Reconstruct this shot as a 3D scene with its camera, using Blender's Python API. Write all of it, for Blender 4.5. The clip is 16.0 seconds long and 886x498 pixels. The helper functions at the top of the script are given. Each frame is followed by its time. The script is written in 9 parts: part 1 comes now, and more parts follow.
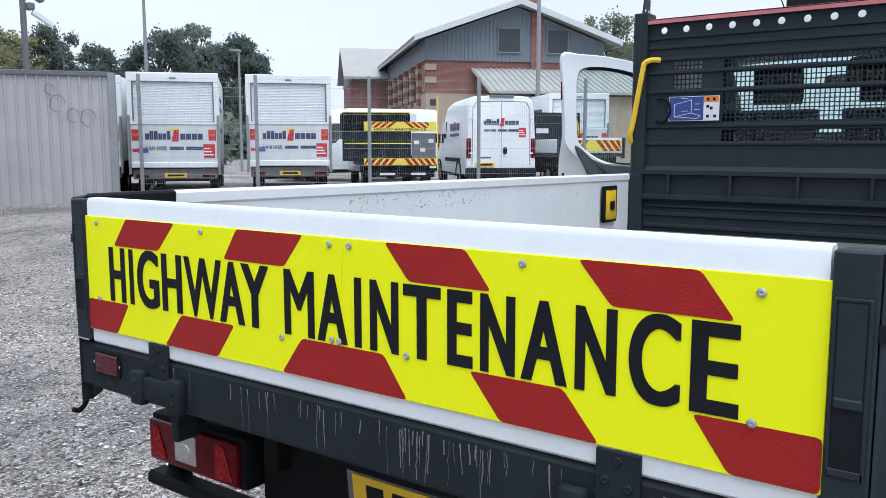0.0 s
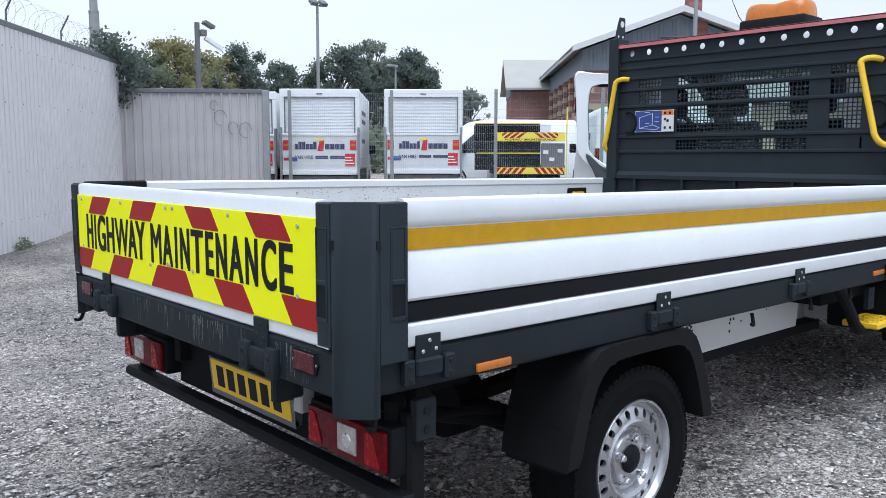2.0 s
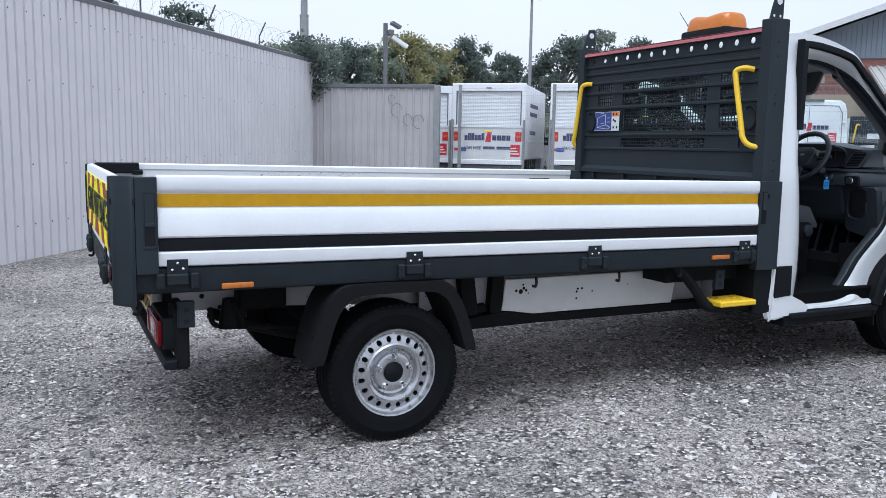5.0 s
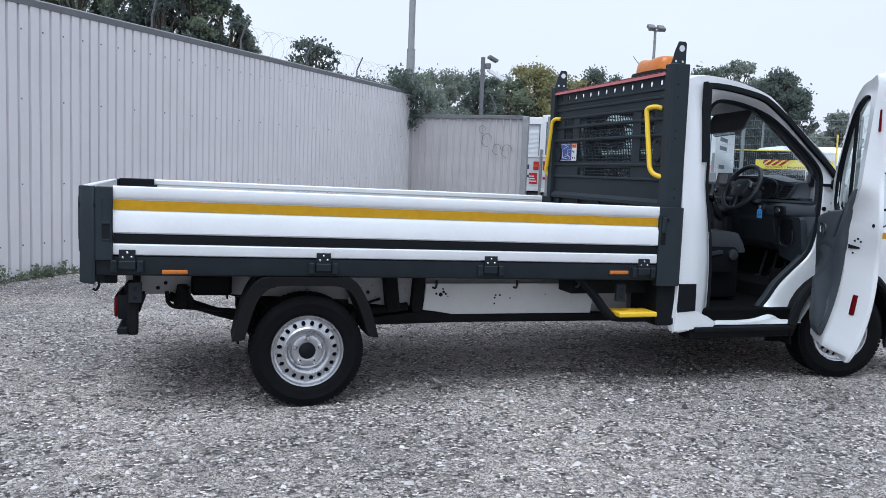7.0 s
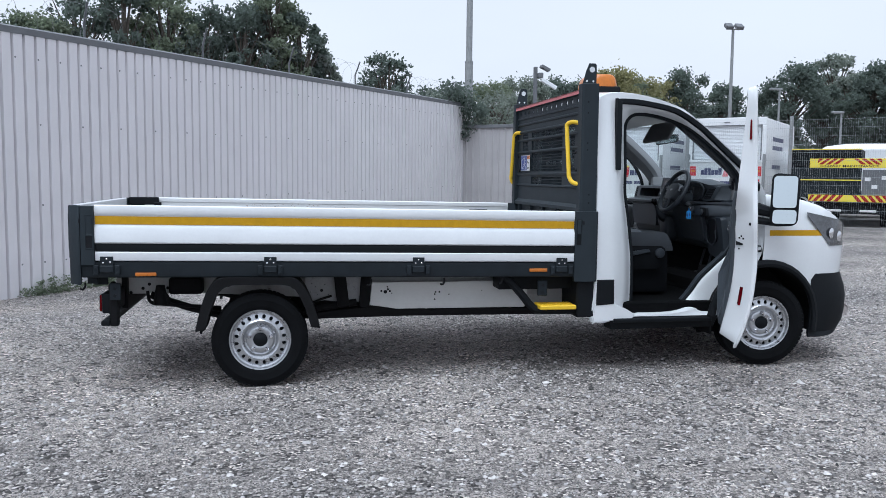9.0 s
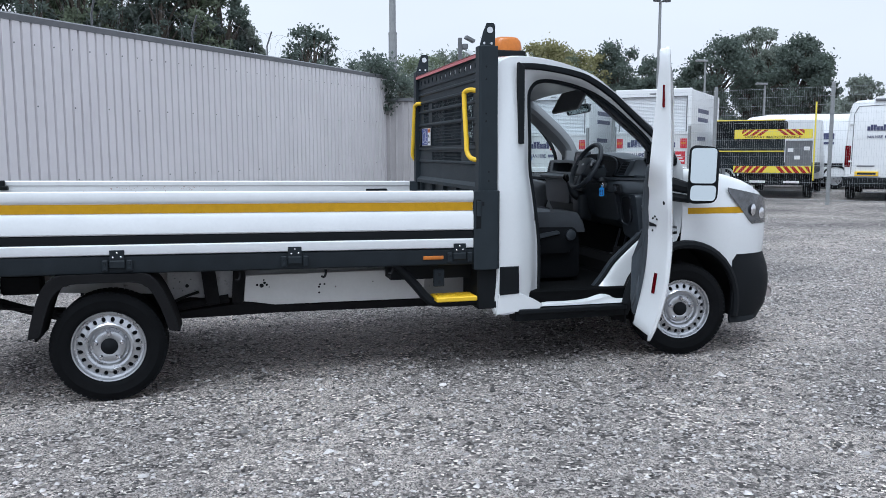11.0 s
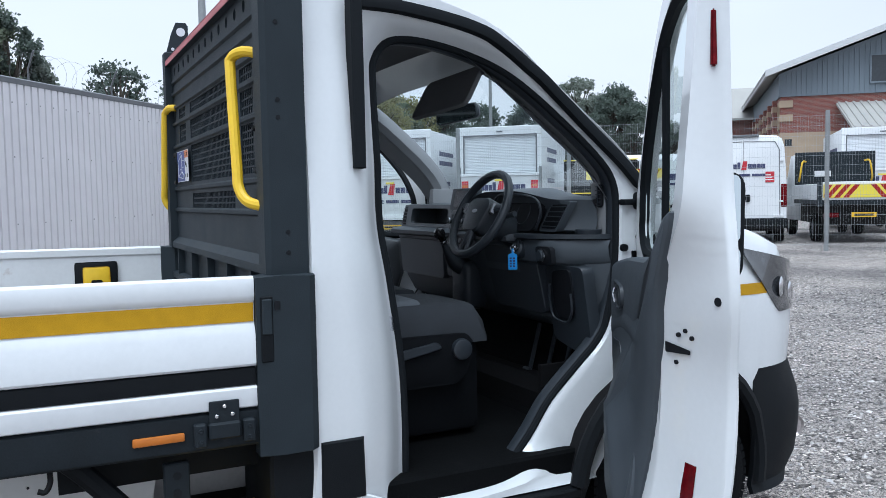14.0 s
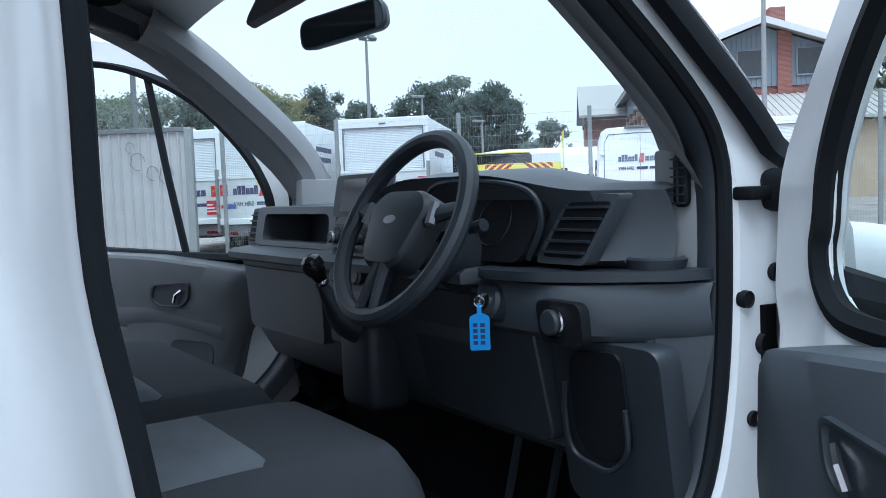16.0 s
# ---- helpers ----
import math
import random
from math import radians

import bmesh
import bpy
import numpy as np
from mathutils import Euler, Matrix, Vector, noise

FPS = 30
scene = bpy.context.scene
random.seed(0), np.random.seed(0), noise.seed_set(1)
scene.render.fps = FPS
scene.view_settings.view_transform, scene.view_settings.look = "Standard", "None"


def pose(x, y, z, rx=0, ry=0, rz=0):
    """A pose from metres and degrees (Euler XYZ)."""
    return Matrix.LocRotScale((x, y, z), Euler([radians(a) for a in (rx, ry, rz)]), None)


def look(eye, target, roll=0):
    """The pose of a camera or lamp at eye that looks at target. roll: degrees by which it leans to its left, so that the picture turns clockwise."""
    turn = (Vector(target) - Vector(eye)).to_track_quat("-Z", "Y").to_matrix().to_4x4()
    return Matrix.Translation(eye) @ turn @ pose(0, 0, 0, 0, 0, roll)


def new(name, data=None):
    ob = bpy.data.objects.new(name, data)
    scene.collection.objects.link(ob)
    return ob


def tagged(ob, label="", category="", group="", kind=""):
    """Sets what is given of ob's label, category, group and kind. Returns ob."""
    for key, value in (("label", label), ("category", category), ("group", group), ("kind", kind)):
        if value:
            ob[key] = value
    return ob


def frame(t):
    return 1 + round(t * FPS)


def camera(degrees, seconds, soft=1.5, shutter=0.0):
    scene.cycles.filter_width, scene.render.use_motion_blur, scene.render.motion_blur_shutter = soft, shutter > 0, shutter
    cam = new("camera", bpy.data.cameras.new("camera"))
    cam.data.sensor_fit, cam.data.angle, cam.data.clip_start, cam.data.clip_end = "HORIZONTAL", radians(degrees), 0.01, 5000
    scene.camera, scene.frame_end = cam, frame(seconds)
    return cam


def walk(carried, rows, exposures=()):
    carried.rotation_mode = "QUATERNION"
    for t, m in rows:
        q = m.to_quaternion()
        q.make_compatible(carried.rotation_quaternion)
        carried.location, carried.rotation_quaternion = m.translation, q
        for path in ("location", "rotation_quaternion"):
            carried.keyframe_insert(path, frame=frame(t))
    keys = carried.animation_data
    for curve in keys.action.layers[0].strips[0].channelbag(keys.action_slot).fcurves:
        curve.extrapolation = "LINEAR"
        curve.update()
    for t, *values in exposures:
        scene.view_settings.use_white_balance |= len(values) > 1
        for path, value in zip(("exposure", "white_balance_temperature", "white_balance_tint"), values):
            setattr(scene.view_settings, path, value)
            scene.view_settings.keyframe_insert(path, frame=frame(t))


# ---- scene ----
cam = camera(56.9, 16.0, 0.7)
PATH = [
    (0, (-1.108, -1.051, 1.452), (0.496, 0.117, 1.206), 0.0),
    (0.5, (-1.19, -1.431, 1.447), (0.302, -0.118, 1.221), -0.1),
    (1, (-1.24, -1.814, 1.447), (0.17, -0.413, 1.227), -0.0),
    (1.5, (-1.212, -2.183, 1.441), (0.149, -0.734, 1.222), 0.1),
    (2, (-1.098, -2.521, 1.433), (0.235, -1.047, 1.211), 0.1),
    (2.5, (-1.033, -2.874, 1.43), (0.275, -1.378, 1.205), -0.1),
    (3, (-0.884, -3.189, 1.421), (0.378, -1.654, 1.195), -0.4),
    (3.2, (-0.804, -3.313, 1.421), (0.429, -1.756, 1.192), -0.4),
    (5.3, (-0.145, -4.65, 1.474), (0.676, -2.842, 1.23), 1.0),
    (5.5, (-0.067, -4.783, 1.468), (0.72, -2.96, 1.231), 0.9),
    (6, (0.182, -5.088, 1.478), (0.893, -3.232, 1.256), 1.1),
    (6.5, (0.357, -5.418, 1.476), (1.004, -3.537, 1.271), 1.6),
    (7, (0.596, -5.707, 1.477), (1.178, -3.803, 1.288), 2.2),
    (7.5, (0.833, -5.986, 1.486), (1.339, -4.06, 1.305), 2.3),
    (8, (1.023, -6.268, 1.506), (1.458, -4.324, 1.331), 1.9),
    (8.5, (1.285, -6.474, 1.52), (1.668, -4.518, 1.347), 1.3),
    (9, (1.463, -6.731, 1.542), (1.827, -4.773, 1.366), 0.6),
    (9.2, (1.52, -6.828, 1.552), (1.885, -4.869, 1.376), 0.5),
    (11.3, (2.021, -5.822, 1.549), (2.574, -3.915, 1.31), -0.1),
    (11.5, (2.077, -5.607, 1.518), (2.658, -3.706, 1.302), -0.2),
    (12, (2.225, -5.104, 1.51), (2.866, -3.219, 1.319), -0.2),
    (12.5, (2.432, -4.637, 1.514), (3.137, -2.773, 1.355), -0.2),
    (13, (2.576, -4.197, 1.51), (3.342, -2.355, 1.373), -0.2),
    (13.5, (2.75, -3.744, 1.506), (3.584, -1.931, 1.381), -0.4),
    (14, (2.974, -3.284, 1.511), (3.864, -1.497, 1.386), -1.0),
    (14.5, (3.14, -2.801, 1.509), (4.095, -1.049, 1.375), -1.6),
    (15, (3.382, -2.382, 1.514), (4.401, -0.666, 1.377), -1.7),
    (15.5, (3.591, -1.997, 1.502), (4.664, -0.315, 1.373), -2.3),
    (16, (3.802, -1.643, 1.5), (4.941, -0.005, 1.365), -2.1),
]

EXPOSURES = [(0.0, 0.67, 5830, 7), (1.5, 0.68, 5800, 7), (3.2, 0.66, 5800, 8), (5.5, 0.62, 5750, 8), (9.0, 0.52, 5800, 7), (12.5, 0.56, 5800, 6), (14.5, 0.7, 5650, 5), (16.0, 1.01, 5480, 4)]
walk(cam, [(t, look(eye, target, roll)) for t, eye, target, roll in PATH], EXPOSURES)

# ---- sky and light: an overcast day ----
SUN_AZ, SUN_EL = -130.0, 68.0
world = bpy.data.worlds.new("overcast_sky")
scene.world = world
world.use_nodes = True
wn, wl = world.node_tree.nodes, world.node_tree.links
wn.clear()
w_out, w_bg = wn.new("ShaderNodeOutputWorld"), wn.new("ShaderNodeBackground")
w_sky = wn.new("ShaderNodeTexSky")
w_sky.sky_type, w_sky.sun_disc = "NISHITA", False
w_sky.sun_elevation, w_sky.sun_rotation = radians(SUN_EL), radians(90 - SUN_AZ)
w_sky.dust_density, w_sky.air_density = 4.0, 1.0
w_dim = wn.new("ShaderNodeMix")
w_dim.data_type, w_dim.blend_type = "RGBA", "MULTIPLY"
w_dim.inputs["Factor"].default_value = 1.0
w_dim.inputs["B"].default_value = (0.08, 0.08, 0.08, 1)
w_co, w_map, w_noise = wn.new("ShaderNodeTexCoord"), wn.new("ShaderNodeMapping"), wn.new("ShaderNodeTexNoise")
w_map.inputs["Scale"].default_value = (1.0, 1.0, 3.0)
w_noise.inputs["Scale"].default_value, w_noise.inputs["Detail"].default_value = 1.6, 4
w_ramp = wn.new("ShaderNodeValToRGB")
w_ramp.color_ramp.elements[0].position, w_ramp.color_ramp.elements[0].color = 0.3, (0.60, 0.605, 0.652, 1)
w_ramp.color_ramp.elements[1].position, w_ramp.color_ramp.elements[1].color = 0.75, (0.675, 0.68, 0.722, 1)
w_mix = wn.new("ShaderNodeMix")
w_mix.data_type = "RGBA"
w_mix.inputs["Factor"].default_value = 0.9
wl.new(w_sky.outputs["Color"], w_dim.inputs["A"])
wl.new(w_co.outputs["Generated"], w_map.inputs["Vector"])
wl.new(w_map.outputs["Vector"], w_noise.inputs["Vector"])
wl.new(w_noise.outputs["Fac"], w_ramp.inputs["Fac"])
wl.new(w_dim.outputs["Result"], w_mix.inputs["A"])
wl.new(w_ramp.outputs["Color"], w_mix.inputs["B"])
wl.new(w_mix.outputs["Result"], w_bg.inputs["Color"])
w_bg.inputs["Strength"].default_value = 1.0
wl.new(w_bg.outputs["Background"], w_out.inputs["Surface"])

sun = new("sun", bpy.data.lights.new("sun", "SUN"))
sun.data.energy, sun.data.angle, sun.data.color = 2.0, radians(45), (0.94, 0.98, 1.0)
_a, _e = radians(SUN_AZ), radians(SUN_EL)
sun.matrix_world = look((30 * math.cos(_a) * math.cos(_e), 30 * math.sin(_a) * math.cos(_e), 30 * math.sin(_e)), (0, 0, 0))


# ---- materials ----
def mat(name, color, rough=0.5, metal=0.0, vary=0.12, scale=6.0, bump=0.0, fine=60.0, spec=0.5, coat=0.0, dirt=None, dirt_at=0.62, island=0.0):
    """A painted or plain surface: base colour with two scales of variation, optional dirt patches and fine relief."""
    m = bpy.data.materials.new(name)
    m.use_nodes = True
    n, l = m.node_tree.nodes, m.node_tree.links
    p = n["Principled BSDF"]
    p.inputs["Roughness"].default_value, p.inputs["Metallic"].default_value = rough, metal
    p.inputs["Specular IOR Level"].default_value, p.inputs["Coat Weight"].default_value = spec, coat
    co = n.new("ShaderNodeTexCoord")
    big, small = n.new("ShaderNodeTexNoise"), n.new("ShaderNodeTexNoise")
    big.inputs["Scale"].default_value, big.inputs["Detail"].default_value = scale, 5
    small.inputs["Scale"].default_value, small.inputs["Detail"].default_value = fine, 3
    l.new(co.outputs["Object"], big.inputs["Vector"])
    l.new(co.outputs["Object"], small.inputs["Vector"])
    ramp = n.new("ShaderNodeValToRGB")
    lo, hi = 1 - vary, 1 + vary
    ramp.color_ramp.elements[0].position, ramp.color_ramp.elements[1].position = 0.3, 0.72
    ramp.color_ramp.elements[0].color = (*[min(1, c * lo) for c in color], 1)
    ramp.color_ramp.elements[1].color = (*[min(1, c * hi) for c in color], 1)
    avg = n.new("ShaderNodeMath")
    avg.operation = "MULTIPLY_ADD"
    avg.inputs[1].default_value, avg.inputs[2].default_value = 0.35, 0.0
    add = n.new("ShaderNodeMath")
    add.operation = "MULTIPLY_ADD"
    add.inputs[1].default_value = 0.65
    l.new(small.outputs["Fac"], avg.inputs[0])
    l.new(big.outputs["Fac"], add.inputs[0])
    l.new(avg.outputs[0], add.inputs[2])
    l.new(add.outputs[0], ramp.inputs["Fac"])
    last = ramp.outputs["Color"]
    if dirt:
        dn = n.new("ShaderNodeTexNoise")
        dn.inputs["Scale"].default_value, dn.inputs["Detail"].default_value, dn.inputs["Roughness"].default_value = scale * 1.7, 9, 0.72
        l.new(co.outputs["Object"], dn.inputs["Vector"])
        dr = n.new("ShaderNodeValToRGB")
        dr.color_ramp.elements[0].position, dr.color_ramp.elements[1].position = dirt_at, dirt_at + 0.12
        dm = n.new("ShaderNodeMix")
        dm.data_type = "RGBA"
        dm.inputs["B"].default_value = (*dirt, 1)
        l.new(dn.outputs["Fac"], dr.inputs["Fac"])
        l.new(dr.outputs["Color"], dm.inputs["Factor"])
        l.new(last, dm.inputs["A"])
        last = dm.outputs["Result"]
    if island:
        geo, hsv = n.new("ShaderNodeNewGeometry"), n.new("ShaderNodeHueSaturation")
        mr = n.new("ShaderNodeMapRange")
        mr.inputs["To Min"].default_value, mr.inputs["To Max"].default_value = 1 - island, 1 + island
        l.new(geo.outputs["Random Per Island"], mr.inputs["Value"])
        l.new(mr.outputs["Result"], hsv.inputs["Value"])
        l.new(last, hsv.inputs["Color"])
        last = hsv.outputs["Color"]
    l.new(last, p.inputs["Base Color"])
    if bump:
        b = n.new("ShaderNodeBump")
        b.inputs["Strength"].default_value, b.inputs["Distance"].default_value = bump, 0.004
        l.new(small.outputs["Fac"], b.inputs["Height"])
        l.new(b.outputs["Normal"], p.inputs["Normal"])
    rr = n.new("ShaderNodeMapRange")
    rr.inputs["To Min"].default_value, rr.inputs["To Max"].default_value = max(0.02, rough - 0.08), min(1, rough + 0.1)
    l.new(big.outputs["Fac"], rr.inputs["Value"])
    l.new(rr.outputs["Result"], p.inputs["Roughness"])
    return m


def glass(name, tint=(0.85, 0.93, 0.92), rough=0.0, thin=0.06):
    """Thin clear glass: mostly clear, with a mirror share that grows at grazing angles."""
    m = bpy.data.materials.new(name)
    m.use_nodes = True
    n, l = m.node_tree.nodes, m.node_tree.links
    n.clear()
    o, mix, tr, gl = (n.new("ShaderNode" + k) for k in ("OutputMaterial", "MixShader", "BsdfTransparent", "BsdfGlossy"))
    lw, pw, ma = n.new("ShaderNodeLayerWeight"), n.new("ShaderNodeMath"), n.new("ShaderNodeMath")
    tr.inputs["Color"].default_value = (*tint, 1)
    gl.inputs["Roughness"].default_value = rough
    lw.inputs["Blend"].default_value = 0.5
    pw.operation, ma.operation = "POWER", "MULTIPLY_ADD"
    pw.inputs[1].default_value, ma.inputs[1].default_value, ma.inputs[2].default_value = 4.0, 0.8, thin
    l.new(lw.outputs["Facing"], pw.inputs[0])
    l.new(pw.outputs[0], ma.inputs[0])
    l.new(ma.outputs[0], mix.inputs[0])
    l.new(tr.outputs[0], mix.inputs[1])
    l.new(gl.outputs[0], mix.inputs[2])
    l.new(mix.outputs[0], o.inputs[0])
    return m


WHITE = mat("white_paint", (0.72, 0.735, 0.75), 0.22, vary=0.03, scale=2.5, coat=0.5)
BOARD_WHITE = mat("white_board_paint", (0.72, 0.735, 0.75), 0.38, vary=0.05, scale=5, dirt=(0.48, 0.46, 0.43), dirt_at=0.70)
BED_WHITE = mat("worn_inner_board_paint", (0.74, 0.75, 0.76), 0.5, vary=0.06, scale=4, dirt=(0.55, 0.50, 0.47), dirt_at=0.66)
RUST = mat("rusty_scratches", (0.42, 0.33, 0.29), 0.8, vary=0.3, scale=30)
DARK = mat("anthracite_powder_coat", (0.021, 0.028, 0.034), 0.55, vary=0.15, scale=8, bump=0.15, fine=300, spec=0.2)
RAIL = mat("weathered_dark_rail", (0.0145, 0.019, 0.0235), 0.62, vary=0.25, scale=9, bump=0.12, fine=200, spec=0.2, dirt=(0.04, 0.041, 0.044), dirt_at=0.66)
BLACK = mat("black_plastic", (0.0065, 0.008, 0.010), 0.62, vary=0.2, scale=10, bump=0.2, fine=250, spec=0.16)
UNDER = mat("dusty_black_chassis", (0.006, 0.006, 0.007), 0.8, vary=0.4, scale=12, spec=0.2, dirt=(0.022, 0.021, 0.02), dirt_at=0.64)
RUBBER = mat("tyre_rubber", (0.0055, 0.006, 0.007), 0.82, vary=0.3, scale=14, bump=0.25, fine=140, spec=0.10, dirt=(0.014, 0.0135, 0.013), dirt_at=0.64)
STEEL = mat("silver_steel_rim", (0.50, 0.51, 0.53), 0.28, 0.9, vary=0.12, scale=14, dirt=(0.16, 0.14, 0.12), dirt_at=0.72)
GREYSTEEL = mat("galvanised_steel", (0.17, 0.175, 0.185), 0.45, 0.5, vary=0.15, scale=9)
CHROME = mat("bright_metal", (0.7, 0.7, 0.72), 0.18, 1.0, vary=0.04)
YELLOW_GRIP = mat("yellow_powder_coat", (0.78, 0.50, 0.02), 0.42, vary=0.08, scale=9, dirt=(0.07, 0.05, 0.03), dirt_at=0.705)
AMBER = mat("amber_lens", (0.50, 0.15, 0.018), 0.3, vary=0.12, scale=30)
AMBER_TAPE = mat("amber_reflective_tape", (0.52, 0.285, 0.008), 0.5, vary=0.12, scale=25, bump=0.3, fine=420, spec=0.2)
REDLENS = mat("red_lens", (0.11, 0.002, 0.005), 0.22, vary=0.35, scale=60, spec=0.15)
DARKRED = mat("dull_red_reflector", (0.075, 0.006, 0.012), 0.25, vary=0.2, scale=30)
CLEARLENS = mat("clear_lamp_lens", (0.50, 0.45, 0.44), 0.12, 0.3, vary=0.3, scale=45, coat=0.6)
SIGN_YELLOW = mat("fluorescent_yellow_sheet", (0.90, 0.92, 0.002), 0.55, vary=0.02, scale=4, dirt=(0.62, 0.60, 0.02), dirt_at=0.74, spec=0.12)
SIGN_RED = mat("red_reflective_sheet", (0.33, 0.019, 0.018), 0.5, vary=0.10, scale=20, bump=0.3, fine=260, spec=0.18)
LETTER = mat("black_lettering", (0.011, 0.012, 0.015), 0.55, vary=0.2, scale=12, spec=0.15)
PINK = mat("faded_red_tape", (0.52, 0.16, 0.17), 0.5, vary=0.2, scale=9, dirt=(0.32, 0.22, 0.22), dirt_at=0.62)
PLATE_YELLOW = mat("yellow_plate", (0.84, 0.54, 0.01), 0.35, vary=0.06, scale=9)
GLASS = glass("cab_glass")
WINDSCREEN = glass("windscreen_glass", (0.87, 0.935, 0.945), 0.0, 0.05)
MIRROR = mat("mirror_glass", (0.62, 0.68, 0.70), 0.01, 1.0, vary=0.01)


# ---- building helpers ----
def part(name, bm, material, parent=None, label="", smooth=35.0):
    """Link a bmesh as one mesh object under its thing or part."""
    me = bpy.data.meshes.new(name)
    bmesh.ops.recalc_face_normals(bm, faces=bm.faces)
    bm.to_mesh(me)
    bm.free()
    me.materials.append(material)
    if smooth:
        me.shade_smooth()
        me.set_sharp_from_angle(angle=radians(smooth))
    ob = new(name, me)
    if parent:
        ob.parent = parent
    if label:
        ob["label"] = label
    return ob


def thing(name, label, category, m=None, group="", kind=""):
    ob = new(name)
    ob.empty_display_size = 0.2
    if m is not None:
        ob.matrix_basis = m
    return tagged(ob, label, category, group, kind)


def BM():
    return bmesh.new()


def box(bm, x0, x1, y0, y1, z0, z1, bev=0.0, seg=1, m=None):
    r = bmesh.ops.create_cube(bm, size=1.0)
    vs = r["verts"]
    for v in vs:
        v.co = Vector(((x0 + x1) / 2 + v.co.x * (x1 - x0), (y0 + y1) / 2 + v.co.y * (y1 - y0), (z0 + z1) / 2 + v.co.z * (z1 - z0)))
    if m is not None:
        for v in vs:
            v.co = m @ v.co
    if bev:
        es = list({e for v in vs for e in v.link_edges})
        bmesh.ops.bevel(bm, geom=es, offset=bev, segments=seg, affect="EDGES", profile=0.5)
    return bm


def prism(bm, pts, axis, a, b, bev=0.0, seg=1, m=None):
    """A polygon of (u, v) drawn out along an axis from a to b. x: (y, z), y: (x, z), z: (x, y)."""
    def at(u, v, w):
        c = {"x": (w, u, v), "y": (u, w, v), "z": (u, v, w)}[axis]
        return m @ Vector(c) if m is not None else Vector(c)
    lo = [bm.verts.new(at(u, v, a)) for u, v in pts]
    hi = [bm.verts.new(at(u, v, b)) for u, v in pts]
    k = len(pts)
    fs = [bm.faces.new(lo), bm.faces.new(hi[::-1])]
    for i in range(k):
        fs.append(bm.faces.new((lo[i], hi[i], hi[(i + 1) % k], lo[(i + 1) % k])))
    if bev:
        es = list({e for f in fs[:2] for e in f.edges})
        bmesh.ops.bevel(bm, geom=es, offset=bev, segments=seg, affect="EDGES", profile=0.5)
    return bm


def tube(bm, pts, r, seg=8, closed=False, squash=1.0):
    """A round bar along points; r is a number or one radius a point."""
    pts = [Vector(p) for p in pts]
    k = len(pts)
    rs = r if isinstance(r, (list, tuple)) else [r] * k
    rings, last = [], None
    for i, p in enumerate(pts):
        if closed:
            d = (pts[(i + 1) % k] - pts[i - 1]).normalized()
        else:
            d = (pts[min(i + 1, k - 1)] - pts[max(i - 1, 0)]).normalized()
        if last is None:
            u = d.orthogonal().normalized()
        else:
            u = (last - d * last.dot(d))
            u = u.normalized() if u.length > 1e-6 else d.orthogonal().normalized()
        last = u
        v = d.cross(u)
        rings.append([bm.verts.new(p + rs[i] * (math.cos(2 * math.pi * j / seg) * u + squash * math.sin(2 * math.pi * j / seg) * v)) for j in range(seg)])
    for i in range(k if closed else k - 1):
        a, b = rings[i], rings[(i + 1) % k]
        for j in range(seg):
            bm.faces.new((a[j], a[(j + 1) % seg], b[(j + 1) % seg], b[j]))
    if not closed:
        bm.faces.new(rings[0][::-1])
        bm.faces.new(rings[-1])
    return bm


def lathe(bm, prof, m, seg=32):
    """A profile of (radius, height) turned about the z axis of m."""
    rings = []
    for r, h in prof:
        if r < 1e-6:
            rings.append([bm.verts.new(m @ Vector((0, 0, h)))])
        else:
            rings.append([bm.verts.new(m @ Vector((r * math.cos(2 * math.pi * j / seg), r * math.sin(2 * math.pi * j / seg), h))) for j in range(seg)])
    for a, b in zip(rings, rings[1:]):
        for j in range(seg):
            if len(a) == 1 and len(b) == 1:
                continue
            if len(a) == 1:
                bm.faces.new((a[0], b[(j + 1) % seg], b[j]))
            elif len(b) == 1:
                bm.faces.new((a[j], a[(j + 1) % seg], b[0]))
            else:
                bm.faces.new((a[j], a[(j + 1) % seg], b[(j + 1) % seg], b[j]))
    return bm


def grid(bm, rows, closed=False):
    """Quads between rows of points."""
    vs = [[bm.verts.new(Vector(p)) for p in row] for row in rows]
    for a, b in zip(vs, vs[1:]):
        k = len(a)
        for j in range(k if closed else k - 1):
            q = (a[j], a[(j + 1) % k], b[(j + 1) % k], b[j])
            bm.faces.new(q)
    return vs


def solid(bm, t):
    """Give an open sheet a thickness."""
    bmesh.ops.recalc_face_normals(bm, faces=bm.faces)
    bmesh.ops.solidify(bm, geom=list(bm.faces), thickness=t)
    return bm


def resample(pts, n, closed=False):
    pts = [Vector(p) for p in pts]
    if closed:
        pts = pts + [pts[0]]
    seg = [(b - a).length for a, b in zip(pts, pts[1:])]
    total, out = sum(seg), []
    for i in range(n):
        d = total * i / (n if closed else n - 1)
        k = 0
        while k < len(seg) - 1 and d > seg[k]:
            d -= seg[k]
            k += 1
        out.append(pts[k].lerp(pts[k + 1], min(1, d / seg[k]) if seg[k] else 0))
    return out


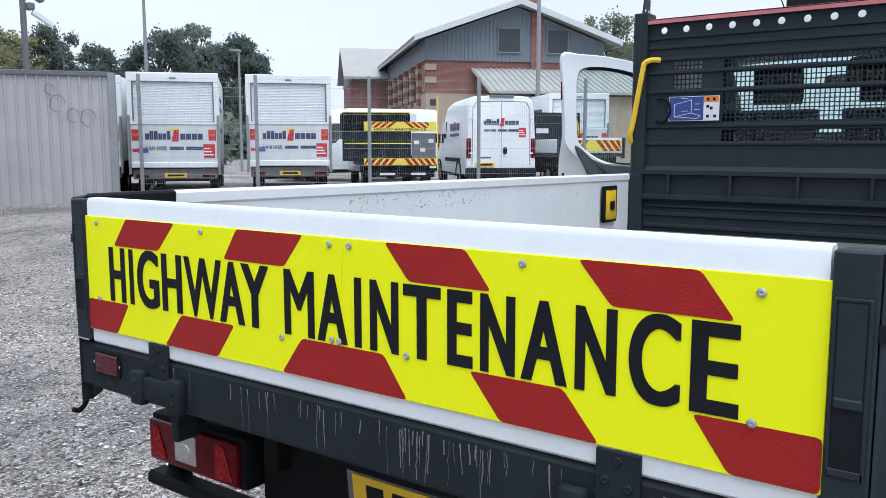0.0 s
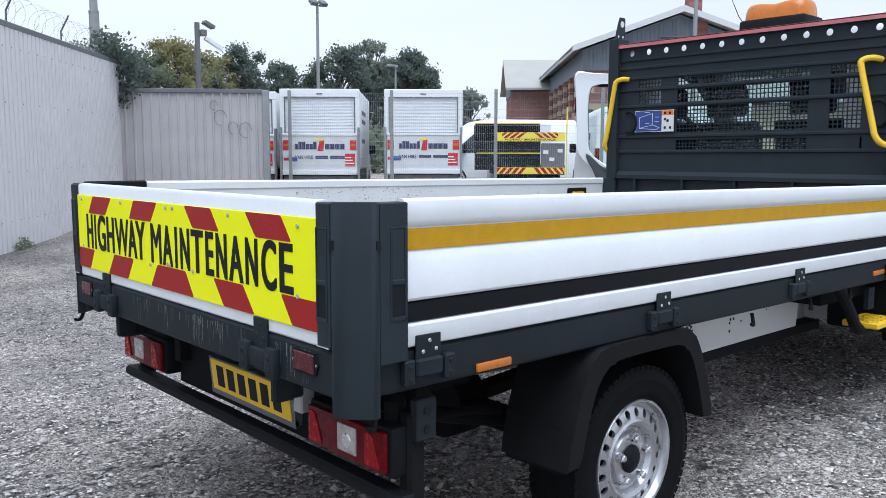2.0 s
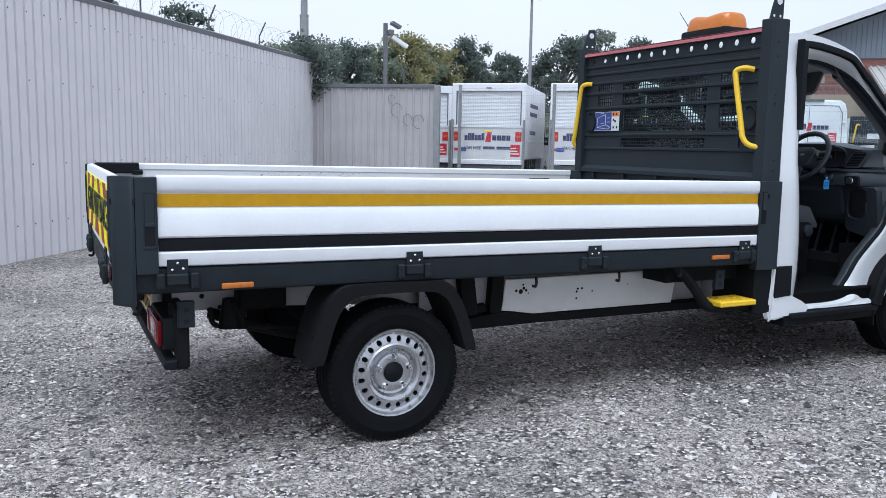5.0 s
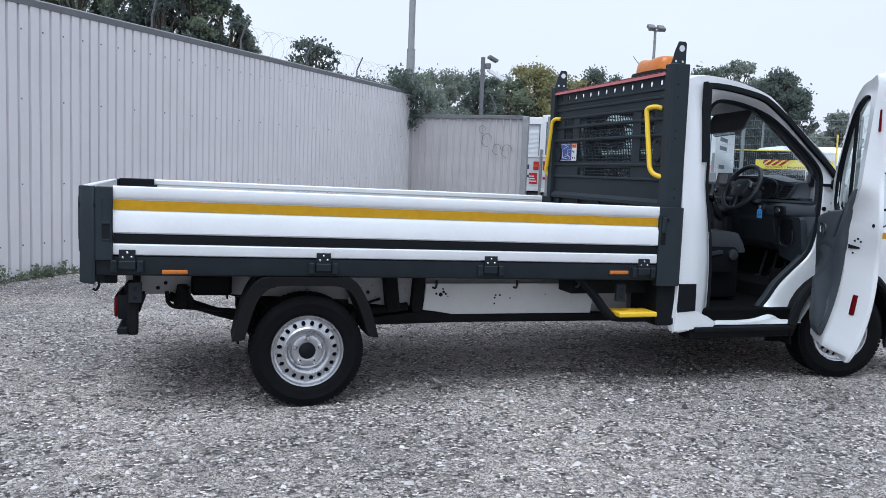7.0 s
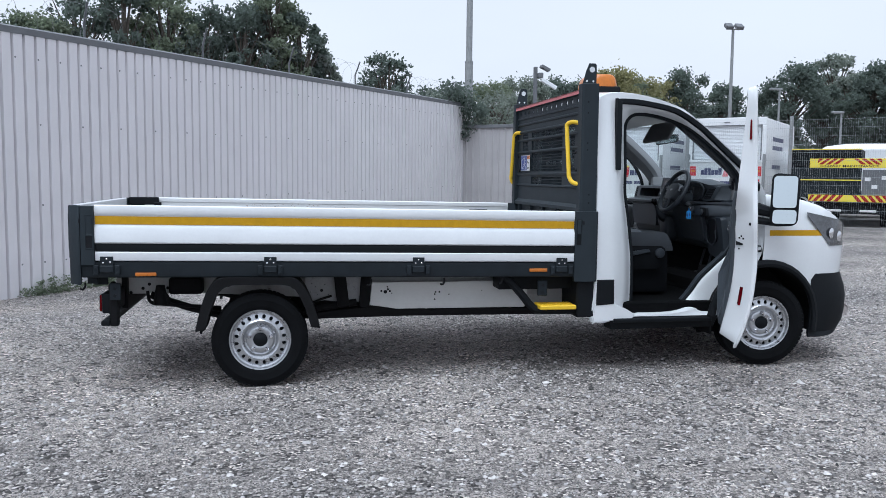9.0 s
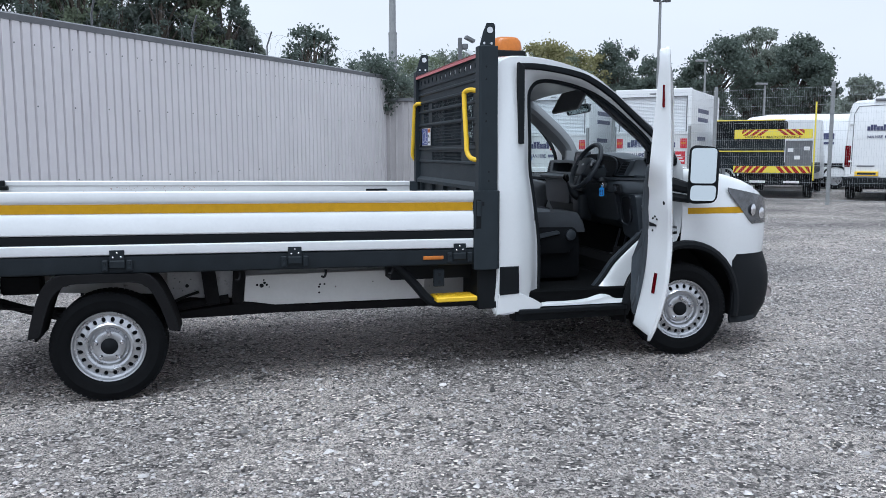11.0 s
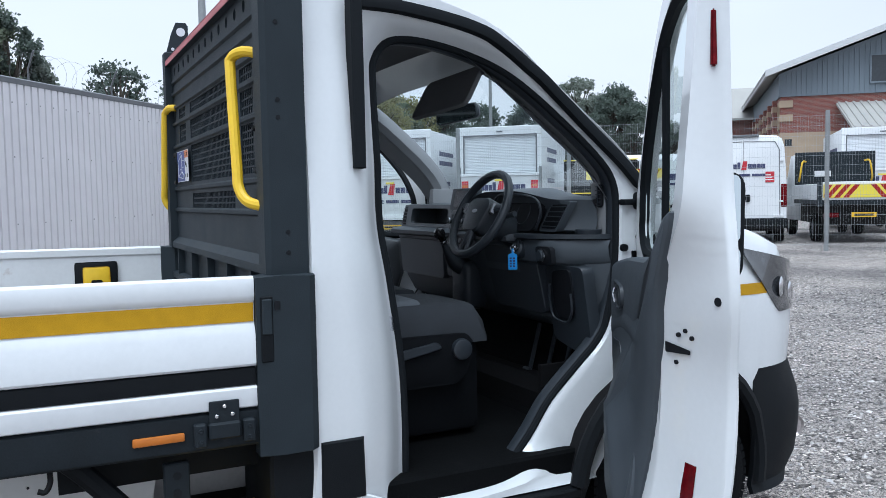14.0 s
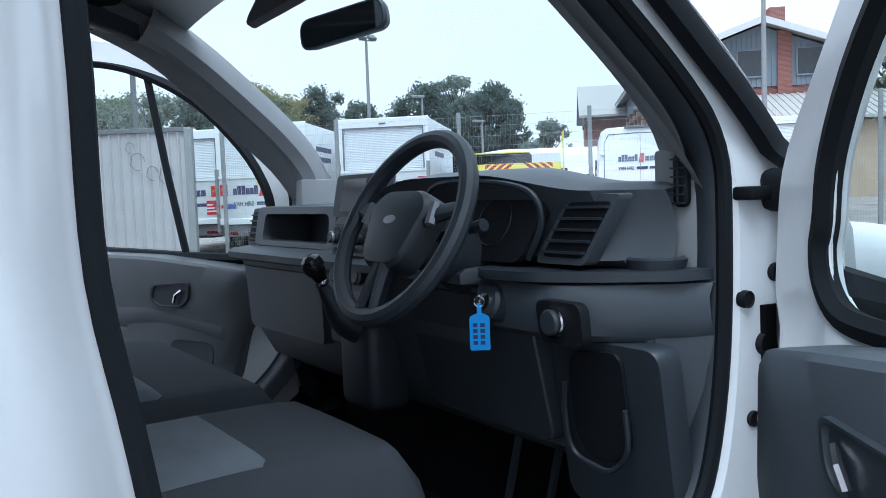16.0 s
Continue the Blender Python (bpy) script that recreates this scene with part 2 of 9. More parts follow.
def smooth_line(pts, n, closed=False):
    """Catmull-Rom through points."""
    pts = [Vector(p) for p in pts]
    k, out = len(pts), []
    spans = k if closed else k - 1
    for i in range(spans):
        p1, p2 = pts[i], pts[(i + 1) % k]
        p0 = pts[i - 1] if closed or i else p1 * 2 - p2
        p3 = pts[(i + 2) % k] if closed or i + 2 < k else p2 * 2 - p1
        for j in range(n):
            t = j / n
            out.append(0.5 * (2 * p1 + (p2 - p0) * t + (2 * p0 - 5 * p1 + 4 * p2 - p3) * t * t + (3 * p1 - p0 - 3 * p2 + p3) * t ** 3))
    if not closed:
        out.append(pts[-1])
    return out


def rounded(pts, r, n=4):
    """A polygon of 2D points with its corners rounded."""
    out, k = [], len(pts)
    for i in range(k):
        p, a, b = Vector(pts[i]), Vector(pts[i - 1]), Vector(pts[(i + 1) % k])
        ra = min(r, (a - p).length * 0.45, (b - p).length * 0.45)
        s, e = p + (a - p).normalized() * ra, p + (b - p).normalized() * ra
        for j in range(n + 1):
            t = j / n
            out.append(tuple((1 - t) ** 2 * s + 2 * t * (1 - t) * p + t * t * e))
    return out


def letters(bm, body, m, width, height, depth=0.002, bold=0.0, spacing=1.0):
    """Built-in lettering, width by height, in the x, y plane of m, centred."""
    cu = bpy.data.curves.new("lettering", "FONT")
    cu.body, cu.size, cu.extrude, cu.offset = body, 1.0, 0.01, bold
    cu.resolution_u = 8
    cu.space_character = spacing
    ob = bpy.data.objects.new("lettering", cu)
    scene.collection.objects.link(ob)
    bpy.context.view_layer.update()
    me = bpy.data.meshes.new_from_object(ob.evaluated_get(bpy.context.evaluated_depsgraph_get()))
    bpy.data.objects.remove(ob)
    xs, ys = [v.co.x for v in me.vertices], [v.co.y for v in me.vertices]
    cx, cy, sx, sy = (min(xs) + max(xs)) / 2, (min(ys) + max(ys)) / 2, width / (max(xs) - min(xs)), height / (max(ys) - min(ys))
    for v in me.vertices:
        v.co = m @ Vector(((v.co.x - cx) * sx, (v.co.y - cy) * sy, v.co.z * depth * 50))
    bm.from_mesh(me)
    bpy.data.meshes.remove(me)
    bpy.data.curves.remove(cu)
    return bm


def ground_z(x, y):
    """The yard rises gently away from the truck."""
    k = min(1.0, max(0.0, x / 4.6))
    rise = 0.045 + 0.04 * k * k * (3 - 2 * k)
    a, b = min(1.0, max(0.0, (y - 1.5) / 3.5)), min(1.0, max(0.0, (x - 3.0) / 5.0))
    rise -= 0.30 * a * a * (3 - 2 * a) * (1 - b * b * (3 - 2 * b))
    u, v = min(1.0, max(0.0, (x - 6.0) / 10.0)), min(1.0, max(0.0, (y - 8.0) / 8.0))
    rise += 0.165 * u * u * (3 - 2 * u) * (1 - 0.4 * v * v * (3 - 2 * v))
    return rise + (0.008 * max(0.0, y - 2.0) if y < 20 else 0.144 + 0.003 * (y - 20))

# ---- yard: ground, walls, fences ----
def gravel_material():
    m = bpy.data.materials.new("grey_gravel")
    m.use_nodes = True
    n, l = m.node_tree.nodes, m.node_tree.links
    p = n["Principled BSDF"]
    p.inputs["Roughness"].default_value = 0.9
    co = n.new("ShaderNodeTexCoord")
    v1, v2, big, mid = n.new("ShaderNodeTexVoronoi"), n.new("ShaderNodeTexVoronoi"), n.new("ShaderNodeTexNoise"), n.new("ShaderNodeTexNoise")
    v1.inputs["Scale"].default_value, v2.inputs["Scale"].default_value = 58, 140
    big.inputs["Scale"].default_value, big.inputs["Detail"].default_value = 0.55, 6
    mid.inputs["Scale"].default_value, mid.inputs["Detail"].default_value = 9, 8
    for k in (v1, v2, big, mid):
        l.new(co.outputs["Object"], k.inputs["Vector"])
    sep = n.new("ShaderNodeSeparateColor")
    l.new(v1.outputs["Color"], sep.inputs[0])
    r1 = n.new("ShaderNodeValToRGB")
    e = r1.color_ramp.elements
    e[0].position, e[0].color = 0.0, (0.025, 0.024, 0.026, 1)
    e[1].position, e[1].color = 1.0, (0.95, 0.93, 0.90, 1)
    for pos, c in ((0.3, 0.095), (0.62, 0.24), (0.84, 0.50)):
        el = e.new(pos)
        el.color = (c * 1.01, c * 0.96, c * 0.955, 1)
    l.new(sep.outputs[0], r1.inputs["Fac"])
    sep2 = n.new("ShaderNodeSeparateColor")
    l.new(v2.outputs["Color"], sep2.inputs[0])
    r2 = n.new("ShaderNodeValToRGB")
    r2.color_ramp.elements[0].color, r2.color_ramp.elements[1].color = (0.04, 0.038, 0.039, 1), (0.64, 0.61, 0.60, 1)
    l.new(sep2.outputs[1], r2.inputs["Fac"])
    m1 = n.new("ShaderNodeMix")
    m1.data_type = "RGBA"
    rm = n.new("ShaderNodeValToRGB")
    rm.color_ramp.elements[0].position, rm.color_ramp.elements[1].position = 0.42, 0.6
    l.new(mid.outputs["Fac"], rm.inputs["Fac"])
    l.new(rm.outputs["Color"], m1.inputs["Factor"])
    l.new(r1.outputs["Color"], m1.inputs["A"])
    l.new(r2.outputs["Color"], m1.inputs["B"])
    # trodden patches: paler dust and darker damp
    rb = n.new("ShaderNodeValToRGB")
    rb.color_ramp.elements[0].position, rb.color_ramp.elements[0].color = 0.34, (0.68, 0.655, 0.635, 1)
    rb.color_ramp.elements[1].position, rb.color_ramp.elements[1].color = 0.66, (1.47, 1.37, 1.28, 1)
    l.new(big.outputs["Fac"], rb.inputs["Fac"])
    m2 = n.new("ShaderNodeMix")
    m2.data_type, m2.blend_type = "RGBA", "MULTIPLY"
    m2.inputs["Factor"].default_value = 1.0
    l.new(m1.outputs["Result"], m2.inputs["A"])
    l.new(rb.outputs["Color"], m2.inputs["B"])
    l.new(m2.outputs["Result"], p.inputs["Base Color"])
    b1, b2 = n.new("ShaderNodeBump"), n.new("ShaderNodeBump")
    b1.invert = b2.invert = True
    b1.inputs["Distance"].default_value, b2.inputs["Distance"].default_value = 0.02, 0.008
    b1.inputs["Strength"].default_value, b2.inputs["Strength"].default_value = 1.0, 1.0
    l.new(v1.outputs["Distance"], b1.inputs["Height"])
    l.new(v2.outputs["Distance"], b2.inputs["Height"])
    l.new(b1.outputs["Normal"], b2.inputs["Normal"])
    l.new(b2.outputs["Normal"], p.inputs["Normal"])
    return m


GRAVEL = gravel_material()
PEBBLE = mat("loose_stone", (0.355, 0.335, 0.328), 0.85, vary=0.35, scale=3, bump=0.2, island=0.85)
CLAD = mat("pale_grey_clad_sheet", (0.69, 0.67, 0.69), 0.5, vary=0.05, scale=1.1, dirt=(0.36, 0.35, 0.33), dirt_at=0.72)
CLAD_OLD = mat("weathered_grey_sheet", (0.40, 0.385, 0.39), 0.6, vary=0.12, scale=1.6, dirt=(0.21, 0.20, 0.18), dirt_at=0.64)
CAPPING = mat("dark_grey_flashing", (0.13, 0.135, 0.145), 0.5, vary=0.12, scale=4)
GALV = mat("dull_galvanised_post", (0.27, 0.28, 0.285), 0.5, 0.3, vary=0.15, scale=7)
WIRE = mat("mesh_wire", (0.40, 0.42, 0.44), 0.6, 0.2, vary=0.2)


def build_ground():
    bm = BM()
    xs = [-3000, -300, -60, -20] + [-12 + 1.0 * i for i in range(48)] + [45, 70, 120, 400, 3000]
    ys = [-3000, -300, -60, -20] + [-14 + 1.0 * i for i in range(50)] + [45, 70, 120, 400, 3000]
    rows = []
    for y in ys:
        row = []
        for x in xs:
            near = abs(x) < 40 and abs(y) < 40
            z = ground_z(x, min(y, 200)) + (0.018 * noise.noise((x * 0.35, y * 0.35, 3.1)) if near else 0.0)
            if -1.5 < x < 7.5 and -2.2 < y < 2.2:
                z = min(z, ground_z(x, y))
            row.append((x, y, z))
        rows.append(row)
    grid(bm, rows)
    return tagged(part("ground", bm, GRAVEL), "grey crushed-stone gravel yard, dusty and uneven", "gravel ground", kind="structure")


ground = build_ground()


def build_stones():
    """Loose stones lying on the gravel near the truck, one sheet of stuff."""
    rng = np.random.default_rng(7)
    iv = np.array([(1, 0.1, -0.2), (0.1, 1, 0.1), (-1, -0.1, 0.1), (-0.1, -1, -0.1), (0.35, 0.2, 0.95), (-0.4, -0.25, 0.8), (0, 0, -0.6)])
    fa = np.array([(0, 1, 4), (1, 5, 4), (1, 2, 5), (2, 3, 5), (3, 4, 5), (3, 0, 4), (1, 0, 6), (2, 1, 6), (3, 2, 6), (0, 3, 6)])
    n = 150000
    px = rng.uniform(-5.5, 12.5, n * 2)
    py = -6.4 + 14.4 * rng.random(n * 2) ** 1.35
    # keep clear of the wall line, thinner far off
    side = (px + 3.766) * math.sin(radians(53.5)) - (py - 3.80) * math.cos(radians(53.5))
    keep = (side > 0.05) & (rng.random(n * 2) < np.clip(1.15 - 0.06 * np.maximum(0, py + 1), 0.25, 1))
    px, py = px[keep][:n], py[keep][:n]
    n = len(px)
    size = 0.0048 + 0.010 * rng.random(n) ** 2.6 + 0.012 * (rng.random(n) < 0.008)
    sx, sy, sz = size * rng.uniform(0.7, 1.4, n), size * rng.uniform(0.7, 1.3, n), size * rng.uniform(0.4, 0.85, n)
    ang = rng.uniform(0, 6.283, n)
    v = iv[None] * np.stack([sx, sy, sz], 1)[:, None, :] * rng.uniform(0.7, 1.3, (n, 7, 1))
    ca, sa = np.cos(ang)[:, None], np.sin(ang)[:, None]
    gx = v[..., 0] * ca - v[..., 1] * sa + px[:, None]
    gy = v[..., 0] * sa + v[..., 1] * ca + py[:, None]
    gz0 = np.array([ground_z(x, y) + 0.018 * noise.noise((x * 0.35, y * 0.35, 3.1)) for x, y in zip(px, py)])
    gz = v[..., 2] + (gz0 + sz * 0.25)[:, None]
    verts = np.stack([gx, gy, gz], -1).reshape(-1, 3)
    faces = (fa[None] + (np.arange(n) * 7)[:, None, None]).reshape(-1, 3)
    me = bpy.data.meshes.new("loose_gravel")
    me.from_pydata(verts.tolist(), [], faces.tolist())
    me.materials.append(PEBBLE)
    return tagged(new("loose_gravel", me), "loose grey angular stones lying on the yard", "gravel", kind="stuff")


build_stones()

WALL_A, WALL_DIR = Vector((-3.766, 3.80, 0)), radians(53.5)
WALL_U = Vector((math.cos(WALL_DIR), math.sin(WALL_DIR), 0))
WALL_END = 18.1


def wall_top(s):
    return 3.506 + 0.0135 * s


def corrugated(bm, length, z0, z1, pitch, depth, start=0.0, flat=0.35, z_base=None, slope=0.13):
    """A trapezoid sheet standing along x from start, crests towards -y."""
    pts, x = [], start
    while x < start + length - 1e-6:
        for f, d in ((0.0, 0.0), (flat, 0.0), (flat + slope, -depth), (1 - slope, -depth)):
            if x + f * pitch <= start + length:
                pts.append((x + f * pitch, d))
        x += pitch
    pts.append((start + length, 0.0))
    grid(bm, [[(a, d, (z_base(a) if z_base else z0)) for a, d in pts], [(a, d, z1(a) if callable(z1) else z1) for a, d in pts]])
    solid(bm, 0.004)


def build_wall():
    m = Matrix.Translation(WALL_A) @ Matrix.Rotation(WALL_DIR, 4, "Z")
    wall = tagged(new("wall_west"), "tall pale grey corrugated steel yard wall with dark capping", "yard wall", kind="structure")
    wall.matrix_basis = m
    bm = BM()
    corrugated(bm, WALL_END + 9.0, -0.35, wall_top, 0.183, 0.050, start=-9.0, flat=0.15, slope=0.07)
    part("cladding_sheet", bm, CLAD, wall, smooth=0)
    bm = BM()
    prism(bm, [(-9.0, -0.35), (WALL_END, -0.35), (WALL_END, wall_top(WALL_END) - 0.06), (-9.0, wall_top(-9.0) - 0.06)], "y", 0.012, 0.22)
    part("wall_core", bm, CLAD_OLD, wall)
    bm = BM()
    grid(bm, [[(x, y, wall_top(x) + z) for y, z in ((0.26, -0.08), (-0.06, -0.08), (-0.06, 0.01), (0.0, 0.04), (0.26, 0.04))] for x in (-9.0, WALL_END + 0.03)], True)
    part("capping", bm, CAPPING, wall, "dark grey folded metal capping")
    bm = BM()
    for dz, step in ((0.40, 0.366), (1.32, 0.732), (2.47, 0.732), (3.30, 0.366)):
        for i in range(int(26.7 / step)):
            x = -8.945 + i * step
            zz = wall_top(x) - dz
            box(bm, x - 0.011, x + 0.011, -0.058, -0.049, zz - 0.011, zz + 0.011)
    part("fixing_screws", bm, CAPPING, wall, smooth=0)
    return m


WALL_M = build_wall()

F2_A, F2_B = Vector((6.55, 17.75, 0.1)), Vector((9.40, 15.60, 0.1))


def build_sheet_fence():
    d = F2_B - F2_A
    m = Matrix.Translation(F2_A) @ Matrix.Rotation(math.atan2(d.y, d.x), 4, "Z")
    f = tagged(new("wall_north"), "weathered grey corrugated sheet fence with scrawled marks", "sheet fence", kind="structure")
    f.matrix_basis = m
    bm = BM()
    corrugated(bm, d.length - 0.1, -0.2, 2.93, 0.21, 0.04, flat=0.66)
    part("fence_sheet", bm, CLAD_OLD, f, smooth=0)
    bm = BM()
    box(bm, 0, d.length - 0.1, 0.01, 0.06, -0.2, 2.9)
    part("fence_back", bm, CLAD_OLD, f)
    bm = BM()
    box(bm, -0.02, d.length - 0.08, -0.06, 0.08, 2.90, 3.0, 0.008)
    part("capping", bm, CAPPING, f, "dark top rail")
    bm = BM()
    box(bm, d.length - 0.1, d.length + 0.06, -0.08, 0.08, -0.2, 2.98, 0.01)
    part("end_post", bm, GALV, f, "pale steel end post")
    # faint scrawl of grey paint
    bm = BM()
    for cx, cz, r in ((2.45, 2.3, 0.15), (2.75, 2.05, 0.12), (3.05, 2.0, 0.15), (2.3, 2.6, 0.09)):
        tube(bm, [(cx + r * math.cos(a * 0.5) * (1 + 0.15 * math.sin(3 * a)), -0.052, cz + r * 1.25 * math.sin(a * 0.5)) for a in range(11)], 0.008, 5)
    part("scrawl", bm, mat("grey_scrawl", (0.16, 0.16, 0.165), 0.7), f, "grey sprayed scrawl")


build_sheet_fence()

MESH_A, MESH_B = Vector((10.165, 15.78, 0)), Vector((10.165 + 1.785 * 11, 15.78 - 1.93 * 11, 0))


def build_mesh_fence():
    d = MESH_B - MESH_A
    m = Matrix.Translation((MESH_A.x, MESH_A.y, 0.37)) @ Matrix.Rotation(math.atan2(d.y, d.x), 4, "Z")
    f = tagged(new("mesh_fence"), "galvanised welded-mesh security fence on steel posts", "mesh fence", kind="structure")
    f.matrix_basis = m
    step = d.length / 11
    post = None
    for i in range(12):
        if post is None:
            bm = BM()
            box(bm, -0.04, 0.04, -0.03, 0.03, -0.3, 2.76, 0.006)
            post = part("post", bm, GALV, f)
        else:
            p = new("post", post.data)
            p.parent = f
            p.location = (i * step, 0, 0)
    wires = None
    for i in range(11):
        if wires is None:
            bm = BM()
            k = int(step / 0.05)
            for j in range(k):
                x = 0.05 + j * step / k
                box(bm, x - 0.0010, x + 0.0010, -0.038, -0.035, -0.06, 2.68)
            for j in range(14):
                z = 0.06 + j * 0.2
                box(bm, 0, step, -0.043, -0.038, z - 0.0019, z + 0.0019)
            wires = part("mesh_panel", bm, WIRE, f, smooth=0)
        else:
            p = new("mesh_panel", wires.data)
            p.parent = f
            p.location = (i * step, 0, 0)


build_mesh_fence()


# ---- poles and lamps ----
def street_lamp(x, y, h, r, z0=0.2):
    t = thing("floodlight_column", "tall slim galvanised column with twin floodlight heads", "lamp post", Matrix.Translation((x, y, z0)))
    bm = BM()
    tube(bm, [(0, 0, 0), (0, 0, h * 0.4), (0, 0, h)], [r, r * 0.8, r * 0.55], 10)
    part("column", bm, GALV, t)
    bm = BM()
    tube(bm, [(-0.55, 0, h), (0.55, 0, h)], 0.05, 6)
    part("crossbar", bm, GALV, t)
    for s in (-0.45, 0.35):
        bm = BM()
        box(bm, -0.28, 0.28, -0.35, 0.2, -0.14, 0.14, 0.04, m=Matrix.Translation((s, -0.15, h + 0.2)) @ Matrix.Rotation(radians(35), 4, "X"))
        part("lamp_head", bm, CAPPING, t)
    return t


street_lamp(33.0, 48.85, 12.2, 0.17)


def mast():
    t = thing("steel_mast", "thick pale grey steel mast behind the wall", "pole", Matrix.Translation((7.81, 22.64, 0.2)))
    bm = BM()
    tube(bm, [(0, 0, 0), (0, 0, 5.47)], 0.145, 14)
    part("lower_tube", bm, GALV, t)
    bm = BM()
    tube(bm, [(0, 0, 5.47), (0, 0, 14.0)], [0.115, 0.1], 14)
    part("upper_tube", bm, GALV, t)
    bm = BM()
    tube(bm, [(0, 0, 5.44), (0, 0, 5.50)], 0.152, 14)
    part("collar", bm, GALV, t)


mast()


def cctv_post():
    t = thing("camera_post", "dark post with a floodlight and a security camera", "security post", Matrix.Translation((9.12, 18.69, 0.2)))
    bm = BM()
    box(bm, -0.055, 0.055, -0.055, 0.055, 0, 4.85, 0.01)
    part("post", bm, CAPPING, t)
    bm = BM()
    box(bm, 0.05, 0.22, -0.16, 0.1, 4.5, 4.66, 0.02)
    part("junction_box", bm, CAPPING, t)
    bm = BM()
    box(bm, -0.16, 0.16, -0.10, 0.12, -0.05, 0.05, 0.015, m=Matrix.Translation((0.28, -0.12, 4.80)) @ Matrix.Rotation(radians(25), 4, "Y"))
    part("floodlight", bm, CAPPING, t)
    bm = BM()
    box(bm, -0.28, 0.28, -0.06, 0.06, -0.06, 0.06, 0.015, m=Matrix.Translation((0.42, -0.1, 4.32)) @ Matrix.Rotation(radians(28), 4, "Y"))
    part("camera_body", bm, WHITE, t, "white camera housing")


cctv_post()


# razor wire along the wall top
def razor_wire(name, m, length, z, r, pitch, label):
    t = thing(name, label, "razor wire", m)
    bm = BM()
    k = int(length / pitch)
    pts = []
    for i in range(k * 14):
        a = i / 14 * 2 * math.pi
        rr = r * (1 + 0.22 * noise.noise((i * 0.03, 0, 0)))
        pts.append((i / 14 * pitch + 0.08 * math.sin(a * 0.37), 0.1 + rr * math.cos(a), z + rr * math.sin(a)))
    tube(bm, pts, 0.0024, 3)
    part("coil", bm, CAPPING, t, smooth=0)
    for i in range(int(length / 2.6) + 1):
        bm = BM()
        x = i * 2.6
        tube(bm, [(x, 0.1, z - r), (x, 0.1, z), (x - 0.1, -0.1, z + r)], 0.018, 5)
        part("bracket_arm", bm, CAPPING, t)


razor_wire("razor_wire", WALL_M @ Matrix.Translation((-4.0, 0.05, -0.16)) @ Matrix.Rotation(-0.0135, 4, "Y"), 22.0, 3.88, 0.30, 0.42, "coils of thin rusty razor wire along the wall top")
_d = F2_B - F2_A
razor_wire("razor_wire", Matrix.Translation(F2_A) @ Matrix.Rotation(math.atan2(_d.y, _d.x), 4, "Z"), 3.5, 3.3, 0.26, 0.36, "coils of razor wire over the sheet fence")

# ---- trees, weeds, ivy ----
LEAF = {}
# leaf colours are lifted and greyed: distance haze is put into them
for nm, c in (("dark_green_leaves", (0.115, 0.138, 0.125)), ("mid_green_leaves", (0.17, 0.195, 0.145)), ("olive_leaves", (0.25, 0.235, 0.13)), ("grey_green_leaves", (0.20, 0.22, 0.20))):
    LEAF[nm] = mat(nm, c, 0.8, vary=0.12, scale=0.6, fine=6, spec=0.2, island=0.22)
    _n, _l = LEAF[nm].node_tree.nodes, LEAF[nm].node_tree.links
    _tr, _mx = _n.new("ShaderNodeBsdfTranslucent"), _n.new("ShaderNodeMixShader")
    _tr.inputs["Color"].default_value = (c[0] * 1.5, c[1] * 1.6, c[2] * 1.4, 1)
    _mx.inputs[0].default_value = 0.4
    _l.new(_n["Principled BSDF"].outputs[0], _mx.inputs[1])
    _l.new(_tr.outputs[0], _mx.inputs[2])
    _l.new(_mx.outputs[0], _n["Material Output"].inputs["Surface"])
BARK = mat("grey_bark", (0.10, 0.085, 0.07), 0.85, vary=0.3, scale=8, bump=0.5, fine=40)


def leaf_cloud(rng, lumps, n, size):
    """Many small leaf cards gathered in lumps, returned as one mesh."""
    lumps = np.array(lumps)
    w = lumps[:, 3] ** 2
    idx = rng.choice(len(lumps), n, p=w / w.sum())
    d = rng.normal(size=(n, 3))
    d /= np.linalg.norm(d, axis=1)[:, None]
    rad = lumps[idx, 3] * np.clip(rng.normal(0.8, 0.36, n), 0.1, 1.9)
    c = lumps[idx, :3] + d * rad[:, None] * np.array([1, 1, 0.85])
    u = rng.normal(size=(n, 3))
    u /= np.linalg.norm(u, axis=1)[:, None]
    v = np.cross(u, rng.normal(size=(n, 3)))
    v /= np.linalg.norm(v, axis=1)[:, None]
    s = size * rng.uniform(0.6, 1.5, n)[:, None]
    q = np.stack([c - u * s, c + v * s * 0.6, c + u * s, c - v * s * 0.6], 1).reshape(-1, 3)
    f = np.arange(n * 4).reshape(-1, 4)
    return q, f


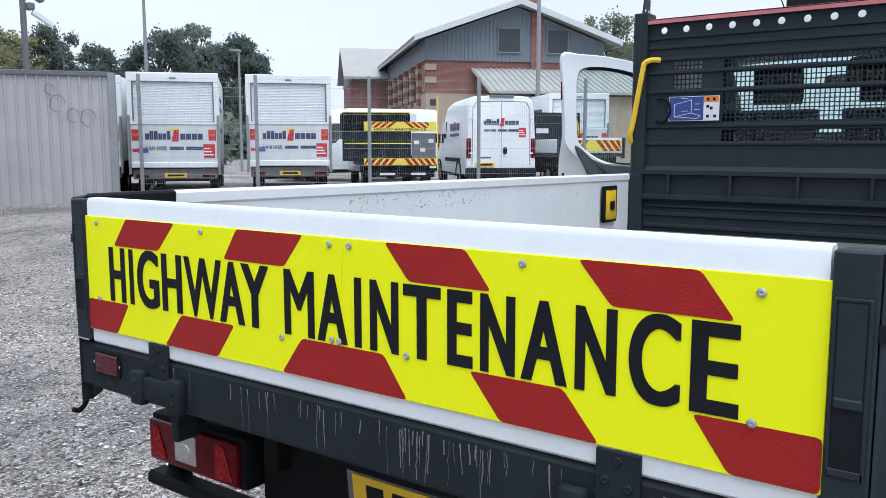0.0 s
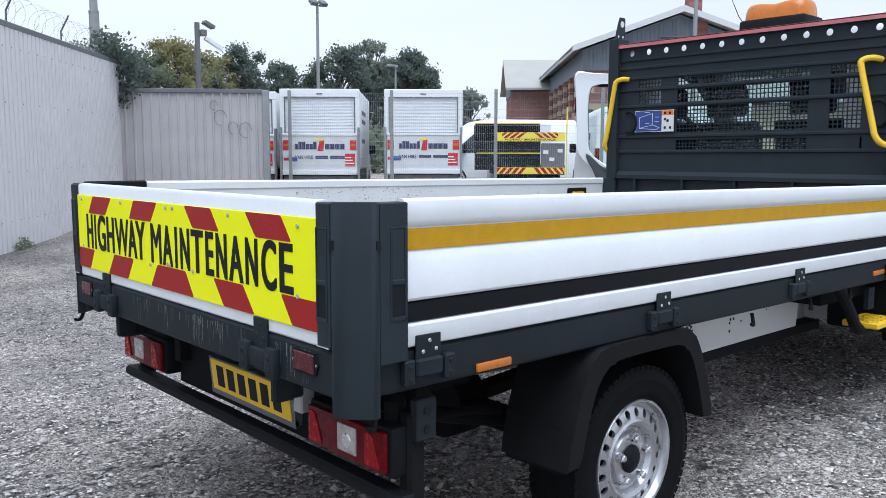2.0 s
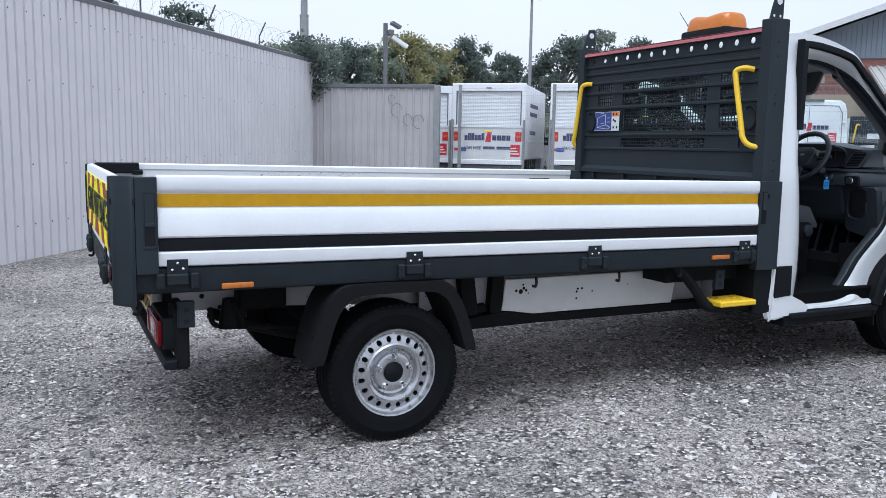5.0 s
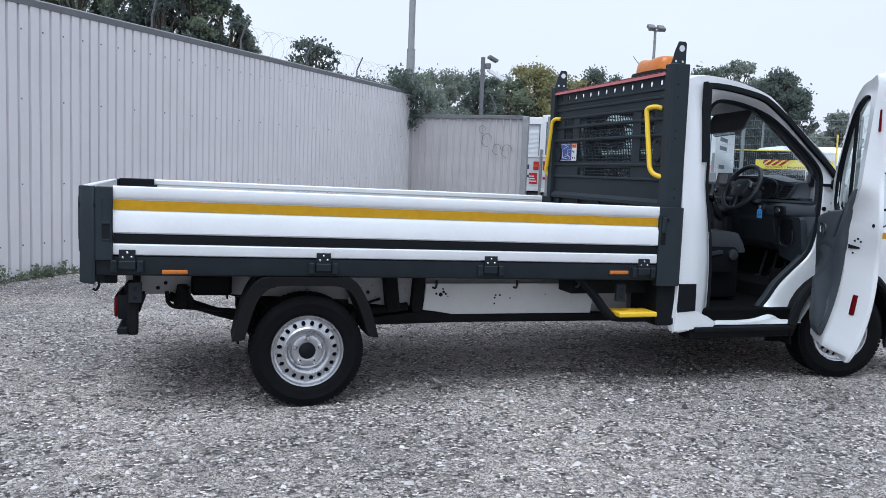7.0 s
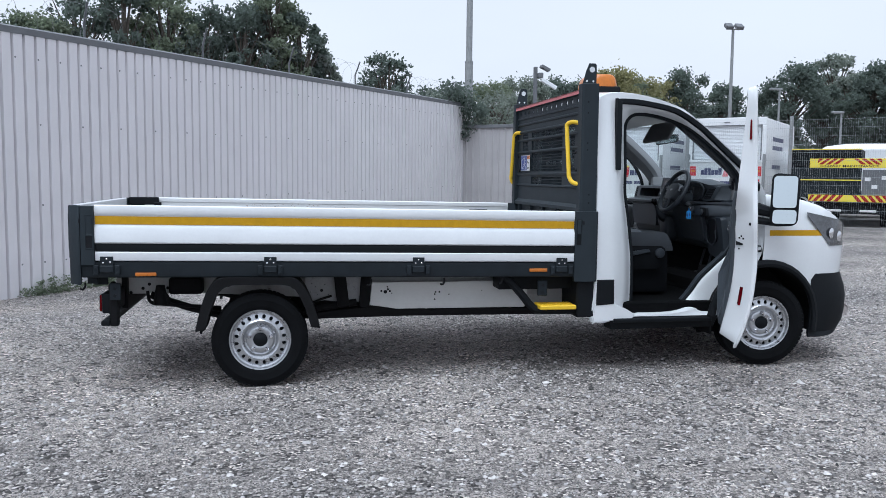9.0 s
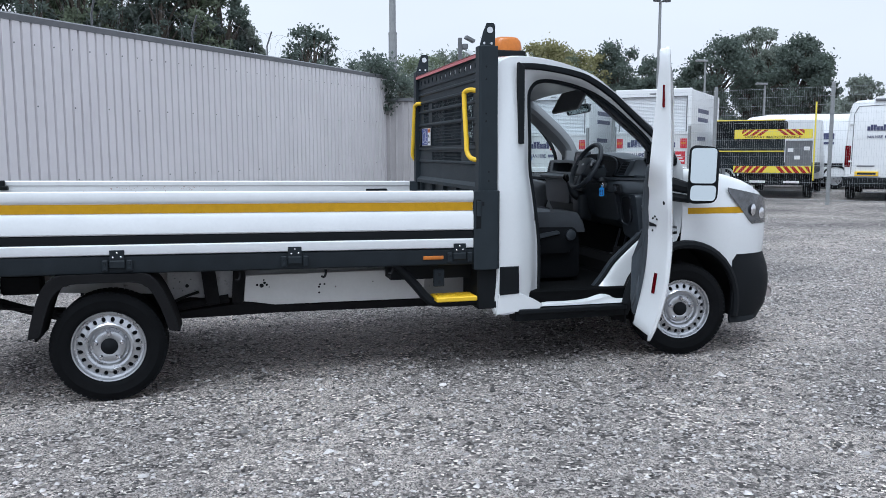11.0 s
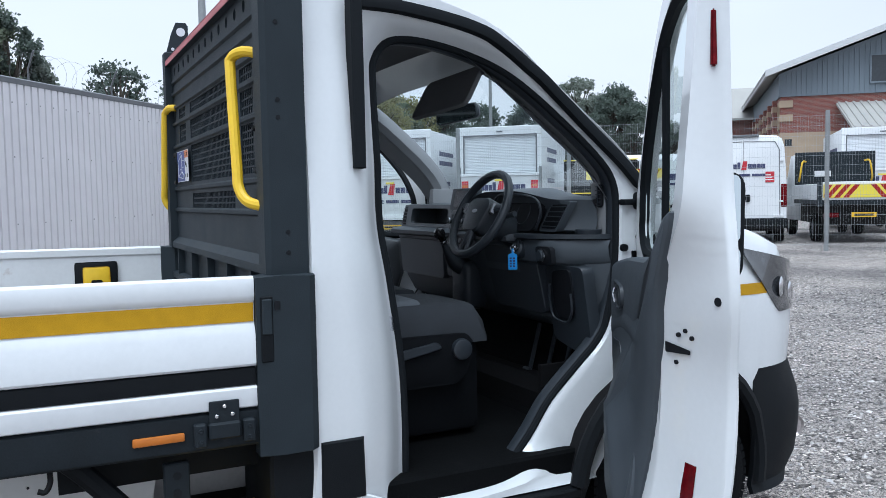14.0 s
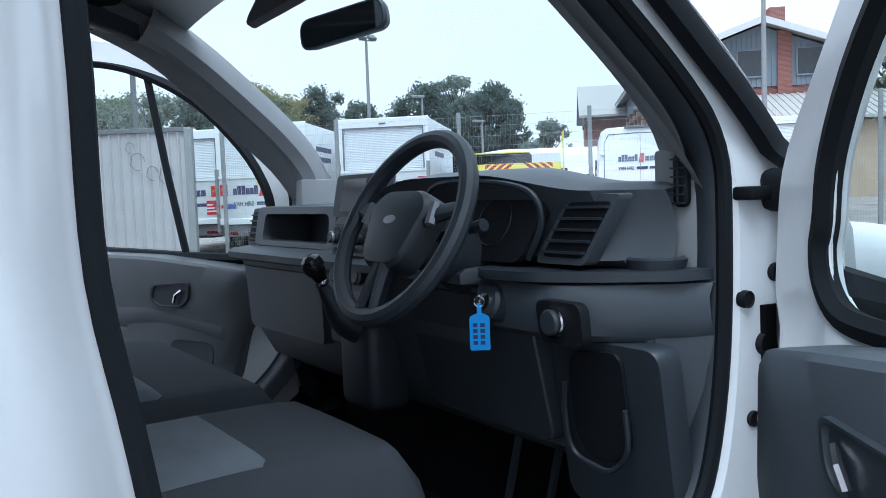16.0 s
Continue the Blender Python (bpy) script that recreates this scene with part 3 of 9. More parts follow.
def tree(x, y, h, spread, leaf, seed, z0=0.2, n=9000, size=0.16, trunk=0.0, slim=1.0, label="leafy broadleaf tree behind the yard"):
    rng = np.random.default_rng(seed)
    t = thing("tree", label, "tree", Matrix.Translation((x, y, z0)))
    bm = BM()
    rt = trunk or h * 0.022
    lean = rng.uniform(-0.03, 0.03, 2)
    tube(bm, [(0, 0, 0), (lean[0] * h * 0.5, lean[1] * h * 0.5, h * 0.45), (lean[0] * h, lean[1] * h, h * 0.9)], [rt, rt * 0.65, rt * 0.15], 8)
    lumps = [(lean[0] * h, lean[1] * h, h * 0.86, spread * 0.30)]
    for i in range(84):
        a, hh = rng.uniform(0, 6.283), rng.uniform(0.16, 0.88)
        r = spread * (0.95 - 0.7 * abs(hh - 0.5) ** 1.3 * 2) * rng.uniform(0.45, 1.0) * slim
        c = (r * math.cos(a), r * math.sin(a), h * hh + rng.uniform(-0.02, 0.03) * h)
        lumps.append((*c, spread * rng.uniform(0.07, 0.25)))
        tube(bm, [(lean[0] * h * hh * 0.8, lean[1] * h * hh * 0.8, h * hh * 0.72), (c[0] * 0.5, c[1] * 0.5, h * hh * 0.86), c], [rt * 0.4, rt * 0.25, rt * 0.06], 5)
    part("trunk", bm, BARK, t)
    q, f = leaf_cloud(rng, lumps, n, size)
    me = bpy.data.meshes.new("crown")
    me.from_pydata(q.tolist(), [], f.tolist())
    me.materials.append(LEAF[leaf])
    ob = new("crown", me)
    ob.parent = t
    return t


def polar(x0, y0, ang, d):
    return x0 + d * math.cos(radians(ang)), y0 + d * math.sin(radians(ang))


# the wood far behind the yard: bearing, distance, height, spread, leaf, leaf count
FAR_WOOD = [
    (55.1, 159, 21.5, 5.9, "dark_green_leaves", 15000), (57.0, 165, 15.5, 3.4, "dark_green_leaves", 8000), (53.2, 166, 19.0, 3.4, "dark_green_leaves", 7000),
    (52.75, 183, 26.6, 4.6, "grey_green_leaves", 9000), (51.7, 178, 22.0, 3.6, "grey_green_leaves", 6500), (50.1, 160, 21.6, 5.2, "dark_green_leaves", 14000),
    (48.9, 158, 17.0, 3.6, "dark_green_leaves", 8000), (45.9, 121, 11.0, 2.7, "grey_green_leaves", 6000), (47.2, 140, 9.0, 3.4, "grey_green_leaves", 6000),
    (58.9, 133, 16.0, 3.5, "dark_green_leaves", 9000), (60.3, 138, 13.5, 3.6, "grey_green_leaves", 8000), (61.5, 128, 17.6, 4.4, "dark_green_leaves", 11000),
    (63.2, 125, 16.0, 3.8, "olive_leaves", 9000), (64.6, 122, 16.0, 3.6, "mid_green_leaves", 8000), (65.8, 115, 16.4, 4.2, "olive_leaves", 10000),
    (67.6, 112, 14.2, 3.8, "mid_green_leaves", 9000), (69.6, 104, 13.6, 3.8, "dark_green_leaves", 9000), (71.8, 96, 13.0, 3.6, "grey_green_leaves", 8000),
    (74.2, 88, 11.4, 3.4, "mid_green_leaves", 8000), (77.0, 82, 10.4, 3.2, "dark_green_leaves", 8000), (25.4, 98, 16.0, 4.2, "mid_green_leaves", 9000), (23.6, 102, 14.0, 4.0, "mid_green_leaves", 9000)]
for i, (ang, d, h, sp, lf, n) in enumerate(FAR_WOOD):
    x, y = polar(-1.22, -2.18, ang, d)
    tree(x, y, h * 1.1, sp * 1.2, lf, 100 + i, n=int(n * 1.3), size=0.0013 * d + 0.04)
# trees standing some way behind the tall wall
for i, (ang, d, h, sp, lf) in enumerate([
        (110.5, 48, 9.0, 2.2, "dark_green_leaves"), (108.0, 49, 9.2, 2.1, "dark_green_leaves"), (105.6, 50, 9.6, 2.1, "mid_green_leaves"), (103.2, 51, 11.4, 2.2, "dark_green_leaves"),
        (100.6, 51, 12.2, 2.3, "dark_green_leaves"), (98.0, 52, 11.8, 2.2, "mid_green_leaves"), (95.6, 52, 10.6, 2.1, "dark_green_leaves"), (93.2, 52, 11.4, 2.1, "dark_green_leaves"),
        (91.0, 53, 12.8, 2.2, "mid_green_leaves"), (89.2, 53, 11.2, 1.7, "dark_green_leaves"), (87.7, 54, 9.2, 1.2, "grey_green_leaves"),
        (99.0, 60, 11.0, 3.0, "dark_green_leaves"), (94.0, 60, 10.6, 3.0, "dark_green_leaves"), (104.5, 60, 10.6, 3.0, "dark_green_leaves")]):
    x, y = polar(1.46, -6.73, ang, d)
    tree(x, y, h * 1.13, sp * 1.15, lf, 300 + i, n=15000, size=0.10, label="leafy tree rising behind the corrugated wall")
tree(7.1, 42.6, 9.3, 2.1, "dark_green_leaves", 340, n=5200, size=0.11, slim=1.1, label="small open-crowned tree behind the corrugated wall")
for i, (ang, d, h, sp) in enumerate([(80.3, 58, 7.2, 2.0), (78.0, 62, 7.8, 2.2), (75.6, 64, 7.9, 2.4)]):
    x, y = polar(1.46, -6.73, ang, d)
    tree(x, y, h * 1.08, sp * 1.2, "grey_green_leaves", 350 + i, n=8000, size=0.09, label="low bushy tree behind the wall corner")


def shrub(name, x, y, z, lumps, leaf, n, size, seed, label, cat):
    rng = np.random.default_rng(seed)
    q, f = leaf_cloud(rng, lumps, n, size)
    me = bpy.data.meshes.new(name)
    me.from_pydata(q.tolist(), [], f.tolist())
    me.materials.append(LEAF[leaf])
    ob = new(name, me)
    ob.location = (x, y, z)
    return tagged(ob, label, cat, kind="stuff")


# ivy spilling over the corner, weeds at the foot of the wall
shrub("ivy", 6.62, 17.65, -0.25, [(-0.1, 0.05, 4.2, 0.42), (0.1, -0.05, 3.8, 0.36), (0.15, 0.0, 3.35, 0.26), (-0.5, -0.5, 4.3, 0.32), (0.45, -0.2, 3.75, 0.28), (0.05, 0.0, 3.05, 0.18)], "dark_green_leaves", 1800, 0.05, 41, "dark ivy hanging over the wall corner", "ivy")
rngw = random.Random(12)
for s in (2.75, 2.95, 3.2, 3.8, 4.0, 4.25, 11.2, 14.3):
    p = WALL_A + WALL_U * (s - 0.15) + Vector((math.sin(WALL_DIR), -math.cos(WALL_DIR), 0)) * 0.12
    k = rngw.uniform(0.6, 1.2)
    shrub("weeds", p.x, p.y, ground_z(p.x, p.y), [(0, 0, 0.07 * k, 0.13 * k), (0.16, 0.2, 0.05, 0.1 * k), (-0.12, -0.15, 0.05, 0.09), (0.02, 0.03, 0.2 * k, 0.06)], "mid_green_leaves", 260, 0.022, int(s * 100), "low green weeds at the foot of the wall", "weeds")

# ---- the dropside truck: x forward from the tail, y to its left ----
truck = thing("dropside_truck", "white single-cab dropside truck with dark headboard and both cab doors open", "truck", Matrix.Identity(4))

# bed floor and frame
bm = BM()
box(bm, 0.03, 3.6, -0.94, 0.94, 0.925, 0.955)
part("bed_floor", bm, mat("grey_phenolic_floor", (0.12, 0.11, 0.10), 0.7, vary=0.25, scale=5, dirt=(0.2, 0.18, 0.15)), truck)
for s in (-1, 1):
    bm = BM()
    prism(bm, [(s * 0.955, 0.826), (s * 0.966, 0.834), (s * 0.968, 0.842), (s * 0.968, 0.928), (s * 0.955, 0.937), (s * 0.88, 0.937), (s * 0.88, 0.826)], "x", 0.085, 3.56, 0.003)
    part("side_rail", bm, RAIL, truck, "dark folded steel side rail")
bm = BM()
prism(bm, [(0.012, 0.846), (0.004, 0.855), (0.004, 0.955), (0.012, 0.964), (0.09, 0.964), (0.09, 0.846)], "y", -0.906, 0.906)
tail_rail = part("tail_rail", bm, RAIL, truck, "dark tail rail with pale drip marks")
rng = random.Random(3)
DRIP = mat("dried_lime_drips", (0.17, 0.175, 0.18), 0.8, vary=0.4, scale=40)
def drip(y, z1, n, w):
    """A thin run of dried lime that wanders as it goes down."""
    bm = BM()
    line = []
    for k in range(n):
        line.append((y, z1 - 0.009 * k))
        y += rng.gauss(0, 0.0009)
    for (ya, za), (yb, zb) in zip(line, line[1:]):
        g = w * rng.uniform(0.5, 1.0)
        vs = [bm.verts.new((0.0034, v, z)) for v, z in ((ya - w / 2, za), (ya + w / 2, za), (yb + g / 2, zb), (yb - g / 2, zb))]
        bm.faces.new(vs)
        w = g if rng.random() < 0.4 else w
    part("drip_mark", bm, DRIP, tail_rail, smooth=0)


for c, sp, k in ((-0.19, 0.05, 14), (-0.31, 0.05, 9), (-0.02, 0.14, 12), (0.3, 0.2, 12), (-0.69, 0.035, 9), (-0.79, 0.03, 6), (-0.44, 0.03, 3)):
    for i in range(k):
        drip(rng.gauss(c, sp), 0.953 - 0.012 * rng.random(), rng.randint(4, 12), rng.uniform(0.0012, 0.0042))


def side_board(s):
    prof = [(0.962, 0.938), (0.973, 0.943), (0.975, 0.948), (0.975, 0.995), (0.971, 1.000), (0.962, 1.003), (0.962, 1.056), (0.972, 1.059), (0.977, 1.066), (0.977, 1.152), (0.966, 1.178), (0.964, 1.182),
            (0.964, 1.243), (0.970, 1.248), (0.975, 1.262), (0.976, 1.296), (0.973, 1.309), (0.966, 1.315), (0.945, 1.315), (0.938, 1.307), (0.938, 1.279), (0.944, 1.272), (0.944, 0.938)]
    bm = BM()
    prism(bm, [(s * y, z) for y, z in prof], "x", 0.174, 3.522)
    b = part("side_board", bm, BOARD_WHITE if s < 0 else BED_WHITE, truck, "white pressed-steel drop side" if s < 0 else "white drop side, scuffed with rusty marks inside")
    bm = BM()
    prism(bm, [(s * 0.961, 1.002), (s * 0.970, 1.006), (s * 0.972, 1.030), (s * 0.970, 1.052), (s * 0.961, 1.057)], "x", 0.176, 3.520)
    part("rubbing_strip", bm, BLACK, b, "black rubbing strip")
    bm = BM()
    box(bm, 0.176, 3.52, s * 0.9655 if s > 0 else -0.9665, s * 0.9665 if s > 0 else -0.9655, 1.186, 1.240)
    part("reflective_tape", bm, AMBER_TAPE, b, "amber reflective tape")
    for x in (0.247, 1.318, 2.356, 3.427):
        bm = BM()
        box(bm, x - 0.042, x + 0.042, min(s * 0.975, s * 0.981), max(s * 0.975, s * 0.981), 0.897, 0.970, 0.002)
        h = part("hinge", bm, RAIL, b, "bolted dark hinge plate")
        bm = BM()
        box(bm, x - 0.045, x + 0.045, min(s * 0.966, s * 0.99), max(s * 0.966, s * 0.99), 0.862, 0.91, 0.006)
        for d in (-0.068, 0.068):
            box(bm, x + d - 0.017, x + d + 0.017, min(s * 0.966, s * 0.992), max(s * 0.966, s * 0.992), 0.845, 0.912, 0.005)
        part("hinge_bracket", bm, RAIL, b)
        for d in (-0.068, 0.068):
            for dz in (0.862, 0.893):
                bm = BM()
                lathe(bm, [(0.007, 0), (0.007, 0.001), (0.0055, 0.003), (0.003, 0.003), (0, 0.001)], Matrix.Translation((x + d, s * 0.992, dz)) @ Matrix.Rotation(radians(90 if s < 0 else -90), 4, "X"), 8)
                part("bracket_bolt", bm, RAIL, b)
        for dx, dz in ((-0.022, 0.927), (0.022, 0.930), (0.0, 0.954)):
            bm = BM()
            lathe(bm, [(0.0062, 0), (0.0062, 0.004), (0.004, 0.006), (0, 0.006)], Matrix.Translation((x + dx, s * 0.981, dz)) @ Matrix.Rotation(radians(90 if s < 0 else -90), 4, "X"), 8)
            part("hinge_bolt", bm, CHROME, b)
    return b


for s in (-1, 1):
    side_board(s)
# the bed runs slightly downhill towards the cab
for ob in [o for o in bpy.data.objects if o.type == "MESH" and (o.name.split(".")[0] == "side_rail" or o.name.split(".")[0] == "side_board" or (o.parent and o.parent.name.split(".")[0] == "side_board"))]:
    for v in ob.data.vertices:
        v.co.z -= 0.0105 * (v.co.x - 1.9)


WORN = mat("worn_bare_edge", (0.45, 0.45, 0.45), 0.6, vary=0.3, scale=80)


def corner_post(s):
    """Rear corner post: a chamfered corner between two flaps with recessed pull latches."""
    bm = BM()
    prism(bm, [(x, s * y) for x, y in ((0.0, 0.9075), (0.003, 0.914), (0.026, 0.940), (0.064, 0.977), (0.074, 0.985), (0.084, 0.989), (0.084, 0.95), (0.03, 0.915), (0.03, 0.9075))], "z", 0.80, 1.328, 0.003)
    p = part("corner_post", bm, DARK, truck, "dark grey chamfered rear corner post")
    bm = BM()
    prism(bm, [(x, s * y) for x, y in ((0.004, 0.849), (-0.004, 0.852), (-0.005, 0.856), (-0.005, 0.902), (-0.002, 0.905), (0.045, 0.905), (0.045, 0.856))], "z", 0.972, 1.326, 0.003)
    f0 = part("rear_flap", bm, DARK, p)
    bm = BM()
    prism(bm, [(x, s * y) for x, y in ((0.087, 0.987), (0.090, 0.989), (0.172, 0.988), (0.172, 0.945), (0.087, 0.93))], "z", 0.930, 1.326, 0.003)
    f1 = part("side_flap", bm, DARK, p)

    def plate(i, u0, u1, z0, z1, d0, d1, bev=0.0):
        """A plate on flap i: u runs across it, d out of it."""
        if i == 0:
            lo, hi = sorted((s * u0, s * u1))
            box(bm, -0.005 - d1, -0.005 - d0, lo, hi, z0, z1, bev)
        else:
            lo, hi = sorted((s * (0.9885 + d0), s * (0.9885 + d1)))
            box(bm, u0, u1, lo, hi, z0, z1, bev)
    for i, f, u0, u1 in ((0, f0, 0.8545, 0.8985), (1, f1, 0.118, 0.166)):
        bm = BM()
        plate(i, u0, u1, 1.045, 1.128, -0.002, 0.0006)
        part("latch_recess", bm, LETTER, p, smooth=0)
        bm = BM()
        plate(i, u0 - 0.001, u0 + 0.003, 1.036, 1.266, 0.0, 0.003, 0.001)
        plate(i, u1 - 0.004, u1 + 0.001, 1.036, 1.266, 0.0, 0.003, 0.001)
        plate(i, u0, u1, 1.036, 1.046, 0.0, 0.003, 0.001)
        plate(i, u0, u1, 1.262, 1.267, 0.0, 0.002, 0.001)
        part("latch_surround", bm, DARK, p)
        bm = BM()
        plate(i, u0 + 0.004, u1 - 0.005, 1.135, 1.261, -0.001, 0.0012, 0.001)
        plate(i, u0 + 0.003, u1 - 0.004, 1.124, 1.140, -0.001, 0.0042, 0.003)
        part("latch_lever", bm, DARK, p)
    for a in ((-0.003, 0.006, 0.9055, 0.916), (0.076, 0.0872, 0.984, 0.9905)):
        bm = BM()
        box(bm, a[0], a[1], min(s * a[2], s * a[3]), max(s * a[2], s * a[3]), 1.215, 1.237)
        part("latch_slot", bm, LETTER, p)
    bm = BM()
    for i in range(16):
        u = i / 16
        box(bm, -0.0056, -0.004, *sorted((s * (0.853 + 0.05 * u), s * (0.853 + 0.05 * (u + 0.06)))), 0.9715, 0.9735 + 0.002 * ((i * 7) % 5) / 4)
    part("worn_edge", bm, WORN, p, "paint worn off the lower edge", smooth=0)
    return p


for s in (-1, 1):
    corner_post(s)
bm = BM()
box(bm, 0.05, 0.30, 0.89, 0.935, 1.27, 1.335, 0.006)
box(bm, 0.26, 0.32, 0.885, 0.94, 1.262, 1.29, 0.004)
part("corner_catch", bm, BLACK, truck, "black corner catch")

# tailgate with the warning sheet
RIVET = mat("dull_rivet", (0.42, 0.42, 0.41), 0.45, 0.4, vary=0.2, scale=60)
bm = BM()
prism(bm, [(0.008, 0.967), (0.004, 0.972), (0.004, 1.320), (0.009, 1.329), (0.034, 1.330), (0.040, 1.324), (0.040, 0.967)], "y", -0.846, 0.846)
tailgate = part("tailgate", bm, BOARD_WHITE, truck, "white tailgate board")
for y0, y1 in ((-0.85, -0.0095), (-0.0085, 0.85)):
    bm = BM()
    box(bm, 0.0, 0.0035, y0, y1, 1.003, 1.286, 0.0008)
    part("warning_sheet", bm, SIGN_YELLOW, tailgate, "fluorescent yellow warning sheet")
for poly in (
        [(.677, 1.285), (.494, 1.285), (.557, 1.219), (.73, 1.219)], [(.284, 1.285), (.091, 1.285), (.145, 1.219), (.328, 1.219)],
        [(-.115, 1.285), (-.289, 1.285), (-.341, 1.219), (-.17, 1.219)], [(-.497, 1.285), (-.683, 1.285), (-.733, 1.219), (-.553, 1.219)],
        [(.849, 1.08), (.681, 1.08), (.733, 1.004), (.849, 1.004)], [(.479, 1.08), (.30, 1.08), (.357, 1.004), (.541, 1.004)],
        [(.098, 1.08), (-.11, 1.08), (-.165, 1.004), (.155, 1.004)], [(-.299, 1.08), (-.474, 1.08), (-.537, 1.004), (-.361, 1.004)],
        [(-.678, 1.08), (-.849, 1.08), (-.849, 1.004), (-.732, 1.004)]):
    bm = BM()
    prism(bm, rounded(poly, 0.008, 2), "x", -0.0008, 0.0)
    part("red_stripe", bm, SIGN_RED, tailgate, "dark red reflective stripe", smooth=0)
SHEET = Matrix(((0, 0, -1, 0), (-1, 0, 0, 0), (0, 1, 0, 0), (0, 0, 0, 1)))
for word, spans in (("HIGHWAY", ((.753, .688), (.671, .655), (.640, .556), (.545, .472), (.463, .336), (.344, .264), (.274, .190))),
                    ("MAINTENANCE", ((.145, .062), (.054, -.024), (-.042, -.059), (-.080, -.147), (-.158, -.240), (-.254, -.306), (-.321, -.388), (-.399, -.482), (-.495, -.563), (-.582, -.660), (-.674, -.742)))):
    bm = BM()
    for k, dy in enumerate((-0.003, 0.0, 0.003)):
        for ch, (ya, yb) in zip(word, spans):
            tall = 0.135 if ch in "GC" else 0.131
            letters(bm, ch, Matrix.Translation((-0.0012 - 0.0001 * k, (ya + yb) / 2 + dy, 1.1495)) @ SHEET, ya - yb - 0.006, tall, 0.0006, 0.0 if ch in "MW" else 0.012)
    part("warning_lettering", bm, LETTER, tailgate, "black capitals reading " + word, smooth=0)
for y, z in ((.80, 1.27), (.40, 1.272), (.02, 1.272), (-.03, 1.272), (-.40, 1.27), (-.765, 1.262), (.80, 1.085), (.155, 1.075), (.017, 1.0885), (-.002, 1.088), (-.165, 1.085), (-.76, 1.083)):
    bm = BM()
    lathe(bm, [(0.0068, 0), (0.0068, 0.0012), (0.005, 0.0026), (0.0028, 0.003), (0.002, 0.0018), (0, 0.0018)], Matrix.Translation((-0.001, y, z)) @ Matrix.Rotation(radians(-90), 4, "Y"), 12)
    part("rivet", bm, RIVET, tailgate)
for y in (0.57, -0.57):
    bm = BM()
    box(bm, -0.003, 0.004, y - 0.036, y + 0.036, 0.915, 1.0, 0.001)
    part("tail_hinge", bm, RAIL, tailgate, "dark bolted tail hinge")
    bm = BM()
    box(bm, -0.016, 0.004, y - 0.05, y + 0.05, 0.862, 0.918, 0.008, 2)
    part("hinge_knuckle", bm, RAIL, tailgate)
    for d in (-0.07, 0.07):
        bm = BM()
        box(bm, -0.022, 0.004, y + d - 0.023, y + d + 0.023, 0.848, 0.93, 0.007, 2)
        part("hinge_block", bm, RAIL, tailgate)
    for dy, z, x in ((-0.018, 0.945, -0.003), (0.02, 0.952, -0.003), (0.0, 0.985, -0.003), (-0.07, 0.873, -0.022), (-0.07, 0.905, -0.022), (0.07, 0.873, -0.022), (0.07, 0.905, -0.022)):
        bm = BM()
        lathe(bm, [(0.0075, 0), (0.0075, 0.001), (0.006, 0.003), (0.0035, 0.003), (0, 0.001)], Matrix.Translation((x, y + dy, z)) @ Matrix.Rotation(radians(-90), 4, "Y"), 8)
        part("hinge_bolt", bm, RAIL, tailgate)

# headboard
HB = 3.60
headboard = None
bm = BM()
cells = []
# solid bands of pressed sheet, with slight folds
def band(z0, z1, y0=-0.88, y1=0.88, dx=0.0):
    box(bm, HB + dx, HB + 0.012 + dx, y0, y1, z0, z1)
for z0, z1, dx in ((0.95, 1.18, 0), (1.30, 1.345, 0), (1.345, 1.462, 0.0), (1.98, 2.09, 0)):
    band(z0, z1, dx=dx)
# the top band is pierced by a row of round holes
for i in range(13):
    yc, hw = -0.78 + i * 0.13, 0.065
    ya, yb = (-0.88 if i == 0 else yc - hw), (0.88 if i == 12 else yc + hw)
    edge = [(yb, 2.128), (yb, 2.165), (yc, 2.165), (ya, 2.165), (ya, 2.128), (ya, 2.09), (yc, 2.09), (yb, 2.09)]
    outer_v = [bm.verts.new((HB - 0.006, y, z)) for y, z in edge]
    rim = [[bm.verts.new((HB + d, yc + 0.0195 * math.cos(radians(22.5 * j)), 2.128 + 0.0195 * math.sin(radians(22.5 * j)))) for j in range(16)] for d in (-0.006, 0.002)]
    for j in range(8):
        bm.faces.new((outer_v[j], outer_v[(j + 1) % 8], rim[0][(2 * j + 2) % 16], rim[0][2 * j + 1], rim[0][2 * j]))
    for j in range(16):
        bm.faces.new((rim[0][j], rim[0][(j + 1) % 16], rim[1][(j + 1) % 16], rim[1][j]))
mesh_rows = [(1.485, 1.55), (1.60, 1.76), (1.79, 1.87), (1.90, 1.945)]
zs = [1.462] + [v for r in mesh_rows for v in r] + [1.98]
for i in range(0, len(zs), 2):
    band(zs[i], zs[i + 1])


def mesh_patch(y0, y1, z0, z1, pitch=0.0245, bar=0.0058):
    ny, nz = max(2, round((y1 - y0) / pitch)), max(1, round((z1 - z0) / pitch))
    for i in range(ny + 1):
        y = y0 + (y1 - y0) * i / ny
        box(bm, HB + 0.004, HB + 0.008, y - bar / 2, y + bar / 2, z0, z1)
    for i in range(1, nz):
        z = z0 + (z1 - z0) * i / nz
        box(bm, HB + 0.0045, HB + 0.0075, y0, y1, z - bar / 2, z + bar / 2)


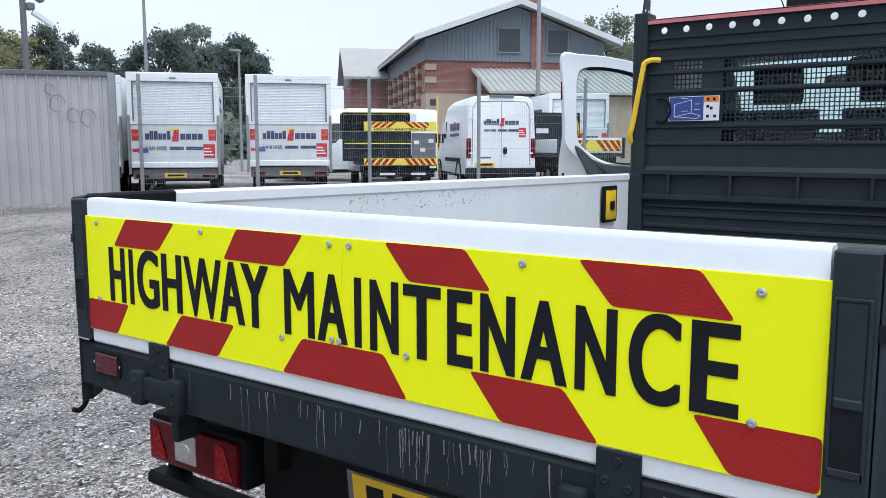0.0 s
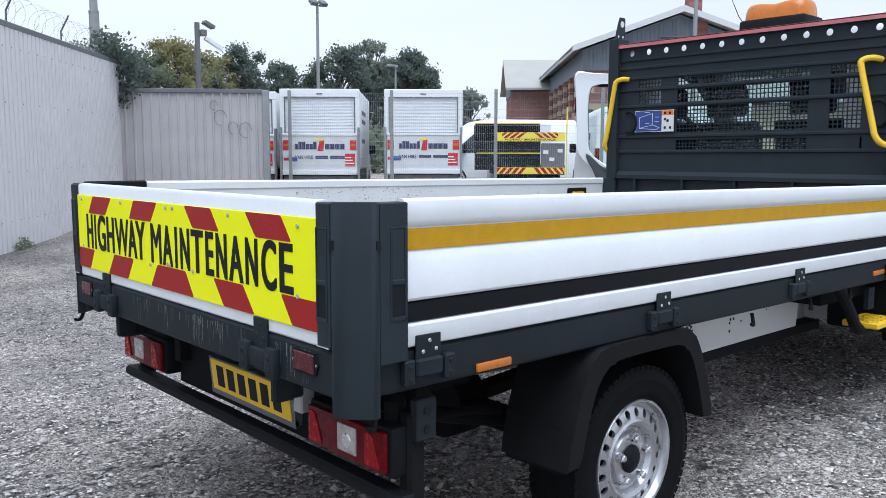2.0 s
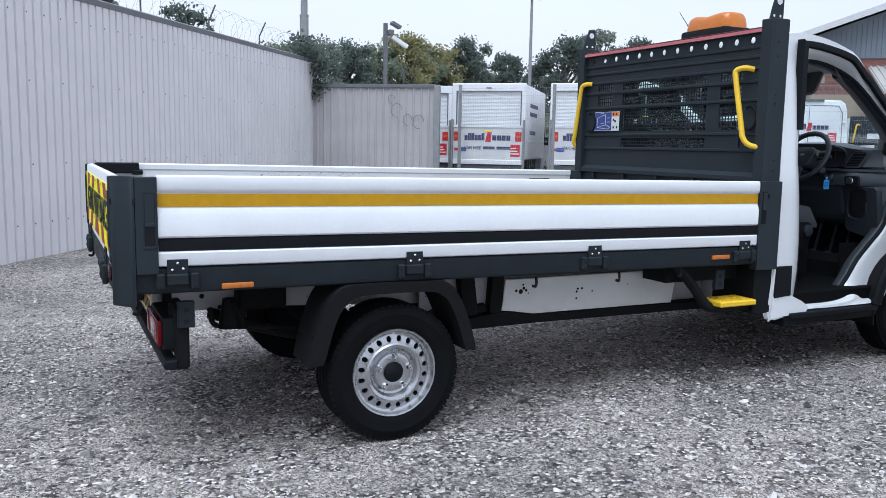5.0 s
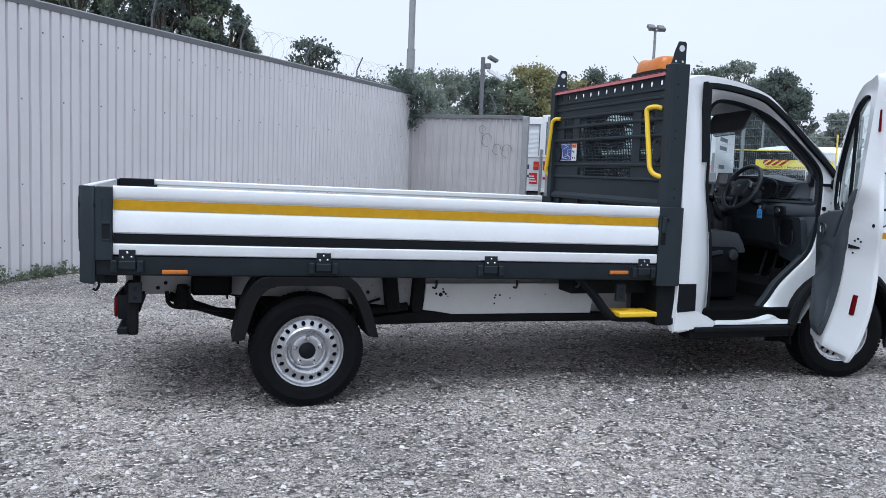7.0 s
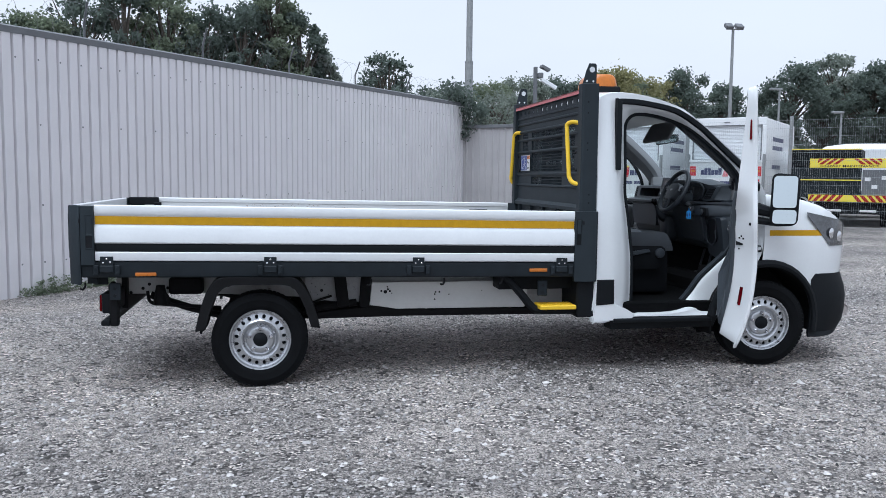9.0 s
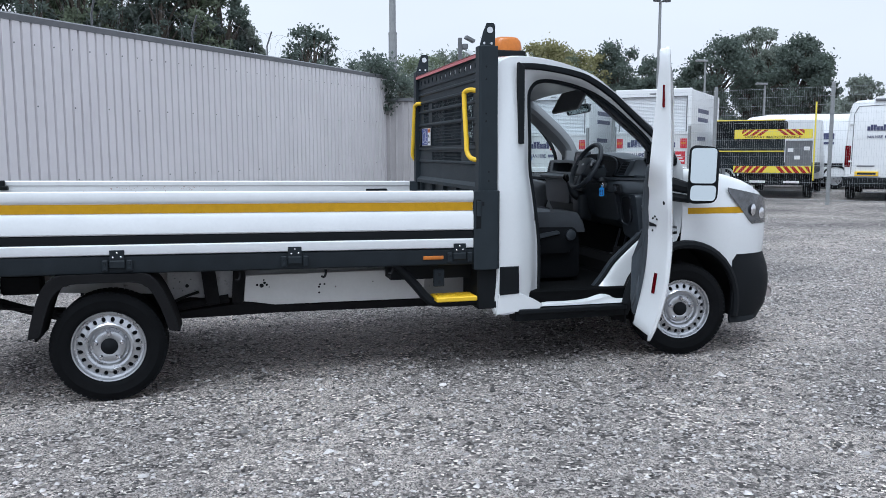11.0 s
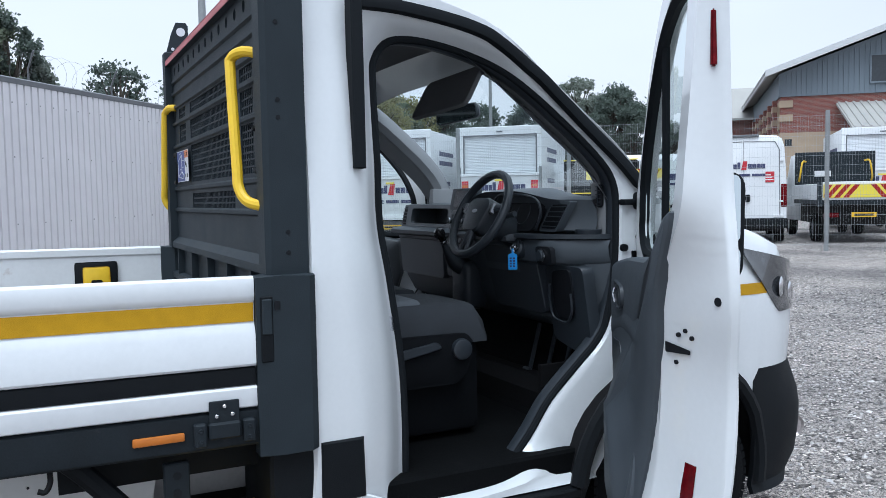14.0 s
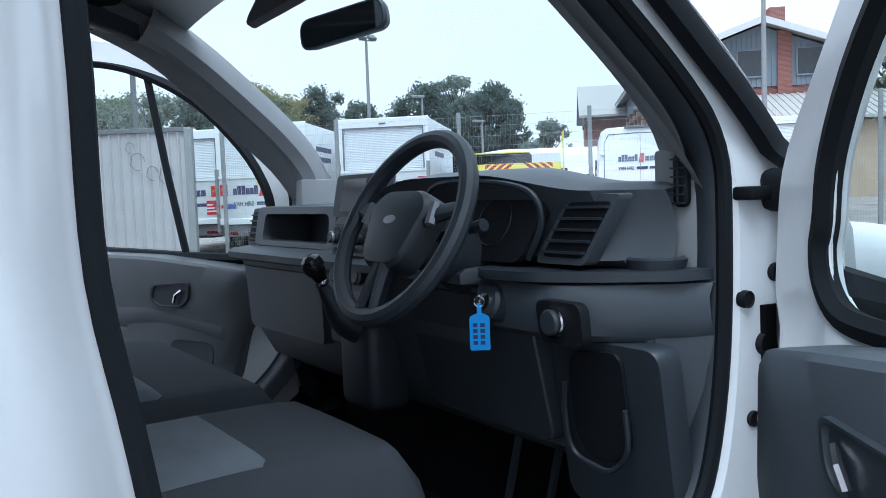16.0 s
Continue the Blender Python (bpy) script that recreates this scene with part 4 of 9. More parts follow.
for z0, z1 in mesh_rows:
    low = z0 < 1.5
    band(z0, z1, -0.88, -0.71)
    band(z0, z1, 0.72, 0.88)
    mesh_patch(-0.42, 0.43, z0, z1)
    if low:
        band(z0, z1, -0.72, -0.42)
        band(z0, z1, 0.43, 0.72)
    else:
        if z1 < 1.78:
            band(z0, z1, 0.43, 0.72)
        else:
            band(z0, z1, 0.43, 0.55)
            mesh_patch(0.55, 0.72, z0, z1)
        band(z0, z1, -0.535, -0.42)
        mesh_patch(-0.71, -0.535, z0, z1)
headboard = part("headboard", bm, DARK, truck, "anthracite steel headboard with punched mesh windows", smooth=0)
bm = BM()
for z in (1.475, 1.575, 1.775, 1.885, 1.962, 2.03, 2.085):
    prism(bm, [(HB, z - 0.012), (HB - 0.010, z - 0.006), (HB - 0.010, z + 0.006), (HB, z + 0.012)], "y", -0.87, 0.87)
part("pressed_ribs", bm, DARK, headboard)
# the box section with ribs above the bed
bm = BM()
box(bm, HB, HB + 0.04, -0.88, 0.88, 1.165, 1.305)
prism(bm, [(HB - 0.004, 1.29), (HB - 0.03, 1.295), (HB - 0.03, 1.32), (HB, 1.345)], "y", -0.88, 0.88)
prism(bm, [(HB - 0.004, 1.18), (HB - 0.03, 1.175), (HB - 0.03, 1.15), (HB, 1.13)], "y", -0.88, 0.88)
for i in range(5):
    y = -0.72 + i * 0.36
    prism(bm, [(HB - 0.028, 1.175), (HB - 0.028, 1.30), (HB, 1.30), (HB, 1.175)], "y", y - 0.008, y + 0.008)
part("lower_box_rail", bm, DARK, headboard)
for z in (0.99, 1.06, 1.11):
    bm = BM()
    prism(bm, [(HB, z - 0.014), (HB - 0.012, z - 0.007), (HB - 0.012, z + 0.007), (HB, z + 0.014)], "y", -0.87, 0.87)
    part("lower_rib", bm, DARK, headboard)
bm = BM()
prism(bm, [(HB - 0.03, 2.165), (HB - 0.03, 2.185), (HB - 0.02, 2.192), (HB + 0.06, 2.192), (HB + 0.06, 2.165)], "y", -0.88, 0.88)
part("top_rail", bm, DARK, headboard)
bm = BM()
box(bm, HB - 0.0325, HB - 0.030, -0.87, 0.87, 2.166, 2.187)
box(bm, HB - 0.03, HB + 0.03, -0.87, 0.87, 2.1925, 2.194)
part("red_tape", bm, PINK, headboard, "faded red tape along the top rail")
# pale colour painted as sky in the plate holes, and the sticker's lines
SKY_AND_PRINT = mat("pale_sky_and_print", (0.62, 0.63, 0.66), 0.4, vary=0.05)


def head_post(s):
    bm = BM()
    prism(bm, [(HB - 0.035, s * 0.87), (HB - 0.035, s * 0.945), (HB - 0.02, s * 0.96), (HB + 0.09, s * 0.96), (HB + 0.09, s * 0.87)], "z", 1.29, 2.235, 0.004)
    p = part("headboard_post", bm, DARK, truck, "dark folded headboard post")
    bm = BM()
    prism(bm, [(HB - 0.025, 2.22), (HB + 0.005, 2.33), (HB + 0.028, 2.385), (HB + 0.075, 2.385), (HB + 0.085, 2.37), (HB + 0.085, 2.22)], "y", min(s * 0.905, s * 0.913), max(s * 0.905, s * 0.913))
    part("lashing_plate", bm, DARK, p, "dark drilled lashing plate")
    # solid pale discs stand in for bright sky behind the holes
    for dx, dz, r in ((0.05, 2.34, 0.021), (0.01, 2.255, 0.008), (0.06, 2.255, 0.008)):
        bm = BM()
        lathe(bm, [(0, -0.0055), (r, -0.0055), (r, 0.0055), (0, 0.0055)], Matrix.Translation((HB + dx, s * 0.909, dz)) @ Matrix.Rotation(radians(90), 4, "X"), 14)
        part("plate_hole", bm, SKY_AND_PRINT, p, "pale disc coloured as sky through a drilled hole")
    for z in (1.36, 1.42, 1.75, 1.80, 2.02, 2.10):
        bm = BM()
        lathe(bm, [(0, 0), (0.007, 0), (0.007, 0.0015), (0, 0.0015)], Matrix.Translation((HB + 0.03 - 0.02 * (z > 1.7), s * 0.9605, z)) @ Matrix.Rotation(radians(90 if s < 0 else -90), 4, "X"), 8)
        part("post_hole", bm, LETTER, p, smooth=0)
    # lower corner casting between board and cab
    bm = BM()
    prism(bm, [(3.524, s * 0.93), (3.524, s * 0.984), (3.60, s * 0.990), (3.68, s * 0.994), (3.702, s * 0.975), (3.702, s * 0.88), (3.58, s * 0.88)], "z", 0.775, 1.297, 0.004)
    c = part("front_corner_post", bm, DARK, truck, "dark grey front corner post")
    bm = BM()
    box(bm, 3.535, 3.572, min(s * 0.984, s * 0.990), max(s * 0.984, s * 0.990), 1.05, 1.24, 0.003)
    part("latch_recess", bm, BLACK, c)
    bm = BM()
    box(bm, 3.539, 3.568, min(s * 0.988, s * 0.994), max(s * 0.988, s * 0.994), 1.13, 1.232, 0.003)
    part("latch_lever", bm, DARK, c)
    bm = BM()
    box(bm, 3.576, 3.592, min(s * 0.985, s * 0.9915), max(s * 0.985, s * 0.9915), 1.20, 1.225)
    part("latch_slot", bm, LETTER, c)
    # grab handle
    if s < 0:
        bends = [(HB, -0.805, 1.955), (3.562, -0.765, 1.965), (3.535, -0.724, 1.950), (3.530, -0.728, 1.90), (3.525, -0.797, 1.62), (3.525, -0.816, 1.55), (3.545, -0.85, 1.508), (HB, -0.91, 1.492)]
    else:
        bends = [(HB, 0.80, 1.960), (3.575, 0.84, 1.962), (3.562, 0.878, 1.945), (3.558, 0.890, 1.90), (3.554, 0.940, 1.60), (3.554, 0.957, 1.53), (3.575, 0.955, 1.487), (HB + 0.01, 0.945, 1.475)]
    pts = smooth_line(bends, 5)
    bm = BM()
    tube(bm, pts, 0.0165, 10)
    part("grab_handle", bm, YELLOW_GRIP, truck, "bent yellow grab handle with chipped paint")


for s in (-1, 1):
    head_post(s)

# rusty scratches inside the far board
rng = random.Random(21)
bm = BM()
for cx, cz, k in ((1.15, 1.262, 16), (1.4, 1.262, 16), (1.65, 1.262, 20), (1.1, 1.225, 9), (1.45, 1.222, 16), (1.75, 1.218, 26), (1.9, 1.24, 8), (0.8, 1.235, 7), (2.4, 1.2, 4)):
    for i in range(k):
        x, z = rng.gauss(cx, 0.07), rng.gauss(cz, 0.009)
        y0 = 0.9365 if z > 1.256 else 0.9425
        w = rng.uniform(0.002, 0.006)
        prism(bm, [(x + w * rng.uniform(0.4, 1.3) * math.cos(a), z + 0.6 * w * rng.uniform(0.3, 1.2) * math.sin(a)) for a in (0.0, 1.1, 2.2, 3.1, 4.2, 5.2)], "y", y0, y0 + 0.0012)
tagged(part("rust_scratches", bm, RUST, truck, smooth=0), "small rusty scratches", "", kind="stuff")

# loading sticker
bm = BM()
box(bm, HB - 0.0140, HB - 0.0125, 0.44, 0.735, 1.605, 1.745, 0.0)
sticker = part("loading_sticker", bm, mat("white_sticker", (0.72, 0.72, 0.72), 0.4), headboard, "white and blue loading sticker with a line drawing")
bm = BM()
box(bm, HB - 0.0148, HB - 0.0142, 0.53, 0.732, 1.608, 1.742)
part("blue_field", bm, mat("blue_print", (0.03, 0.06, 0.24), 0.4), sticker, smooth=0)
bm = BM()
for a, b in (((.70, 1.63), (.70, 1.70)), ((.70, 1.70), (.60, 1.725)), ((.60, 1.725), (.60, 1.65)), ((.60, 1.65), (.70, 1.63)), ((.70, 1.63), (.57, 1.618)), ((.60, 1.65), (.545, 1.632)), ((.57, 1.618), (.545, 1.632)), ((.66, 1.733), (.62, 1.733)), ((.585, 1.67), (.55, 1.67)), ((.655, 1.66), (.62, 1.662)), ((.58, 1.70), (.55, 1.70))):
    tube(bm, [(HB - 0.0152, a[0], a[1]), (HB - 0.0152, b[0], b[1])], 0.0022, 4)
part("line_drawing", bm, SKY_AND_PRINT, sticker, smooth=0)
bm = BM()
box(bm, HB - 0.0148, HB - 0.0142, 0.443, 0.528, 1.71, 1.742)
part("orange_field", bm, mat("orange_print", (0.72, 0.20, 0.03), 0.4), sticker, smooth=0)
for y, z in ((.47, 1.725), (.505, 1.725), (.485, 1.675), (.505, 1.685), (.465, 1.63), (.505, 1.63)):
    bm = BM()
    box(bm, HB - 0.0152, HB - 0.0146, y - 0.008, y + 0.008, z - 0.008, z + 0.008, 0.0)
    part("pictogram_bar", bm, LETTER, sticker, smooth=0)
# black loop cable on either side
for y in (0.78, -0.80):
    bm = BM()
    tube(bm, [(HB - 0.015, y + 0.055 * math.cos(a) , 1.67 + 0.07 * math.sin(a)) for a in [radians(60 + 24 * i) for i in range(11)]], 0.008, 6)
    part("lashing_loop", bm, BLACK, headboard)
# yellow ratchet latch inside the far side board
bm = BM()
box(bm, 3.13, 3.32, 0.922, 0.937, 1.03, 1.235, 0.012, 2)
latch = part("board_latch", bm, BLACK, truck, "black latch plate with a yellow handle")
bm = BM()
box(bm, 3.165, 3.285, 0.912, 0.924, 1.045, 1.212, 0.01, 2)
part("latch_handle", bm, YELLOW_GRIP, latch, "yellow latch handle")
bm = BM()
box(bm, 3.20, 3.25, 0.909, 0.914, 1.10, 1.15, 0.008, 2)
part("finger_hole", bm, LETTER, latch)

# beacon on the cab roof
bm = BM()
box(bm, 3.90, 4.16, -0.24, 0.19, 2.20, 2.305, 0.02, 2)
beacon = part("beacon_base", bm, BLACK, truck, "black base of the roof beacon")
bm = BM()
rows = []
for i in range(9):
    z = 2.302 + 0.105 * math.sin(i / 8 * math.pi / 2)
    k = 0.35 + 0.65 * math.cos(i / 8 * math.pi / 2) ** 0.5 if i < 8 else 0.3
    ring = []
    for j in range(28):
        a = 2 * math.pi * j / 28
        sx, sy = math.copysign(abs(math.cos(a)) ** 0.5, math.cos(a)), math.copysign(abs(math.sin(a)) ** 0.5, math.sin(a))
        dip = 0.018 * math.exp(-((0.19 * sy * k) / 0.05) ** 2) * (i / 8)
        ring.append((4.03 + 0.125 * sx * k, -0.025 + 0.205 * sy * (0.55 + 0.45 * k), z - dip))
    rows.append(ring)
vs = grid(bm, rows, True)
bm.faces.new(vs[-1])
part("beacon_lens", bm, AMBER, beacon, "orange beacon lens")

# ---- wheels ----
def wheel(x, s, yface, zc, steer=0.0):
    """s: side. yface: the outer face of the tyre."""
    m = Matrix.Translation((x, s * yface, zc)) @ Matrix.Rotation(radians(steer), 4, "Z") @ Matrix.Rotation(radians(90 if s < 0 else -90), 4, "X") @ Matrix.Scale(0.948, 4)
    bm = BM()
    lathe(bm, [(0.222, -0.20), (0.235, -0.215), (0.30, -0.222), (0.335, -0.212), (0.348, -0.198), (0.351, -0.15), (0.346, -0.146), (0.346, -0.138), (0.352, -0.134), (0.352, -0.096), (0.346, -0.092), (0.346, -0.084), (0.352, -0.08), (0.351, -0.03),
               (0.346, -0.016), (0.330, -0.004), (0.300, 0.004), (0.296, 0.002), (0.262, 0.004), (0.240, -0.002), (0.226, -0.012), (0.222, -0.03)], m, 64)
    tread = BM()
    for i in range(64):
        a = 2 * math.pi * i / 64
        for h0, h1 in ((-0.034, -0.008), (-0.214, -0.185)):
            box(tread, 0.333, 0.3512, -0.0135, 0.0135, h0, h1, 0.0, m=m @ Matrix.Rotation(a, 4, "Z"))
    w = part("wheel", bm, RUBBER, truck, "black road tyre on a silver steel wheel")
    w.name = "tyre"
    tagged(part("tread", tread, RUBBER, w), "black tread shoulder", "", kind="stuff")
    bm = BM()
    lathe(bm, [(0.205, -0.19), (0.222, -0.04), (0.228, -0.014), (0.224, -0.006), (0.216, -0.008), (0.213, -0.02), (0.208, -0.03), (0.196, -0.036)], m, 64)
    # pierced ring
    for k in range(20):
        a0, a1 = 2 * math.pi * k / 20, 2 * math.pi * (k + 1) / 20
        am = (a0 + a1) / 2
        def P(r, a, h):
            return m @ Vector((r * math.cos(a), r * math.sin(a), h))
        def hh(r):
            return -0.036 + 0.014 * math.sin((0.196 - r) / 0.046 * math.pi * 0.5)
        outer = [(0.196, a0), (0.196, am), (0.196, a1), (0.173, a1), (0.150, a1), (0.150, am), (0.150, a0), (0.173, a0)]
        hole = []
        for j in range(8):
            t = math.radians(135 - 45 * j)
            hole.append((0.174 + 0.0168 * math.sin(t), am + 0.0135 / 0.173 * math.cos(t)))
        vo = [bm.verts.new(P(r, a, hh(r))) for r, a in outer]
        vh = [bm.verts.new(P(r, a, hh(r))) for r, a in hole]
        vi = [bm.verts.new(P(r, a, hh(r) - 0.012)) for r, a in hole]
        for j in range(8):
            bm.faces.new((vo[j], vo[(j + 1) % 8], vh[(j + 1) % 8], vh[j]))
            bm.faces.new((vh[j], vh[(j + 1) % 8], vi[(j + 1) % 8], vi[j]))
    lathe(bm, [(0.150, -0.022), (0.142, -0.016), (0.128, -0.022), (0.116, -0.042), (0.104, -0.046), (0.096, -0.03), (0.084, -0.026), (0.06, -0.028), (0.05, -0.03)], m, 48)
    bmesh.ops.remove_doubles(bm, verts=bm.verts, dist=0.0004)
    part("rim", bm, STEEL, w, "silver pierced steel rim")
    bm = BM()
    # black disc added behind the rim holes so they read as shaded
    lathe(bm, [(0.0, -0.05), (0.2, -0.05), (0.2, -0.062), (0.0, -0.062)], m, 32)
    lathe(bm, [(0.0, -0.012), (0.02, -0.012), (0.028, -0.016), (0.045, -0.018), (0.052, -0.024), (0.052, -0.03)], m, 24)
    part("hub_cap", bm, BLACK, w, "black hub centre and an added dark disc behind the rim holes")
    for k in range(5):
        a = 2 * math.pi * k / 5 + 0.3
        bm = BM()
        lathe(bm, [(0.0175, -0.03), (0.0155, -0.004), (0.010, 0.004), (0, 0.004)], m @ Matrix.Translation((0.083 * math.cos(a), 0.083 * math.sin(a), 0)), 8)
        part("wheel_nut", bm, CHROME, w)


for s in (-1, 1):
    wheel(1.243, s, 0.94, 0.387)
    wheel(5.103, s, 0.94, 0.421, -9.0)


# mudguards
for s in (-1, 1):
    bm = BM()
    out = [(p.x, p.y) for p in smooth_line([(0.808, 0.465, 0), (0.845, 0.62, 0), (0.895, 0.755, 0), (0.96, 0.825, 0), (1.05, 0.836, 0), (1.40, 0.833, 0), (1.492, 0.822, 0), (1.555, 0.752, 0), (1.615, 0.62, 0), (1.658, 0.470, 0)], 4)]
    inn = [(p.x, p.y) for p in smooth_line([(1.596, 0.478, 0), (1.555, 0.61, 0), (1.495, 0.732, 0), (1.43, 0.776, 0), (1.30, 0.784, 0), (1.10, 0.784, 0), (1.02, 0.772, 0), (0.955, 0.715, 0), (0.912, 0.61, 0), (0.874, 0.472, 0)], 4)]
    prism(bm, out + inn, "y", min(s * 0.70, s * 0.985), max(s * 0.70, s * 0.985), 0.006)
    g = part("mudguard", bm, UNDER, truck, "black plastic rear mudguard")
    bm = BM()
    box(bm, 0.835, 0.848, min(s * 0.70, s * 0.93), max(s * 0.70, s * 0.93), 0.44, 0.6)
    part("mud_flap", bm, UNDER, g)

# chassis below the bed
for s in (-1, 1):
    bm = BM()
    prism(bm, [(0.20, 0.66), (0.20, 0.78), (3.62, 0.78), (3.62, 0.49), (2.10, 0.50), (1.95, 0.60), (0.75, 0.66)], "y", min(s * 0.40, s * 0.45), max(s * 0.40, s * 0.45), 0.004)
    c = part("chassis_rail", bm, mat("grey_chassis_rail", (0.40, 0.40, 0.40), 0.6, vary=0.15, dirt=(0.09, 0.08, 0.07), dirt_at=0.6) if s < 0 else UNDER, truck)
    for i in range(7):
        bm = BM()
        lathe(bm, [(0, 0), (0.012, 0), (0.012, 0.002), (0, 0.002)], Matrix.Translation((0.30 + 0.065 * i + 0.02 * (i % 2), s * 0.452, 0.70 + 0.03 * (i % 3 - 1))) @ Matrix.Rotation(radians(90 if s < 0 else -90), 4, "X"), 10)
        part("rail_hole", bm, LETTER, c, smooth=0)
bm = BM()
prism(bm, [(2.065, 0.735), (2.045, 0.560), (2.12, 0.552), (2.25, 0.530), (3.27, 0.524), (3.30, 0.72), (3.30, 0.735)], "y", -0.56, -0.545, 0.003)
cp = part("chassis_panel", bm, mat("off_white_chassis_panel", (0.62, 0.62, 0.61), 0.5, vary=0.06, dirt=(0.35, 0.33, 0.3), dirt_at=0.68), truck, "off-white drilled chassis side panel")
for x, z, r in ((2.165, 0.662, 0.014), (2.135, 0.668, 0.008), (2.185, 0.680, 0.009), (2.20, 0.667, 0.008), (2.18, 0.700, 0.006), (2.215, 0.650, 0.004), (2.555, 0.655, 0.007), (2.585, 0.655, 0.007), (2.548, 0.638, 0.007), (2.548, 0.598, 0.007), (2.66, 0.635, 0.005), (2.92, 0.66, 0.004)):
    bm = BM()
    lathe(bm, [(0, 0), (r, 0), (r, 0.0015), (0, 0.0015)], Matrix.Translation((x, -0.5605, z)) @ Matrix.Rotation(radians(90), 4, "X"), 12)
    part("drilled_hole", bm, LETTER, cp, smooth=0)
bm = BM()
prism(bm, [(1.62, 0.46), (1.62, 0.505), (1.95, 0.535), (2.06, 0.552), (2.25, 0.525), (2.46, 0.522), (2.50, 0.505), (2.54, 0.522), (3.62, 0.512), (3.62, 0.46), (2.3, 0.47)], "y", -0.54, 0.5, 0.004)
part("underbody_tank", bm, UNDER, truck, "black tank and underbody")
# hanger with two straps in front of the guard, and the pressed rail behind it
STRAP = mat("grey_chassis_plate", (0.30, 0.30, 0.305), 0.55, vary=0.2, dirt=(0.09, 0.085, 0.08), dirt_at=0.58)
bm = BM()
prism(bm, [(1.56, 0.60), (1.62, 0.575), (1.70, 0.60), (1.80, 0.585), (2.06, 0.575), (2.06, 0.80), (1.56, 0.80)], "y", -0.50, -0.485, 0.003)
hanger = part("hanger_plate", bm, STRAP, truck, "grey pressed hanger plate")
for x0, x1, lean_x in ((1.775, 1.865, 0.02), (1.985, 2.062, -0.012)):
    bm = BM()
    prism(bm, rounded([(x0, 0.80), (x1, 0.80), (x1 + lean_x, 0.62), (x1 + lean_x * 1.5, 0.545), (x0 + lean_x * 1.5, 0.548), (x0 + lean_x, 0.62)], 0.02, 3), "y", -0.56, -0.49, 0.008, 2)
    part("hanger_strap", bm, UNDER, hanger, "black rubber-lined strap")
for x, z, r in ((1.685, 0.672, 0.012), (1.64, 0.70, 0.004), (1.60, 0.66, 0.004), (1.655, 0.64, 0.004), (1.71, 0.715, 0.004), (1.735, 0.64, 0.004), (1.61, 0.725, 0.004)):
    bm = BM()
    lathe(bm, [(0, 0), (r, 0), (r, 0.002), (0, 0.002)], Matrix.Translation((x, -0.5005, z)) @ Matrix.Rotation(radians(90), 4, "X"), 10)
    part("plate_hole", bm, LETTER, hanger, smooth=0)
bm = BM()
tube(bm, smooth_line([(1.60, -0.53, 0.575), (1.68, -0.54, 0.61), (1.76, -0.54, 0.635)], 4), 0.010, 6)
part("brake_hose", bm, UNDER, truck, "black brake hose")
bm = BM()
tube(bm, smooth_line([(0.44, -0.60, 0.70), (0.46, -0.60, 0.62), (0.56, -0.60, 0.60), (0.80, -0.58, 0.575), (0.95, -0.56, 0.54)], 5), 0.013, 6)
part("brake_hose", bm, UNDER, truck, "black brake hose")
bm = BM()
tube(bm, [(1.243, -0.80, 0.387), (1.243, 0.80, 0.387)], 0.055, 12)
tube(bm, [(1.16, 0, 0.387), (1.32, 0, 0.387)], [0.14, 0.14], 14)
tube(bm, [(1.3, 0, 0.395), (3.6, 0, 0.56)], 0.045, 10)
part("rear_axle", bm, UNDER, truck)
for s in (-1, 1):
    bm = BM()
    pts = smooth_line([(0.45, s * 0.52, 0.66), (0.8, s * 0.52, 0.54), (1.227, s * 0.52, 0.46), (1.65, s * 0.52, 0.54), (1.95, s * 0.52, 0.58)], 6)
    tube(bm, pts, 0.028, 8, squash=1.0)
    part("leaf_spring", bm, UNDER, truck)
bm = BM()
tube(bm, smooth_line([(0.52, -0.62, 0.74), (0.58, -0.62, 0.66), (0.60, -0.6, 0.60), (0.72, -0.58, 0.585), (0.95, -0.55, 0.56)], 5), [0.014] * 21, 6)
tube(bm, [(0.53, -0.6, 0.74), (0.53, -0.6, 0.60)], [0.03, 0.055], 10)
part("shackle_and_hose", bm, UNDER, truck)
bm = BM()
box(bm, 0.58, 0.82, -0.56, -0.46, 0.665, 0.79, 0.015)
part("cross_bracket", bm, UNDER, truck)
# small hooks along the rail
for x, s in ((0.10, -1), (0.94, -1), (2.02, -1), (2.55, -1), (2.98, -1), (0.03, 1)):
    bm = BM()
    tube(bm, smooth_line([(x, s * 0.94, 0.81), (x, s * 0.945, 0.785), (x - 0.012, s * 0.955, 0.765), (x - 0.03, s * 0.955, 0.77)], 4), 0.0075, 6)
    part("rope_hook", bm, UNDER, truck)
# amber side markers
for s in (-1, 1):
    for x in (0.494, 3.25):
        bm = BM()
        box(bm, x - 0.068, x + 0.068, min(s * 0.967, s * 0.977), max(s * 0.967, s * 0.977), 0.852, 0.876, 0.004, 2)
        part("side_marker", bm, AMBER, truck, "amber side marker lamp")
# under-rail brackets
for x, z in ((0.285, 0.74), (3.30, 0.72)):
    bm = BM()
    box(bm, x - 0.035, x + 0.035, -0.93, -0.90, z - 0.055, z + 0.06, 0.004)
    b = part("drilled_bracket", bm, RAIL, truck)
    for dz in (-0.025, 0.025):
        bm = BM()
        lathe(bm, [(0, 0), (0.012, 0), (0.012, 0.002), (0, 0.002)], Matrix.Translation((x, -0.931, z + dz)) @ Matrix.Rotation(radians(90), 4, "X"), 10)
        part("bracket_hole", bm, LETTER, b, smooth=0)

